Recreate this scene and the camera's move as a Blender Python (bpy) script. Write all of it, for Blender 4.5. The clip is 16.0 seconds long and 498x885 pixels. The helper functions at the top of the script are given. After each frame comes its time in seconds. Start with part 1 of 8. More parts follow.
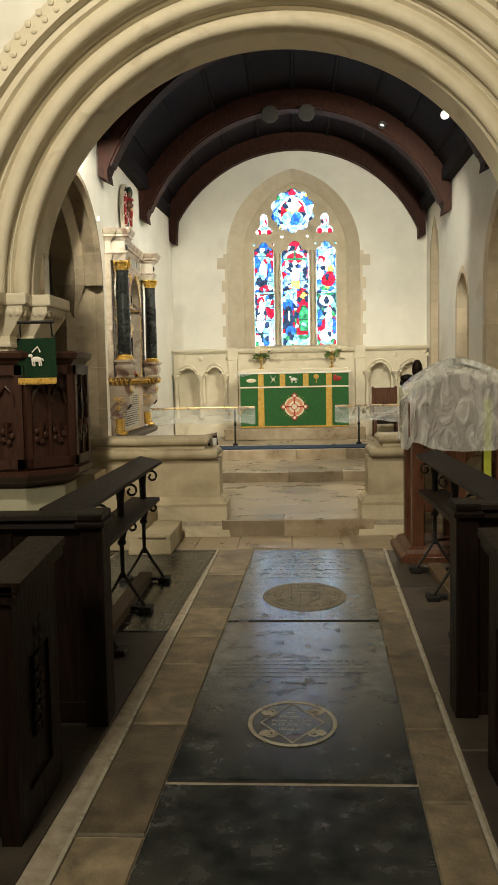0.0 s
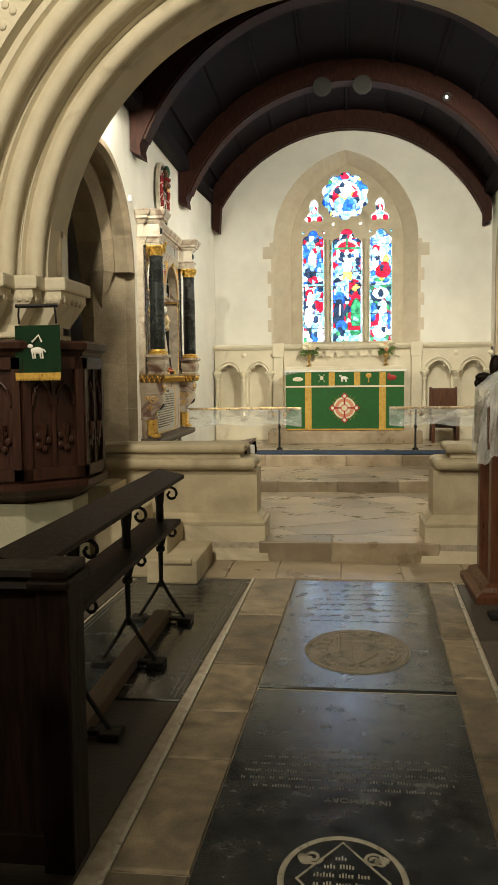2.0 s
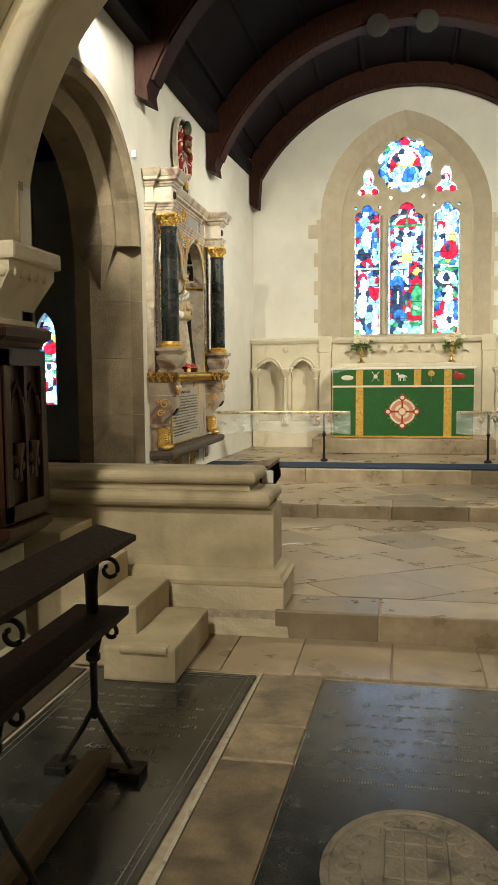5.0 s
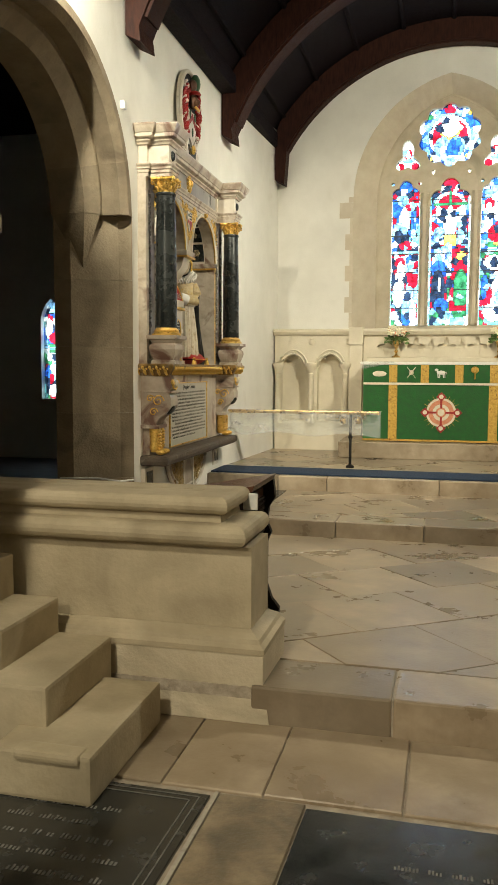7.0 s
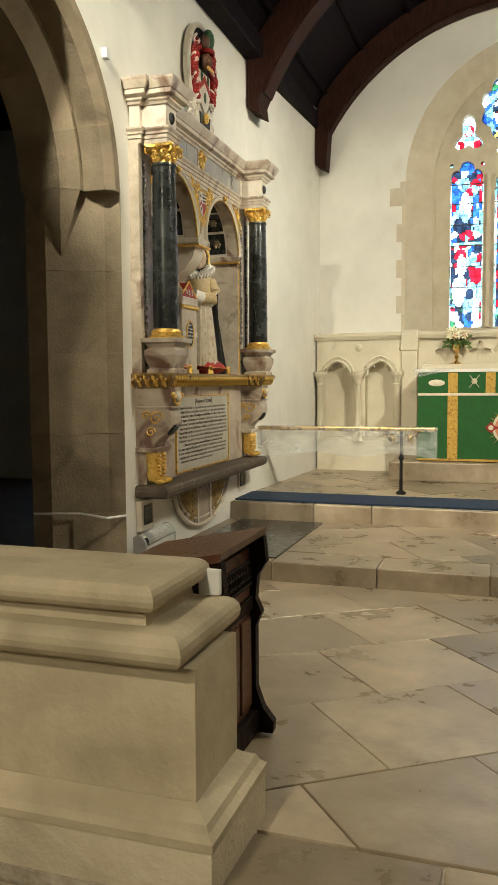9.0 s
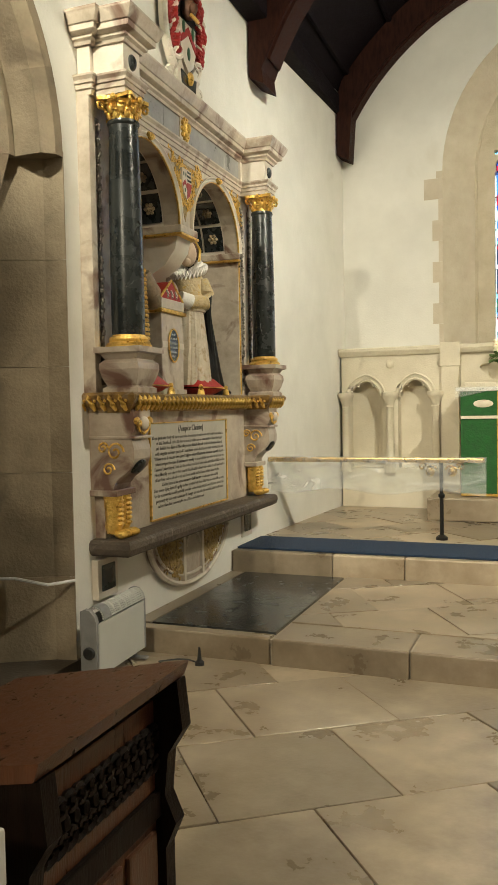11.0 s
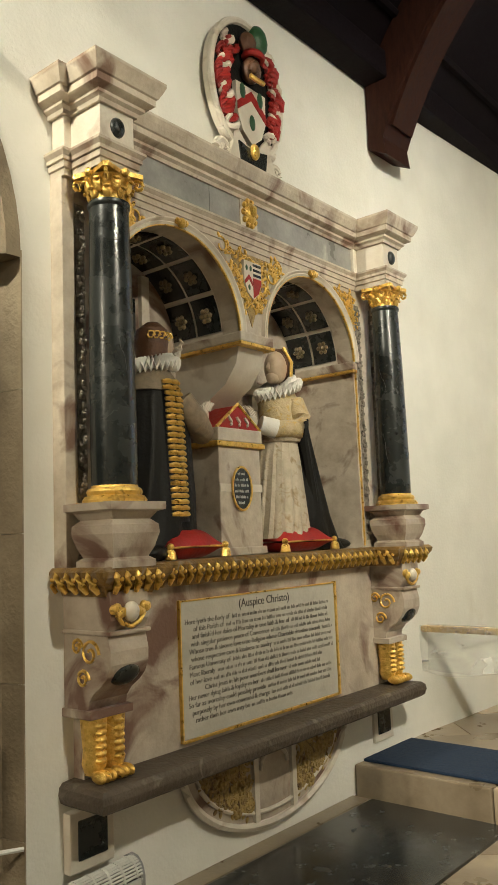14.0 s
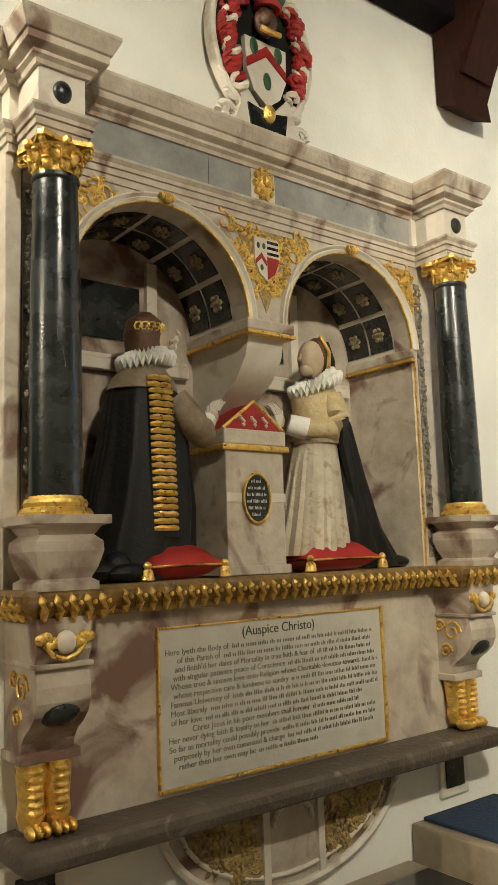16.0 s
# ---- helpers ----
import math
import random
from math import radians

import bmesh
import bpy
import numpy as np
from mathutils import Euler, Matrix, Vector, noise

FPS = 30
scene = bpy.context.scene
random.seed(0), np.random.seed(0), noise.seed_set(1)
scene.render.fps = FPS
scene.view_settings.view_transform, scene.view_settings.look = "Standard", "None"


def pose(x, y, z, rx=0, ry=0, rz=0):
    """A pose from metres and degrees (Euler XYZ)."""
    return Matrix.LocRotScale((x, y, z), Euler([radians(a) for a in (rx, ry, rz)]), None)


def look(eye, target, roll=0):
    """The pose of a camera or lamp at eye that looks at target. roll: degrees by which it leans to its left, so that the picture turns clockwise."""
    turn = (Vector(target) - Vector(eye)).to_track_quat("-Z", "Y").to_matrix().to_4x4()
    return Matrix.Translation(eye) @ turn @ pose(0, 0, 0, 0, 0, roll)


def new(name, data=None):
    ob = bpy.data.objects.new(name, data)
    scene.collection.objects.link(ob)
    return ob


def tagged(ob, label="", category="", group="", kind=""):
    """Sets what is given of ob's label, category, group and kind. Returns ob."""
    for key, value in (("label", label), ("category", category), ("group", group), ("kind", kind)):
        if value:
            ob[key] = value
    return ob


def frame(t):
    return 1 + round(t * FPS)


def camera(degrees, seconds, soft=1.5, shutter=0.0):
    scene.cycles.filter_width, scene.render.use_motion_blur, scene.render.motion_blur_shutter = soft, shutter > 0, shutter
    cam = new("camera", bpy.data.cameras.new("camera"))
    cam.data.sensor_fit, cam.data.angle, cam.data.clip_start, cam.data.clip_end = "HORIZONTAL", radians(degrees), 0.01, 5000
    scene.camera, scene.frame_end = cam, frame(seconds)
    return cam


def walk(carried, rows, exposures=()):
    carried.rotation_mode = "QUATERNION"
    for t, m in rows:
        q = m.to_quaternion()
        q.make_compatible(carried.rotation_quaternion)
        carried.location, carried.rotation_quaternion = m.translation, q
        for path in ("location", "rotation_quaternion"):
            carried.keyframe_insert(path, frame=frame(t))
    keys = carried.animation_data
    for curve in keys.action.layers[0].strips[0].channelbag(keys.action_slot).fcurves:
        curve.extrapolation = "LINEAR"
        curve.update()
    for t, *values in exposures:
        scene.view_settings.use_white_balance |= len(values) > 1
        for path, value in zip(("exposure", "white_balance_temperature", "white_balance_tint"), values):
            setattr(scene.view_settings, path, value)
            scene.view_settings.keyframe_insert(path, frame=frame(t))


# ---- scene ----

cam = camera(34.5, 16.0)
PATH = [
    (0, (0.039, 1.237, 1.396), (-0.076, 3.227, 1.2330), -1.1),
    (0.5, (0.064, 1.503, 1.388), (-0.092, 3.490, 1.2230), -0.8),
    (1, (0.077, 1.743, 1.399), (-0.112, 3.727, 1.2400), -0.6),
    (1.5, (0.023, 2.018, 1.408), (-0.185, 4.001, 1.2540), -0.7),
    (2, (0.013, 2.271, 1.382), (-0.220, 4.251, 1.2180), -0.6),
    (2.5, (0.044, 2.565, 1.389), (-0.203, 4.542, 1.2160), -0.5),
    (3, (0.032, 2.884, 1.373), (-0.213, 4.861, 1.2014), -0.6),
    (3.5, (0.037, 3.171, 1.379), (-0.229, 5.146, 1.2080), -0.5),
    (4, (0.073, 3.484, 1.392), (-0.239, 5.452, 1.2233), -0.2),
    (4.5, (0.054, 3.761, 1.384), (-0.282, 5.725, 1.2124), -0.4),
    (5, (0.042, 4.073, 1.395), (-0.334, 6.031, 1.2245), -0.5),
    (7.5, (0.105, 5.551, 1.377), (-0.396, 7.480, 1.1945), 0.3),
    (8, (0.084, 5.881, 1.393), (-0.455, 7.801, 1.2218), 0.2),
    (8.5, (0.102, 6.203, 1.375), (-0.493, 8.106, 1.2095), -0.1),
    (9, (0.080, 6.541, 1.360), (-0.549, 8.434, 1.2079), -0.4),
    (11.5, (-0.090, 8.140, 1.320), (-0.880, 9.976, 1.2526), -1.4),
    (12, (-0.073, 8.436, 1.315), (-0.963, 10.227, 1.2630), -1.8),
    (12.5, (-0.099, 8.773, 1.409), (-1.099, 10.504, 1.3970), -2.3),
    (13, (0.008, 9.044, 1.465), (-1.112, 10.700, 1.5340), -2.4),
    (13.5, (0.101, 9.292, 1.499), (-1.100, 10.882, 1.6680), -2.2),
    (14, (0.123, 9.529, 1.508), (-1.151, 11.053, 1.7390), -2.3),
    (14.5, (0.137, 9.738, 1.500), (-1.224, 11.182, 1.7470), -2.3),
    (15, (0.230, 9.970, 1.509), (-1.202, 11.342, 1.7650), -2.3),
    (15.5, (0.263, 10.188, 1.498), (-1.228, 11.495, 1.7630), -2.4),
    (16, (0.283, 10.402, 1.518), (-1.298, 11.597, 1.7850), -1.9),
]
walk(cam, [(t, look(eye, target, roll)) for t, eye, target, roll in PATH])

# ---- world and light ----
world = bpy.data.worlds.new("sky")
scene.world = world
world.use_nodes = True
_nt = world.node_tree
_sky = _nt.nodes.new("ShaderNodeTexSky")
_sky.sky_type, _sky.sun_disc, _sky.sun_elevation, _sky.sun_rotation = "NISHITA", False, radians(35), radians(200)
_nt.links.new(_sky.outputs[0], _nt.nodes["Background"].inputs[0])
_nt.nodes["Background"].inputs[1].default_value = 0.06


def lamp(name, kind, place, target, energy, colour, **kw):
    data = bpy.data.lights.new(name, kind)
    data.energy, data.color = energy, colour
    for key in kw:
        if key == "size":
            data.size = kw[key]
        if key == "soft":
            data.shadow_soft_size = kw[key]
        if key == "angle":
            data.spot_size = radians(kw[key])
        if key == "blend":
            data.spot_blend = kw[key]
    ob = new(name, data)
    ob.matrix_world = look(place, target)
    return ob


WARM = (1.0, 0.94, 0.74)
NAVE = (1.0, 0.89, 0.66)
lamp("spot_east", "SPOT", (1.70, 11.05, 4.42), (-0.3, 16.0, 2.3), 560, WARM, angle=95, blend=0.5, soft=0.05)
lamp("spot_monument", "SPOT", (1.70, 11.22, 4.46), (-2.3, 12.7, 1.6), 430, WARM, angle=84, blend=0.7, soft=0.05)
lamp("spot_sanctuary", "SPOT", (1.36, 13.75, 5.05), (-0.6, 15.6, 1.2), 260, WARM, angle=110, blend=0.8, soft=0.06)
lamp("spot_arch_back", "SPOT", (-2.10, 9.40, 4.20), (-1.95, 11.35, 3.25), 380, WARM, angle=60, blend=0.5, soft=0.03)
lamp("spot_floor", "SPOT", (1.66, 11.02, 4.44), (0.55, 10.1, 0.0), 560, WARM, angle=74, blend=1.0, soft=0.05)
lamp("nave_spot", "SPOT", (-1.5, 3.4, 5.6), (-0.4, 8.3, 2.8), 740, NAVE, angle=92, blend=0.6, soft=0.12)
# soft fill behind the starting point, added to lift the aisle floor
lamp("nave_lamp", "AREA", (-1.6, -2.4, 6.6), (0.6, 4.6, 0.0), 340, NAVE, size=1.2)

# ---- materials ----
def nodes_of(m):
    m.use_nodes = True
    return m.node_tree, m.node_tree.nodes["Principled BSDF"]


def surface(name, dark, light, scale=8.0, rough=0.6, bump=0.15, metal=0.0, stain=None, stain_scale=1.3, vary=0.0, grain=(1, 1, 1), fine=60.0, spec=0.5, stain_cut=0.55, stain_soft=0.13):
    """A surface with two scales of colour, stains with a shape of their own, and fine relief."""
    m = bpy.data.materials.new(name)
    nt, p = nodes_of(m)
    N, L = nt.nodes.new, nt.links.new
    tc = N("ShaderNodeTexCoord")
    mp = N("ShaderNodeMapping")
    mp.inputs["Scale"].default_value = grain
    L(tc.outputs["Object"], mp.inputs["Vector"])
    info = N("ShaderNodeObjectInfo")
    shift = N("ShaderNodeVectorMath")
    shift.operation = "MULTIPLY_ADD"
    comb = N("ShaderNodeCombineXYZ")
    for i in range(3):
        L(info.outputs["Random"], comb.inputs[i])
    shift.inputs[1].default_value = (37, 19, 11) if vary else (0, 0, 0)
    L(comb.outputs[0], shift.inputs[0])
    L(mp.outputs[0], shift.inputs[2])
    n1 = N("ShaderNodeTexNoise")
    n1.inputs["Scale"].default_value, n1.inputs["Detail"].default_value, n1.inputs["Roughness"].default_value = scale, 6, 0.62
    L(shift.outputs[0], n1.inputs["Vector"])
    ramp = N("ShaderNodeValToRGB")
    ramp.color_ramp.elements[0].position, ramp.color_ramp.elements[1].position = 0.3, 0.7
    ramp.color_ramp.elements[0].color, ramp.color_ramp.elements[1].color = (*dark, 1), (*light, 1)
    L(n1.outputs["Fac"], ramp.inputs[0])
    out = ramp.outputs[0]
    if stain:
        n2 = N("ShaderNodeTexNoise")
        n2.inputs["Scale"].default_value, n2.inputs["Detail"].default_value, n2.inputs["Distortion"].default_value = stain_scale, 5, 0.9
        L(shift.outputs[0], n2.inputs["Vector"])
        r2 = N("ShaderNodeValToRGB")
        r2.color_ramp.elements[0].position, r2.color_ramp.elements[1].position = stain_cut, stain_cut + stain_soft
        L(n2.outputs["Fac"], r2.inputs[0])
        mx = N("ShaderNodeMix")
        mx.data_type = "RGBA"
        L(r2.outputs[0], mx.inputs[0])
        L(out, mx.inputs[6])
        mx.inputs[7].default_value = (*stain, 1)
        out = mx.outputs[2]
    if vary:
        hs = N("ShaderNodeHueSaturation")
        mr = N("ShaderNodeMapRange")
        mr.inputs[3].default_value, mr.inputs[4].default_value = 1 - vary, 1 + vary
        L(info.outputs["Random"], mr.inputs[0])
        L(mr.outputs[0], hs.inputs["Value"])
        L(out, hs.inputs["Color"])
        out = hs.outputs[0]
    L(out, p.inputs["Base Color"])
    n3 = N("ShaderNodeTexNoise")
    n3.inputs["Scale"].default_value, n3.inputs["Detail"].default_value = fine, 4
    L(shift.outputs[0], n3.inputs["Vector"])
    mixh = N("ShaderNodeMath")
    mixh.operation = "ADD"
    L(n1.outputs["Fac"], mixh.inputs[0])
    L(n3.outputs["Fac"], mixh.inputs[1])
    b = N("ShaderNodeBump")
    b.inputs["Strength"].default_value, b.inputs["Distance"].default_value = bump, 0.02
    L(mixh.outputs[0], b.inputs["Height"])
    L(b.outputs[0], p.inputs["Normal"])
    rr = N("ShaderNodeMapRange")
    rr.inputs[1].default_value, rr.inputs[2].default_value = 0.3, 0.7
    rr.inputs[3].default_value, rr.inputs[4].default_value = max(0.03, rough - 0.1), min(1, rough + 0.1)
    L(n1.outputs["Fac"], rr.inputs[0])
    L(rr.outputs[0], p.inputs["Roughness"])
    p.inputs["Metallic"].default_value = metal
    p.inputs["Specular IOR Level"].default_value = spec
    return m


PLASTER = surface("plaster", (0.70, 0.68, 0.62), (0.80, 0.78, 0.72), 2.2, 0.85, 0.12, stain=(0.62, 0.58, 0.50), stain_scale=0.7, stain_cut=0.62)
STONE = surface("limestone", (0.47, 0.40, 0.28), (0.60, 0.53, 0.40), 5, 0.8, 0.25, stain=(0.36, 0.31, 0.22), stain_scale=1.6, stain_cut=0.6)
PALE = surface("pale_limestone", (0.60, 0.54, 0.41), (0.70, 0.64, 0.51), 4, 0.8, 0.2, stain=(0.45, 0.39, 0.28), stain_scale=2.0, stain_cut=0.62)
LOWSTONE = surface("worn_cream_stone", (0.37, 0.31, 0.205), (0.54, 0.465, 0.33), 4, 0.75, 0.16, stain=(0.27, 0.225, 0.15), stain_scale=2.4, stain_cut=0.45, stain_soft=0.4, vary=0.05)
VEIN = surface("pale_vein", (0.05, 0.05, 0.05), (0.13, 0.13, 0.12), 30, 0.4, 0.05)
BEAM = surface("worn_beam", (0.060, 0.038, 0.021), (0.14, 0.092, 0.052), 8, 0.6, 0.2, grain=(6, 0.6, 6))
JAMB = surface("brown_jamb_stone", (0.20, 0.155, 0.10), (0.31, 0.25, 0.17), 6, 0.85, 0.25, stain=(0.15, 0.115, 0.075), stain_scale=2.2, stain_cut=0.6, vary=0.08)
BLOCK = surface("dressed_block", (0.46, 0.38, 0.27), (0.58, 0.50, 0.37), 5, 0.8, 0.25, vary=0.12)
QUOIN = surface("pale_quoin", (0.54, 0.46, 0.34), (0.64, 0.57, 0.45), 5, 0.8, 0.2, vary=0.06)
PAVER = surface("worn_paving", (0.17, 0.125, 0.078), (0.44, 0.36, 0.26), 3.2, 0.33, 0.06, stain=(0.24, 0.185, 0.12), stain_scale=1.4, vary=0.26, stain_cut=0.40, stain_soft=0.42)
BORDER = surface("border_paving", (0.135, 0.105, 0.068), (0.33, 0.26, 0.17), 9, 0.55, 0.3, stain=(0.085, 0.070, 0.048), stain_scale=5, vary=0.40, stain_cut=0.40, stain_soft=0.35)
LEDGER = surface("black_ledger", (0.011, 0.014, 0.015), (0.030, 0.034, 0.035), 9, 0.22, 0.015, spec=1.0, stain=(0.05, 0.05, 0.045), stain_scale=3.0, stain_cut=0.52, stain_soft=0.35)
# dark choir stone; behind the arches it also stands in for shade
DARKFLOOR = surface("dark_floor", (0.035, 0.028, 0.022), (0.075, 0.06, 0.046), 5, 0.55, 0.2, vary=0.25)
JOINT = surface("old_mortar", (0.26, 0.22, 0.165), (0.46, 0.40, 0.32), 20, 0.9, 0.3)
LIME = surface("pale_inlay", (0.34, 0.31, 0.25), (0.48, 0.44, 0.36), 30, 0.6, 0.2, stain=(0.2, 0.18, 0.14), stain_scale=14)
ROUND = surface("worn_roundel", (0.13, 0.115, 0.09), (0.24, 0.21, 0.165), 14, 0.55, 0.4, stain=(0.09, 0.08, 0.065), stain_scale=9)
LETTER = surface("cut_letters", (0.10, 0.10, 0.09), (0.21, 0.20, 0.18), 40, 0.7, 0.2)
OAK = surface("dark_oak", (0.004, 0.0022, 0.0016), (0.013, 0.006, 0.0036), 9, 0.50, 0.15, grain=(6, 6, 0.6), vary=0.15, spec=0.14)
PULPITOAK = surface("pulpit_oak", (0.020, 0.008, 0.005), (0.055, 0.020, 0.012), 9, 0.42, 0.15, grain=(6, 6, 0.6), spec=0.35)
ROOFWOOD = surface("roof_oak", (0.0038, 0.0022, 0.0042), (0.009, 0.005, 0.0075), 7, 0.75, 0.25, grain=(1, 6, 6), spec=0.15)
TRUSSWOOD = surface("truss_oak", (0.016, 0.006, 0.005), (0.046, 0.017, 0.011), 8, 0.6, 0.2, grain=(5, 5, 1), spec=0.12)
REDOAK = surface("red_oak", (0.050, 0.019, 0.009), (0.115, 0.044, 0.021), 9, 0.34, 0.15, grain=(6, 6, 0.6))
IRON = surface("wrought_iron", (0.010, 0.010, 0.010), (0.03, 0.028, 0.026), 30, 0.5, 0.2, metal=0.6)
MARBLE = surface("veined_alabaster", (0.40, 0.33, 0.25), (0.62, 0.55, 0.45), 9, 0.42, 0.1, stain=(0.20, 0.12, 0.085), stain_scale=4.6, stain_cut=0.55)
ALABASTER = surface("plain_alabaster", (0.55, 0.48, 0.39), (0.70, 0.65, 0.56), 6, 0.45, 0.08, stain=(0.44, 0.36, 0.28), stain_scale=5, stain_cut=0.6)
GREYMARB = surface("grey_marble", (0.20, 0.20, 0.19), (0.36, 0.35, 0.33), 6, 0.35, 0.05, stain=(0.46, 0.45, 0.42), stain_scale=4, stain_cut=0.62)
TOUCH = surface("touchstone", (0.008, 0.010, 0.010), (0.022, 0.026, 0.025), 7, 0.26, 0.05, stain=(0.05, 0.052, 0.05), stain_scale=6, stain_cut=0.68)
LEDGE = surface("dark_ledge_stone", (0.050, 0.036, 0.025), (0.115, 0.090, 0.066), 9, 0.6, 0.35, stain=(0.19, 0.16, 0.125), stain_scale=11, stain_cut=0.60)
DARKMARB = surface("smoky_alabaster", (0.34, 0.27, 0.21), (0.56, 0.49, 0.40), 5, 0.42, 0.1, stain=(0.17, 0.095, 0.07), stain_scale=3.6, stain_cut=0.50)
SOOTY = surface("sooty_carving", (0.10, 0.085, 0.065), (0.34, 0.30, 0.24), 30, 0.6, 0.35, stain=(0.06, 0.05, 0.04), stain_scale=24)
GOLD = surface("gilding", (0.66, 0.40, 0.08), (0.98, 0.68, 0.20), 34, 0.34, 0.35, metal=0.8, stain=(0.30, 0.16, 0.04), stain_scale=22, stain_cut=0.60)
RED = surface("red_paint", (0.22, 0.008, 0.007), (0.40, 0.018, 0.013), 12, 0.5, 0.15)
BLACKROBE = surface("black_robe", (0.004, 0.004, 0.004), (0.010, 0.010, 0.009), 14, 0.55, 0.2, spec=0.3)
DRESS = surface("cream_dress", (0.38, 0.32, 0.23), (0.54, 0.47, 0.36), 14, 0.6, 0.2, stain=(0.30, 0.22, 0.12), stain_scale=18)
BODICE = surface("gilt_bodice", (0.42, 0.32, 0.16), (0.58, 0.47, 0.28), 40, 0.5, 0.3, stain=(0.55, 0.36, 0.08), stain_scale=34)
SKIN = surface("painted_stone", (0.42, 0.31, 0.21), (0.55, 0.43, 0.31), 14, 0.5, 0.1)
HAIR = surface("brown_paint", (0.07, 0.03, 0.015), (0.13, 0.06, 0.03), 20, 0.5, 0.2)
GREENPAINT = surface("green_paint", (0.015, 0.06, 0.025), (0.03, 0.10, 0.04), 12, 0.5, 0.15)
CLOTH = surface("green_cloth", (0.010, 0.075, 0.014), (0.018, 0.115, 0.024), 16, 0.8, 0.2)
DEEPCLOTH = surface("deep_green_cloth", (0.004, 0.040, 0.012), (0.008, 0.062, 0.02), 16, 0.8, 0.2)
ORPHREY = surface("gold_orphrey", (0.42, 0.24, 0.03), (0.66, 0.42, 0.08), 45, 0.6, 0.3, stain=(0.25, 0.12, 0.02), stain_scale=40)
LINEN = surface("white_linen", (0.72, 0.70, 0.64), (0.82, 0.80, 0.75), 10, 0.8, 0.15)
IVORY = surface("ivory_silk", (0.62, 0.54, 0.40), (0.74, 0.67, 0.54), 20, 0.6, 0.1)
CARPET = surface("blue_carpet", (0.006, 0.018, 0.045), (0.012, 0.032, 0.072), 60, 0.95, 0.4)
BRASS = surface("brass", (0.55, 0.36, 0.12), (0.75, 0.52, 0.2), 20, 0.28, 0.05, metal=1.0)
HEATER = surface("heater_enamel", (0.50, 0.50, 0.46), (0.56, 0.56, 0.52), 3, 0.4, 0.02)
HEATGREY = surface("heater_grey_plastic", (0.20, 0.20, 0.20), (0.26, 0.26, 0.26), 20, 0.5, 0.05)
BLACKPL = surface("black_plastic", (0.012, 0.012, 0.012), (0.02, 0.02, 0.02), 20, 0.5, 0.05)
WHITEPL = surface("white_plastic", (0.62, 0.62, 0.6), (0.7, 0.7, 0.68), 20, 0.4, 0.02)
LEAD = surface("lead_came", (0.02, 0.02, 0.02), (0.05, 0.05, 0.05), 30, 0.6, 0.1, metal=0.3)
LEAF = surface("leaf", (0.05, 0.10, 0.02), (0.12, 0.20, 0.05), 20, 0.5, 0.1)
PETAL = surface("petal", (0.70, 0.64, 0.40), (0.80, 0.76, 0.60), 20, 0.6, 0.1)
PINKPETAL = surface("coral_petal", (0.65, 0.24, 0.12), (0.75, 0.36, 0.2), 20, 0.6, 0.1)
PAGE = surface("inscription_tablet", (0.44, 0.41, 0.345), (0.54, 0.51, 0.44), 5, 0.5, 0.05, stain=(0.36, 0.33, 0.28), stain_scale=4, stain_cut=0.62)
INK = surface("black_lettering", (0.02, 0.018, 0.015), (0.06, 0.05, 0.04), 30, 0.6, 0.02)
YELLOWTAPE = surface("yellow_ribbon", (0.30, 0.34, 0.03), (0.42, 0.46, 0.06), 20, 0.5, 0.1)


def film_material(name, low, high, scale, stretch):
    """Thin clear polythene: mostly see-through, creased and glossy."""
    m = bpy.data.materials.new(name)
    nt, p = nodes_of(m)
    N, L = nt.nodes.new, nt.links.new
    tr, mix = N("ShaderNodeBsdfTransparent"), N("ShaderNodeMixShader")
    tr.inputs[0].default_value = (0.93, 0.94, 0.93, 1)
    n = N("ShaderNodeTexNoise")
    n.inputs["Scale"].default_value, n.inputs["Detail"].default_value, n.inputs["Distortion"].default_value = scale, 5, 1.6
    tc, mp = N("ShaderNodeTexCoord"), N("ShaderNodeMapping")
    mp.inputs["Scale"].default_value = stretch
    L(tc.outputs["Object"], mp.inputs["Vector"])
    L(mp.outputs[0], n.inputs["Vector"])
    b = N("ShaderNodeBump")
    b.inputs["Strength"].default_value, b.inputs["Distance"].default_value = 0.9, 0.05
    L(n.outputs["Fac"], b.inputs["Height"])
    L(b.outputs[0], p.inputs["Normal"])
    p.inputs["Base Color"].default_value = (0.92, 0.93, 0.92, 1)
    p.inputs["Roughness"].default_value = 0.18
    p.inputs["Specular IOR Level"].default_value = 0.9
    mr = N("ShaderNodeMapRange")
    mr.inputs[1].default_value, mr.inputs[2].default_value, mr.inputs[3].default_value, mr.inputs[4].default_value = 0.45, 0.75, low, high
    L(n.outputs["Fac"], mr.inputs[0])
    L(mr.outputs[0], mix.inputs[0])
    L(tr.outputs[0], mix.inputs[1])
    L(p.outputs[0], mix.inputs[2])
    L(mix.outputs[0], nt.nodes["Material Output"].inputs["Surface"])
    return m


FILM = film_material("polythene", 0.14, 0.34, 3, (1, 1, 2.0))
SHEET = film_material("creased_polythene", 0.30, 0.60, 6, (1.6, 1, 0.8))


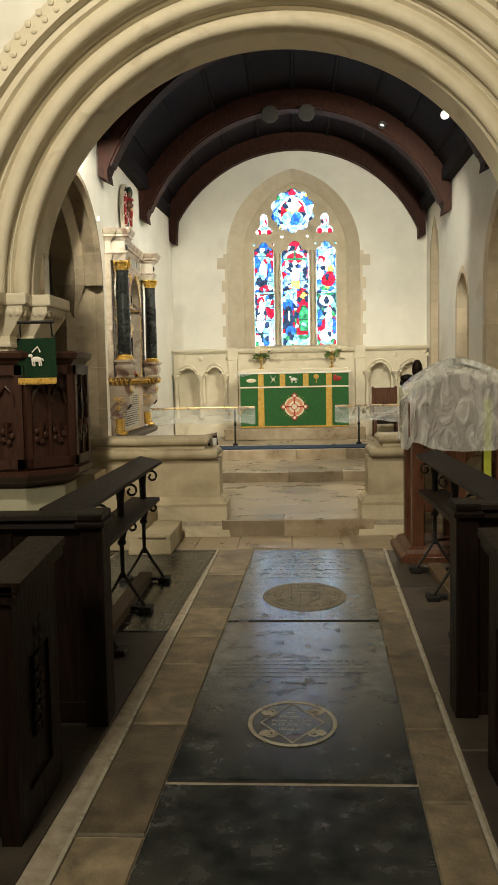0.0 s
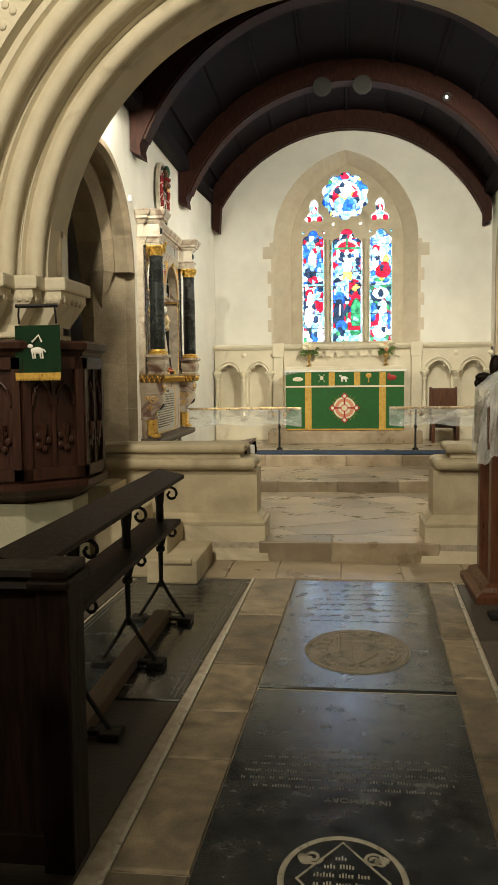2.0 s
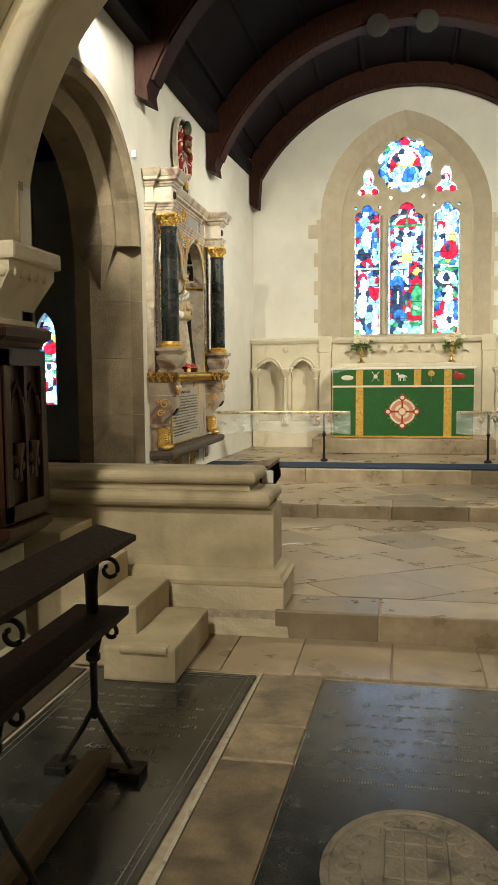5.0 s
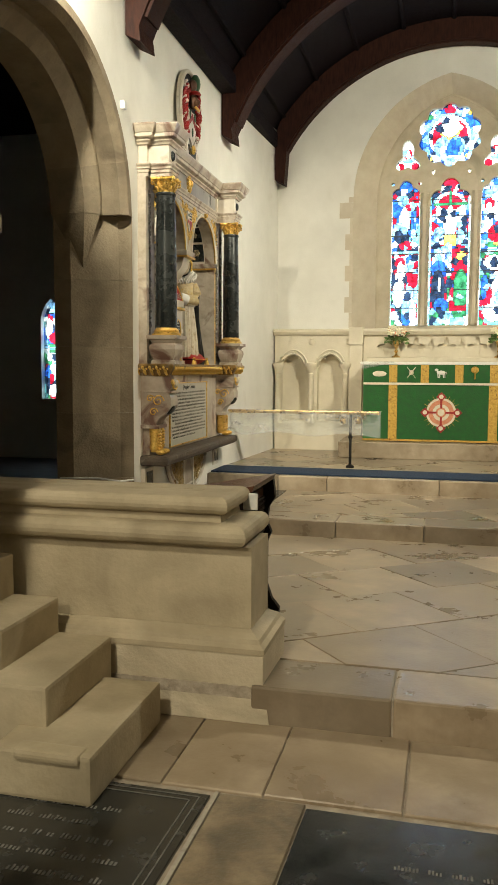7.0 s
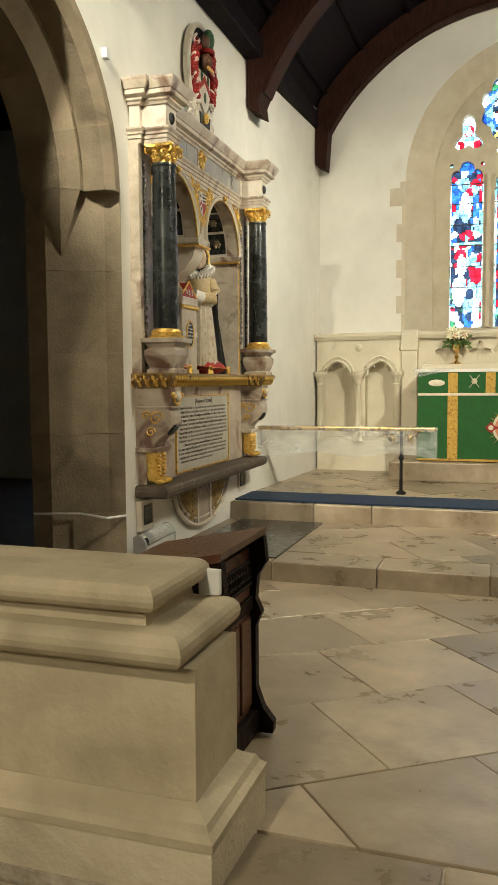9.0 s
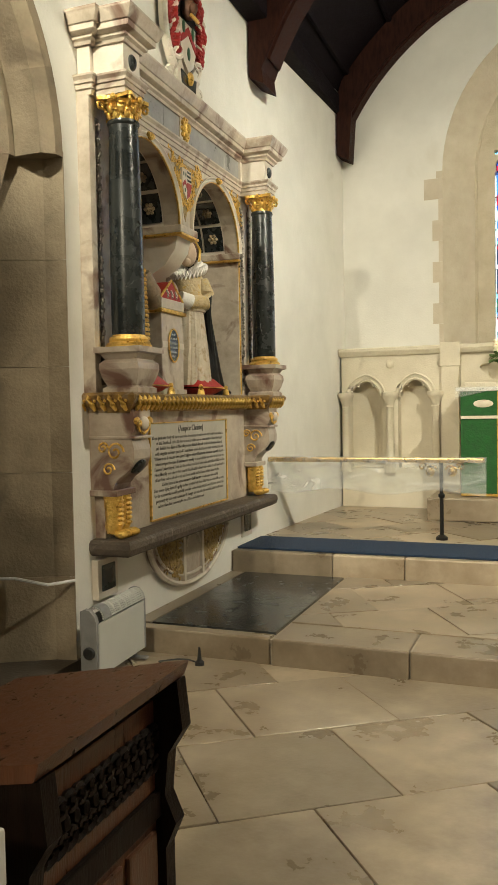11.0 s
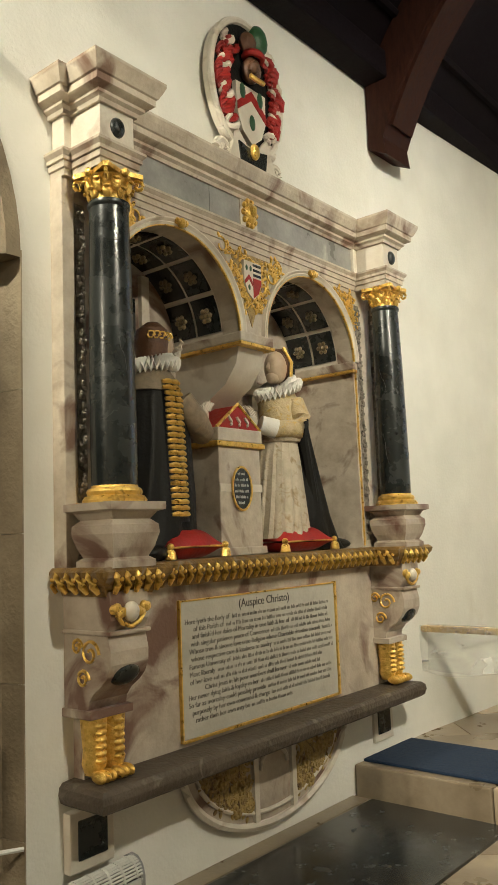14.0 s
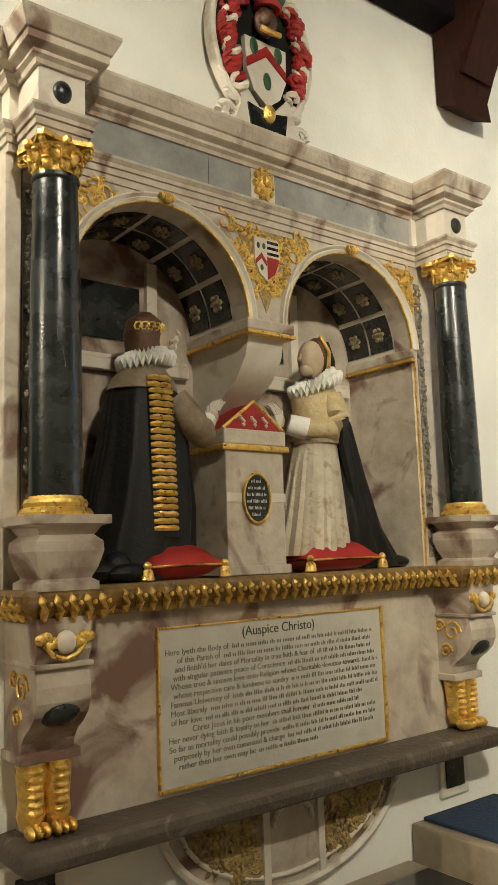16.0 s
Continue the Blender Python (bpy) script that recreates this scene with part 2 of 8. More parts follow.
def stained(name, colour):
    """Coloured window glass: daylight passes through, with streaks in the colour."""
    m = bpy.data.materials.new(name)
    nt, p = nodes_of(m)
    N, L = nt.nodes.new, nt.links.new
    tr, mix, n, ramp = N("ShaderNodeBsdfTransparent"), N("ShaderNodeMixShader"), N("ShaderNodeTexNoise"), N("ShaderNodeValToRGB")
    tc = N("ShaderNodeTexCoord")
    L(tc.outputs["Object"], n.inputs["Vector"])
    n.inputs["Scale"].default_value, n.inputs["Detail"].default_value = 14, 5
    ramp.color_ramp.elements[0].position, ramp.color_ramp.elements[1].position = 0.35, 0.65
    ramp.color_ramp.elements[0].color = (*[c * 0.3 for c in colour], 1)
    ramp.color_ramp.elements[1].color = (*colour, 1)
    L(n.outputs["Fac"], ramp.inputs[0])
    L(ramp.outputs[0], tr.inputs[0])
    p.inputs["Base Color"].default_value = (*[c * 0.3 for c in colour], 1)
    p.inputs["Roughness"].default_value = 0.15
    mix.inputs[0].default_value = 0.12
    L(tr.outputs[0], mix.inputs[1])
    L(p.outputs[0], mix.inputs[2])
    L(mix.outputs[0], nt.nodes["Material Output"].inputs["Surface"])
    return m


GLASS = [stained("glass_" + n, c) for n, c in (
    ("white", (0.55, 0.62, 0.64)), ("blue", (0.015, 0.07, 0.36)), ("pale_blue", (0.14, 0.30, 0.50)), ("red", (0.27, 0.006, 0.016)),
    ("green", (0.02, 0.11, 0.045)), ("gold", (0.50, 0.38, 0.05)), ("dark", (0.010, 0.018, 0.036)), ("teal", (0.11, 0.32, 0.34)))]
G_WHITE, G_BLUE, G_PALE, G_RED, G_GREEN, G_GOLD, G_DARK, G_TEAL = range(8)


def glow(name, colour, strength):
    m = bpy.data.materials.new(name)
    nt, p = nodes_of(m)
    p.inputs["Emission Color"].default_value, p.inputs["Emission Strength"].default_value = (*colour, 1), strength
    return m


SKYGLOW = glow("overcast_sky", (0.80, 0.92, 1.0), 10.0)
BULB = glow("lit_lamp_face", (1, 0.92, 0.78), 14)

# ---- building helpers ----
def part(name, bm, material, parent=None, label="", smooth=False, m=None):
    """Links a bmesh as one mesh object, under a thing or a part if one is given."""
    bmesh.ops.recalc_face_normals(bm, faces=bm.faces)
    me = bpy.data.meshes.new(name)
    bm.to_mesh(me)
    bm.free()
    for mt in (material if isinstance(material, (list, tuple)) else [material]):
        me.materials.append(mt)
    if smooth:
        me.polygons.foreach_set("use_smooth", [True] * len(me.polygons))
        me.set_sharp_from_angle(angle=radians(38))
    ob = new(name, me)
    if parent:
        ob.parent = parent
    if m:
        ob.matrix_basis = m
    if label:
        ob["label"] = label
    return ob


def thing(name, label, category, m=None, group="", kind=""):
    ob = new(name)
    ob.empty_display_size = 0.1
    if m:
        ob.matrix_basis = m
    return tagged(ob, label, category, group, kind)


def B():
    return bmesh.new()


def box(bm, x0, x1, y0, y1, z0, z1, bevel=0.0, mat=0):
    vs = [bm.verts.new(p) for p in ((x0, y0, z0), (x1, y0, z0), (x1, y1, z0), (x0, y1, z0), (x0, y0, z1), (x1, y0, z1), (x1, y1, z1), (x0, y1, z1))]
    fs = [bm.faces.new([vs[i] for i in q]) for q in ((3, 2, 1, 0), (4, 5, 6, 7), (0, 1, 5, 4), (1, 2, 6, 5), (2, 3, 7, 6), (3, 0, 4, 7))]
    for f in fs:
        f.material_index = mat
    if bevel:
        es = list({e for f in fs for e in f.edges})
        bmesh.ops.bevel(bm, geom=es, offset=bevel, segments=2, affect="EDGES", profile=0.6)
    return bm


def boxes(*specs, bevel=0.0):
    bm = B()
    for s in specs:
        box(bm, *s, bevel=bevel)
    return bm


def lathe(bm, profile, cx=0, cy=0, seg=20, mat=0, a0=0.0, a1=360.0):
    """Turns (radius, height) pairs round an upright axis."""
    full = a1 - a0 >= 360
    n = seg if full else seg + 1
    rings = []
    for r, z in profile:
        ring = []
        for i in range(n):
            a = radians(a0 + (a1 - a0) * i / seg)
            ring.append(bm.verts.new((cx + max(r, 1e-4) * math.cos(a), cy + max(r, 1e-4) * math.sin(a), z)))
        rings.append(ring)
    for k in range(len(rings) - 1):
        for i in range(n if full else n - 1):
            j = (i + 1) % n
            f = bm.faces.new((rings[k][i], rings[k][j], rings[k + 1][j], rings[k + 1][i]))
            f.material_index = mat
    for ring in (rings[0], rings[-1]):
        f = bm.faces.new(ring)
        f.material_index = mat
    return bm


def blob(bm, c, r, seg=12, mat=0, m=None):
    """An ellipsoid with centre c and radii r."""
    res = bmesh.ops.create_uvsphere(bm, u_segments=seg, v_segments=max(6, seg * 2 // 3), radius=1)
    tr = Matrix.Translation(c) @ (m or Matrix()) @ Matrix.Diagonal((*r, 1))
    bmesh.ops.transform(bm, matrix=tr, verts=res["verts"])
    for f in {f for v in res["verts"] for f in v.link_faces}:
        f.material_index = mat
    return bm


def tube(bm, pts, r, seg=8, mat=0, closed=False, flat=1.0):
    """A round bar along points; r is one radius or one for each point."""
    pts = [Vector(p) for p in pts]
    n = len(pts)
    rings = []
    for i, p in enumerate(pts):
        d = (pts[(i + 1) % n] - pts[i - 1]) if closed or 0 < i < n - 1 else (pts[1] - pts[0] if i == 0 else pts[-1] - pts[-2])
        d.normalize()
        up = Vector((0, 0, 1)) if abs(d.z) < 0.9 else Vector((1, 0, 0))
        s = d.cross(up).normalized()
        u = s.cross(d)
        rr = r[i] if isinstance(r, (list, tuple)) else r
        rings.append([bm.verts.new(p + rr * (math.cos(2 * math.pi * k / seg) * s + flat * math.sin(2 * math.pi * k / seg) * u)) for k in range(seg)])
    for i in range(n if closed else n - 1):
        a, b = rings[i], rings[(i + 1) % n]
        for k in range(seg):
            f = bm.faces.new((a[k], a[(k + 1) % seg], b[(k + 1) % seg], b[k]))
            f.material_index = mat
    if not closed:
        for ring in (rings[0], rings[-1]):
            bm.faces.new(ring).material_index = mat
    return bm


def plate(bm, outer, holes, w0, w1, fn, mat=0):
    """A slab with holes: outlines in (u, v), faces at w0 and w1, placed by fn(u, v, w)."""
    from mathutils.geometry import tessellate_polygon
    loops = [outer] + list(holes)
    flat = [p for l in loops for p in l]
    tris = tessellate_polygon([[Vector((u, v, 0)) for u, v in l] for l in loops])
    va = [bm.verts.new(fn(u, v, w0)) for u, v in flat]
    vb = [bm.verts.new(fn(u, v, w1)) for u, v in flat]
    for t in tris:
        for vs, q in ((va, t), (vb, t[::-1])):
            try:
                bm.faces.new([vs[i] for i in q]).material_index = mat
            except ValueError:
                pass
    k = 0
    for l in loops:
        n = len(l)
        for i in range(n):
            j = (i + 1) % n
            bm.faces.new((va[k + i], va[k + j], vb[k + j], vb[k + i])).material_index = mat
        k += n
    return bm


def XZ(u, v, w):
    return (u, w, v)


def YZ(u, v, w):
    return (w, u, v)


def XY(u, v, w):
    return (u, v, w)


def mould(bm, path, profile, fn=None, closed=False, mat=0):
    """A moulding: profile of (out, height) swept along plan points, mitred; out lies to the right of the way."""
    n = len(path)
    P = [Vector(p) for p in path]
    offs = []
    for i in range(n):
        d0 = (P[i] - P[i - 1]).normalized() if closed or i > 0 else None
        d1 = (P[(i + 1) % n] - P[i]).normalized() if closed or i < n - 1 else None
        d0, d1 = d0 or d1, d1 or d0
        n0, n1 = Vector((d0.y, -d0.x)), Vector((d1.y, -d1.x))
        m = (n0 + n1) / max(0.15, 1 + n0.dot(n1))
        offs.append(m)
    rings = []
    for p, o in zip(P, offs):
        ring = []
        for a, z in profile:
            q = p + o * a
            ring.append(bm.verts.new(fn(q.x, q.y, z) if fn else (q.x, q.y, z)))
        rings.append(ring)
    k = len(profile)
    for i in range(n if closed else n - 1):
        a, b = rings[i], rings[(i + 1) % n]
        for j in range(k):
            bm.faces.new((a[j], a[(j + 1) % k], b[(j + 1) % k], b[j])).material_index = mat
    if not closed:
        for ring in (rings[0], rings[-1]):
            bm.faces.new(ring).material_index = mat
    return bm


def archsweep(bm, cx, cz, profile, a0=0, a1=180, n=48, fn=XZ, mat=0):
    """A closed profile of (radius, depth) swept round a centre in an upright plane."""
    rings = []
    for i in range(n + 1):
        a = radians(a0 + (a1 - a0) * i / n)
        rings.append([bm.verts.new(fn(cx + r * math.cos(a), cz + r * math.sin(a), w)) for r, w in profile])
    k = len(profile)
    for a, b in zip(rings, rings[1:]):
        for j in range(k):
            bm.faces.new((a[j], a[(j + 1) % k], b[(j + 1) % k], b[j])).material_index = mat
    for ring in (rings[0], rings[-1]):
        bm.faces.new(ring).material_index = mat
    return bm


def pointed(xc, half, spring, rise, n=12):
    """The line of a pointed arch from its right spring over the apex to its left spring."""
    R = (half * half + rise * rise) / (2 * half)
    a1 = math.atan2(rise, R - half) if R > half else math.pi / 2 + math.atan2(half - R, rise)
    right = [(xc + half - R + R * math.cos(a1 * i / n), spring + R * math.sin(a1 * i / n)) for i in range(n + 1)]
    return right + [(2 * xc - x, z) for x, z in right[-2::-1]]


def pointed_opening(xc, half, z0, spring, rise, n=12):
    return [(xc + half, z0)] + pointed(xc, half, spring, rise, n) + [(xc - half, z0)]


def circle(cx, cz, r, n=32, a0=0.0):
    return [(cx + r * math.cos(a0 + 2 * math.pi * i / n), cz + r * math.sin(a0 + 2 * math.pi * i / n)) for i in range(n)]


def clip(poly, x0, x1, y0, y1):
    """Cuts a convex polygon to a rectangle."""
    for axis, lim, sign in ((0, x0, 1), (0, x1, -1), (1, y0, 1), (1, y1, -1)):
        out = []
        for i, p in enumerate(poly):
            q = poly[(i + 1) % len(poly)]
            a, b = sign * (p[axis] - lim), sign * (q[axis] - lim)
            if a >= 0:
                out.append(p)
            if a * b < 0:
                t = a / (a - b)
                out.append((p[0] + t * (q[0] - p[0]), p[1] + t * (q[1] - p[1])))
        poly = out
        if len(poly) < 3:
            return []
    return poly


def shrink(poly, d):
    """Moves each side of a convex polygon inwards by d."""
    c = (sum(p[0] for p in poly) / len(poly), sum(p[1] for p in poly) / len(poly))
    out = []
    for x, y in poly:
        l = math.hypot(x - c[0], y - c[1])
        k = max(0.2, 1 - 1.35 * d / max(l, 1e-6))
        out.append((c[0] + (x - c[0]) * k, c[1] + (y - c[1]) * k))
    return out


def structure(name, bm, material, label, category="", smooth=False):
    return tagged(part(name, bm, material, smooth=smooth), label, category or name.split("_")[0], kind="structure")

# ---- structure: floors ----
Z1, Z2, Z3 = 0.147, 0.155, 0.305
ZB = 0.02      # the chancel paving falls gently towards the second step
Y1, Y2, Y3 = 8.20, 11.66, 13.20
NX, SX, EY = -2.31, 2.45, 16.05
SKEW = 0.034

choir = structure("floor_choir", boxes((-4.6, 4.6, -4.0, 8.4, -0.3, -0.012)), JOINT, "worn dark stone floor of the choir aisle", "floor")
chancel_floor = structure("floor_chancel", boxes((-2.9, 2.6, Y1, Y2 + 0.1, -0.1, Z1 - 0.012)), JOINT, "raised pale stone floor inside the chancel", "floor")
step_floor = structure("floor_sanctuary", boxes((-2.9, 2.6, Y2, 13.5, -0.1, Z2 - 0.012)), JOINT, "pale stone floor above the second step", "floor")
altar_floor = structure("floor_altar", boxes((-2.9, 2.6, Y3, 16.3, -0.1, Z3 - 0.012)), JOINT, "pale stone floor before the altar", "floor")


def piece(name, poly, z0, z1, material, parent, inset=0.004, chamfer=0.004):
    """One flat stone with a worn, chamfered upper edge."""
    bm = B()
    p = shrink(poly, inset)
    q = shrink(p, chamfer)
    lo = [bm.verts.new((x, y, z0)) for x, y in p]
    mid = [bm.verts.new((x, y, z1 - chamfer)) for x, y in p]
    hi = [bm.verts.new((x, y, z1)) for x, y in q]
    n = len(p)
    for a, b in ((lo, mid), (mid, hi)):
        for i in range(n):
            j = (i + 1) % n
            bm.faces.new((a[i], a[j], b[j], b[i]))
    bm.faces.new(hi)
    return part(name, bm, material, parent)


def skewed(poly):
    return [(x + SKEW * (y - 3.33), y) for x, y in poly]


def rect(x0, x1, y0, y1):
    return [(x0, y0), (x1, y0), (x1, y1), (x0, y1)]


# black ledger slabs down the middle of the aisle
rng = random.Random(4)


def LEFT(y):
    return -0.66 + 0.016 * (y - 3.33)


LX0, LX1 = -0.449, 0.425
for y0, y1 in ((5.74, 7.64), (3.91, 5.72), (2.0, 3.89), (0.1, 1.98), (-1.8, 0.08), (-3.9, -1.82)):
    piece("ledger_slab", skewed(rect(LX0, LX1, y0, y1)), -0.02, 0.0, LEDGER, choir, 0.005, 0.005)
# paving on both sides of them and before the step
for side, xa, xb in ((-1, -0.655, LX0), (1, LX1, 0.585)):
    y = -3.5
    while y < 7.6:
        l = rng.choice((0.30, 0.42, 0.55, 0.68, 0.8))
        ye = min(y + l, 7.66)
        poly = skewed(rect(xa, xb, y, ye))
        if side < 0:
            poly = [(LEFT(y), y), poly[1], poly[2], (LEFT(ye), ye)]
        piece("border_stone", poly, -0.02, rng.uniform(-0.004, 0.001), BORDER, choir, 0.004, 0.006)
        y += l
piece("pale_strip", [(LEFT(-3.9) - 0.014, -3.9), (LEFT(-3.9), -3.9), (LEFT(7.66), 7.66), (LEFT(7.66) - 0.014, 7.66)], -0.02, 0.001, LIME, choir, 0.001, 0.002)
piece("pale_strip", skewed(rect(0.585, 0.598, -3.9, 7.66)), -0.02, 0.001, LIME, choir, 0.001, 0.002)
for xa, xb, ya, yb in ((-0.80, -0.45, 7.67, 8.2), (-0.45, 0.0, 7.67, 8.2), (0.0, 0.42, 7.67, 8.2), (0.42, 0.86, 7.67, 8.2), (0.86, 1.5, 7.67, 8.2), (-1.0, -0.8, 7.67, 8.2)):
    piece("paving_stone", rect(xa, xb, ya, yb), -0.02, rng.uniform(-0.002, 0.002), PAVER, choir)
# dark stones under the desks and stalls
side_slab = piece("side_ledger", skewed(rect(-1.56, -0.76, 5.55, 7.64)), -0.02, 0.0, LEDGER, choir)
for i in range(10):
    for k, (xa, xb) in enumerate(((-1.56, -0.76), (-2.5, -1.58), (0.61, 1.5), (1.52, 2.5))):
        ya, yb = -3.9 + i * 1.15, -3.9 + (i + 1) * 1.15
        if k == 0 and yb > 5.4:
            continue
        piece("dark_stone", skewed(rect(xa, xb, ya, min(yb, 7.64))), -0.02, rng.uniform(-0.003, 0.0), DARKFLOOR, choir)
piece("dark_stone", skewed(rect(-1.56, -0.76, 4.18, 5.54)), -0.02, -0.001, DARKFLOOR, choir)

# incised frame lines and lettering on the side ledger
bm = B()
for d in (0.03, 0.055):
    for a, b in (((-1.56 + d, 7.64 - d), (-0.76 - d, 7.64 - d)), ((-0.76 - d, 7.64 - d), (-0.76 - d, 5.55 + d)), ((-1.56 + d, 7.64 - d), (-1.56 + d, 5.55 + d))):
        w = 0.0022
        x0, x1 = min(a[0], b[0]) - w, max(a[0], b[0]) + w
        y0, y1 = min(a[1], b[1]) - w, max(a[1], b[1]) + w
        if x1 - x0 < y1 - y0:
            plate(bm, skewed(rect(x0, x1, y0, y1)), [], 0.0005, 0.002, XY)
        else:
            plate(bm, skewed(rect(x0, x1, y0, y1)), [], 0.0005, 0.002, XY)
part("incised_border", bm, LETTER, choir)


def words(name, text, size, m, material, parent=None):
    """Flat lettering from the built-in font, turned into a mesh."""
    cu = bpy.data.curves.new(name, "FONT")
    cu.body, cu.size, cu.align_x, cu.extrude = text, size, "CENTER", 0.0008
    tmp = bpy.data.objects.new(name, cu)
    scene.collection.objects.link(tmp)
    me = bpy.data.meshes.new_from_object(tmp.evaluated_get(bpy.context.evaluated_depsgraph_get()))
    bpy.data.objects.remove(tmp)
    bpy.data.curves.remove(cu)
    me.materials.clear()
    me.materials.append(material)
    ob = new(name, me)
    ob.parent = parent
    ob.matrix_basis = m
    return ob


def bars(bm, x0, x1, y, h, rnd, fn, gap=0.6, thick=0.0012, mat=0):
    """A line of writing that cannot be read: words of short upright bars."""
    x = x0
    while x < x1 - h:
        for k in range(rnd.randint(2, 7)):
            if x > x1 - h:
                break
            hh = h * (1.0 if rnd.random() < 0.65 else 1.45)
            plate(bm, [(x, y), (x + 0.42 * h, y), (x + 0.42 * h, y + hh), (x, y + hh)], [], 0.0006, thick, fn, mat)
            x += 0.72 * h
        x += gap * h


# writing on the ledgers reads from the altar side
words("cut_words", "In Memory", 0.062, pose(-0.99, 6.84, 0.0012, 0, 0, 178), LETTER, choir)
words("cut_words", "IN MEMORY", 0.040, pose(0.06, 4.81, 0.0012, 0, 0, 178), LETTER, choir)
bm = B()
for i in range(7):
    wd = (0.26, 0.30, 0.28, 0.30, 0.24, 0.16, 0.2)[i]
    bars(bm, -1.04 - wd, -1.04 + wd, 6.95 + 0.085 * i, 0.018, rng, XY, 1.0)
for i in range(6):
    wd = (0.32, 0.37, 0.36, 0.34, 0.3, 0.14)[i]
    bars(bm, 0.03 - wd, 0.03 + wd, 4.865 + 0.052 * i, 0.013, rng, XY, 1.0)
for i in range(7):
    wd = (0.3, 0.2, 0.34, 0.26, 0.3, 0.2, 0.14)[i]
    bars(bm, 0.13 - wd, 0.13 + wd, 6.72 + 0.11 * i, 0.014, rng, XY, 1.6)
part("cut_lettering", bm, LETTER, choir)

# carved roundels let into the ledgers
def roundel(cx, cy, rx, ry, armorial):
    holder = part("roundel", plate(B(), [(cx + rx * math.cos(a), cy + ry * math.sin(a)) for a in [2 * math.pi * i / 40 for i in range(40)]], [], -0.01, 0.002, XY), ROUND if armorial else LEDGER, choir)
    bm = B()
    def ell(k, w):
        tube(bm, [(cx + k * rx * math.cos(2 * math.pi * i / 48), cy + k * ry * math.sin(2 * math.pi * i / 48), 0.003) for i in range(48)], w, 6, closed=True, flat=0.5)
    if not armorial:
        ell(0.97, 0.009)
        dia = [(cx, cy - 0.86 * ry), (cx + 0.72 * rx, cy), (cx, cy + 0.86 * ry), (cx - 0.72 * rx, cy)]
        tube(bm, [(*p, 0.003) for p in dia], 0.005, 6, closed=True, flat=0.5)
        for sx in (-1, 1):
            for sy in (-1, 1):
                for k0, rad in ((0.62, 0.16), (0.78, 0.10), (0.62, 0.08)):
                    ax, ay = cx + sx * rx * k0 * (0.78 if rad > 0.09 else 1.05), cy + sy * ry * k0 * (0.78 if rad != 0.10 else 0.55)
                    tube(bm, [(ax + rad * rx * (1 - t / 30) * math.cos(sx * t * 0.42), ay + rad * ry * (1 - t / 30) * math.sin(sx * t * 0.42), 0.003) for t in range(24)], 0.0055, 5, flat=0.5)
        for i in range(6):
            wd = (0.12, 0.3, 0.46, 0.46, 0.3, 0.12)[i] * rx
            bars(bm, cx - wd, cx + wd, cy + ry * (-0.5 + 0.19 * i), 0.012, rng, XY, 0.8, 0.004)
        part("carving", bm, LIME, holder)
    else:
        ell(0.93, 0.008)
        shield = [(cx - 0.34 * rx, cy + 0.62 * ry), (cx - 0.34 * rx, cy - 0.2 * ry), (cx, cy - 0.62 * ry), (cx + 0.34 * rx, cy - 0.2 * ry), (cx + 0.34 * rx, cy + 0.62 * ry)]
        tube(bm, [(*p, 0.004) for p in shield], 0.008, 6, closed=True, flat=0.6)
        for k in (-0.12, 0.12):
            tube(bm, [(cx + k * rx, cy - 0.45 * ry, 0.003), (cx + k * rx, cy + 0.6 * ry, 0.003)], 0.006, 5, flat=0.6)
        for k in (-0.1, 0.2, 0.42):
            tube(bm, [(cx - 0.32 * rx, cy + k * ry, 0.003), (cx + 0.32 * rx, cy + k * ry, 0.003)], 0.006, 5, flat=0.6)
        for i in range(22):
            a = 2 * math.pi * i / 22
            ax, ay = cx + 0.68 * rx * math.cos(a), cy + 0.74 * ry * math.sin(a)
            tube(bm, [(ax + 0.13 * rx * (1 - t / 22) * math.cos(a * 3 + t * 0.45), ay + 0.13 * rx * (1 - t / 22) * math.sin(a * 3 + t * 0.45), 0.003) for t in range(16)], 0.009, 5, flat=0.6)
        part("carving", bm, ROUND, holder)


roundel(0.012, 4.375, 0.177, 0.21, False)
roundel(0.085, 6.25, 0.265, 0.33, True)

# paving of the chancel, laid diagonally
def diagonal(parent, x0, x1, y0, y1, z, size, ang, seed, material=PAVER):
    r = random.Random(seed)
    c, s = math.cos(radians(ang)), math.sin(radians(ang))
    for i in range(-14, 15):
        for k in range(-14, 15):
            u0, v0 = i * size + (0.5 * size if k % 2 else 0.0), k * size
            cor = [(u0, v0), (u0 + size, v0), (u0 + size, v0 + size), (u0, v0 + size)]
            poly = [((x0 + x1) / 2 + c * u - s * v, (y0 + y1) / 2 + s * u + c * v) for u, v in cor]
            poly = clip(poly, x0, x1, y0, y1)
            if len(poly) >= 3:
                ar = abs(sum(poly[a][0] * poly[a - 1][1] - poly[a - 1][0] * poly[a][1] for a in range(len(poly)))) / 2
                if ar > 0.004:
                    piece("paving_stone", poly, z - 0.03, z + r.uniform(-0.003, 0.002), material, parent, 0.003, 0.002)


def course(parent, name, x0, x1, y0, y1, z0, z1, lengths, seed, material=PAVER):
    """A row of long step stones with rounded front edges."""
    r = random.Random(seed)
    x = x0
    while x < x1 - 0.02:
        l = min(r.choice(lengths), x1 - x)
        if x1 - x - l < 0.25:
            l = x1 - x
        bm = box(B(), x + 0.003, x + l - 0.003, y0 + r.uniform(-0.004, 0.004), y1, z0, z1 + r.uniform(-0.002, 0.002), 0.010)
        part(name, bm, material, parent)
        x += l


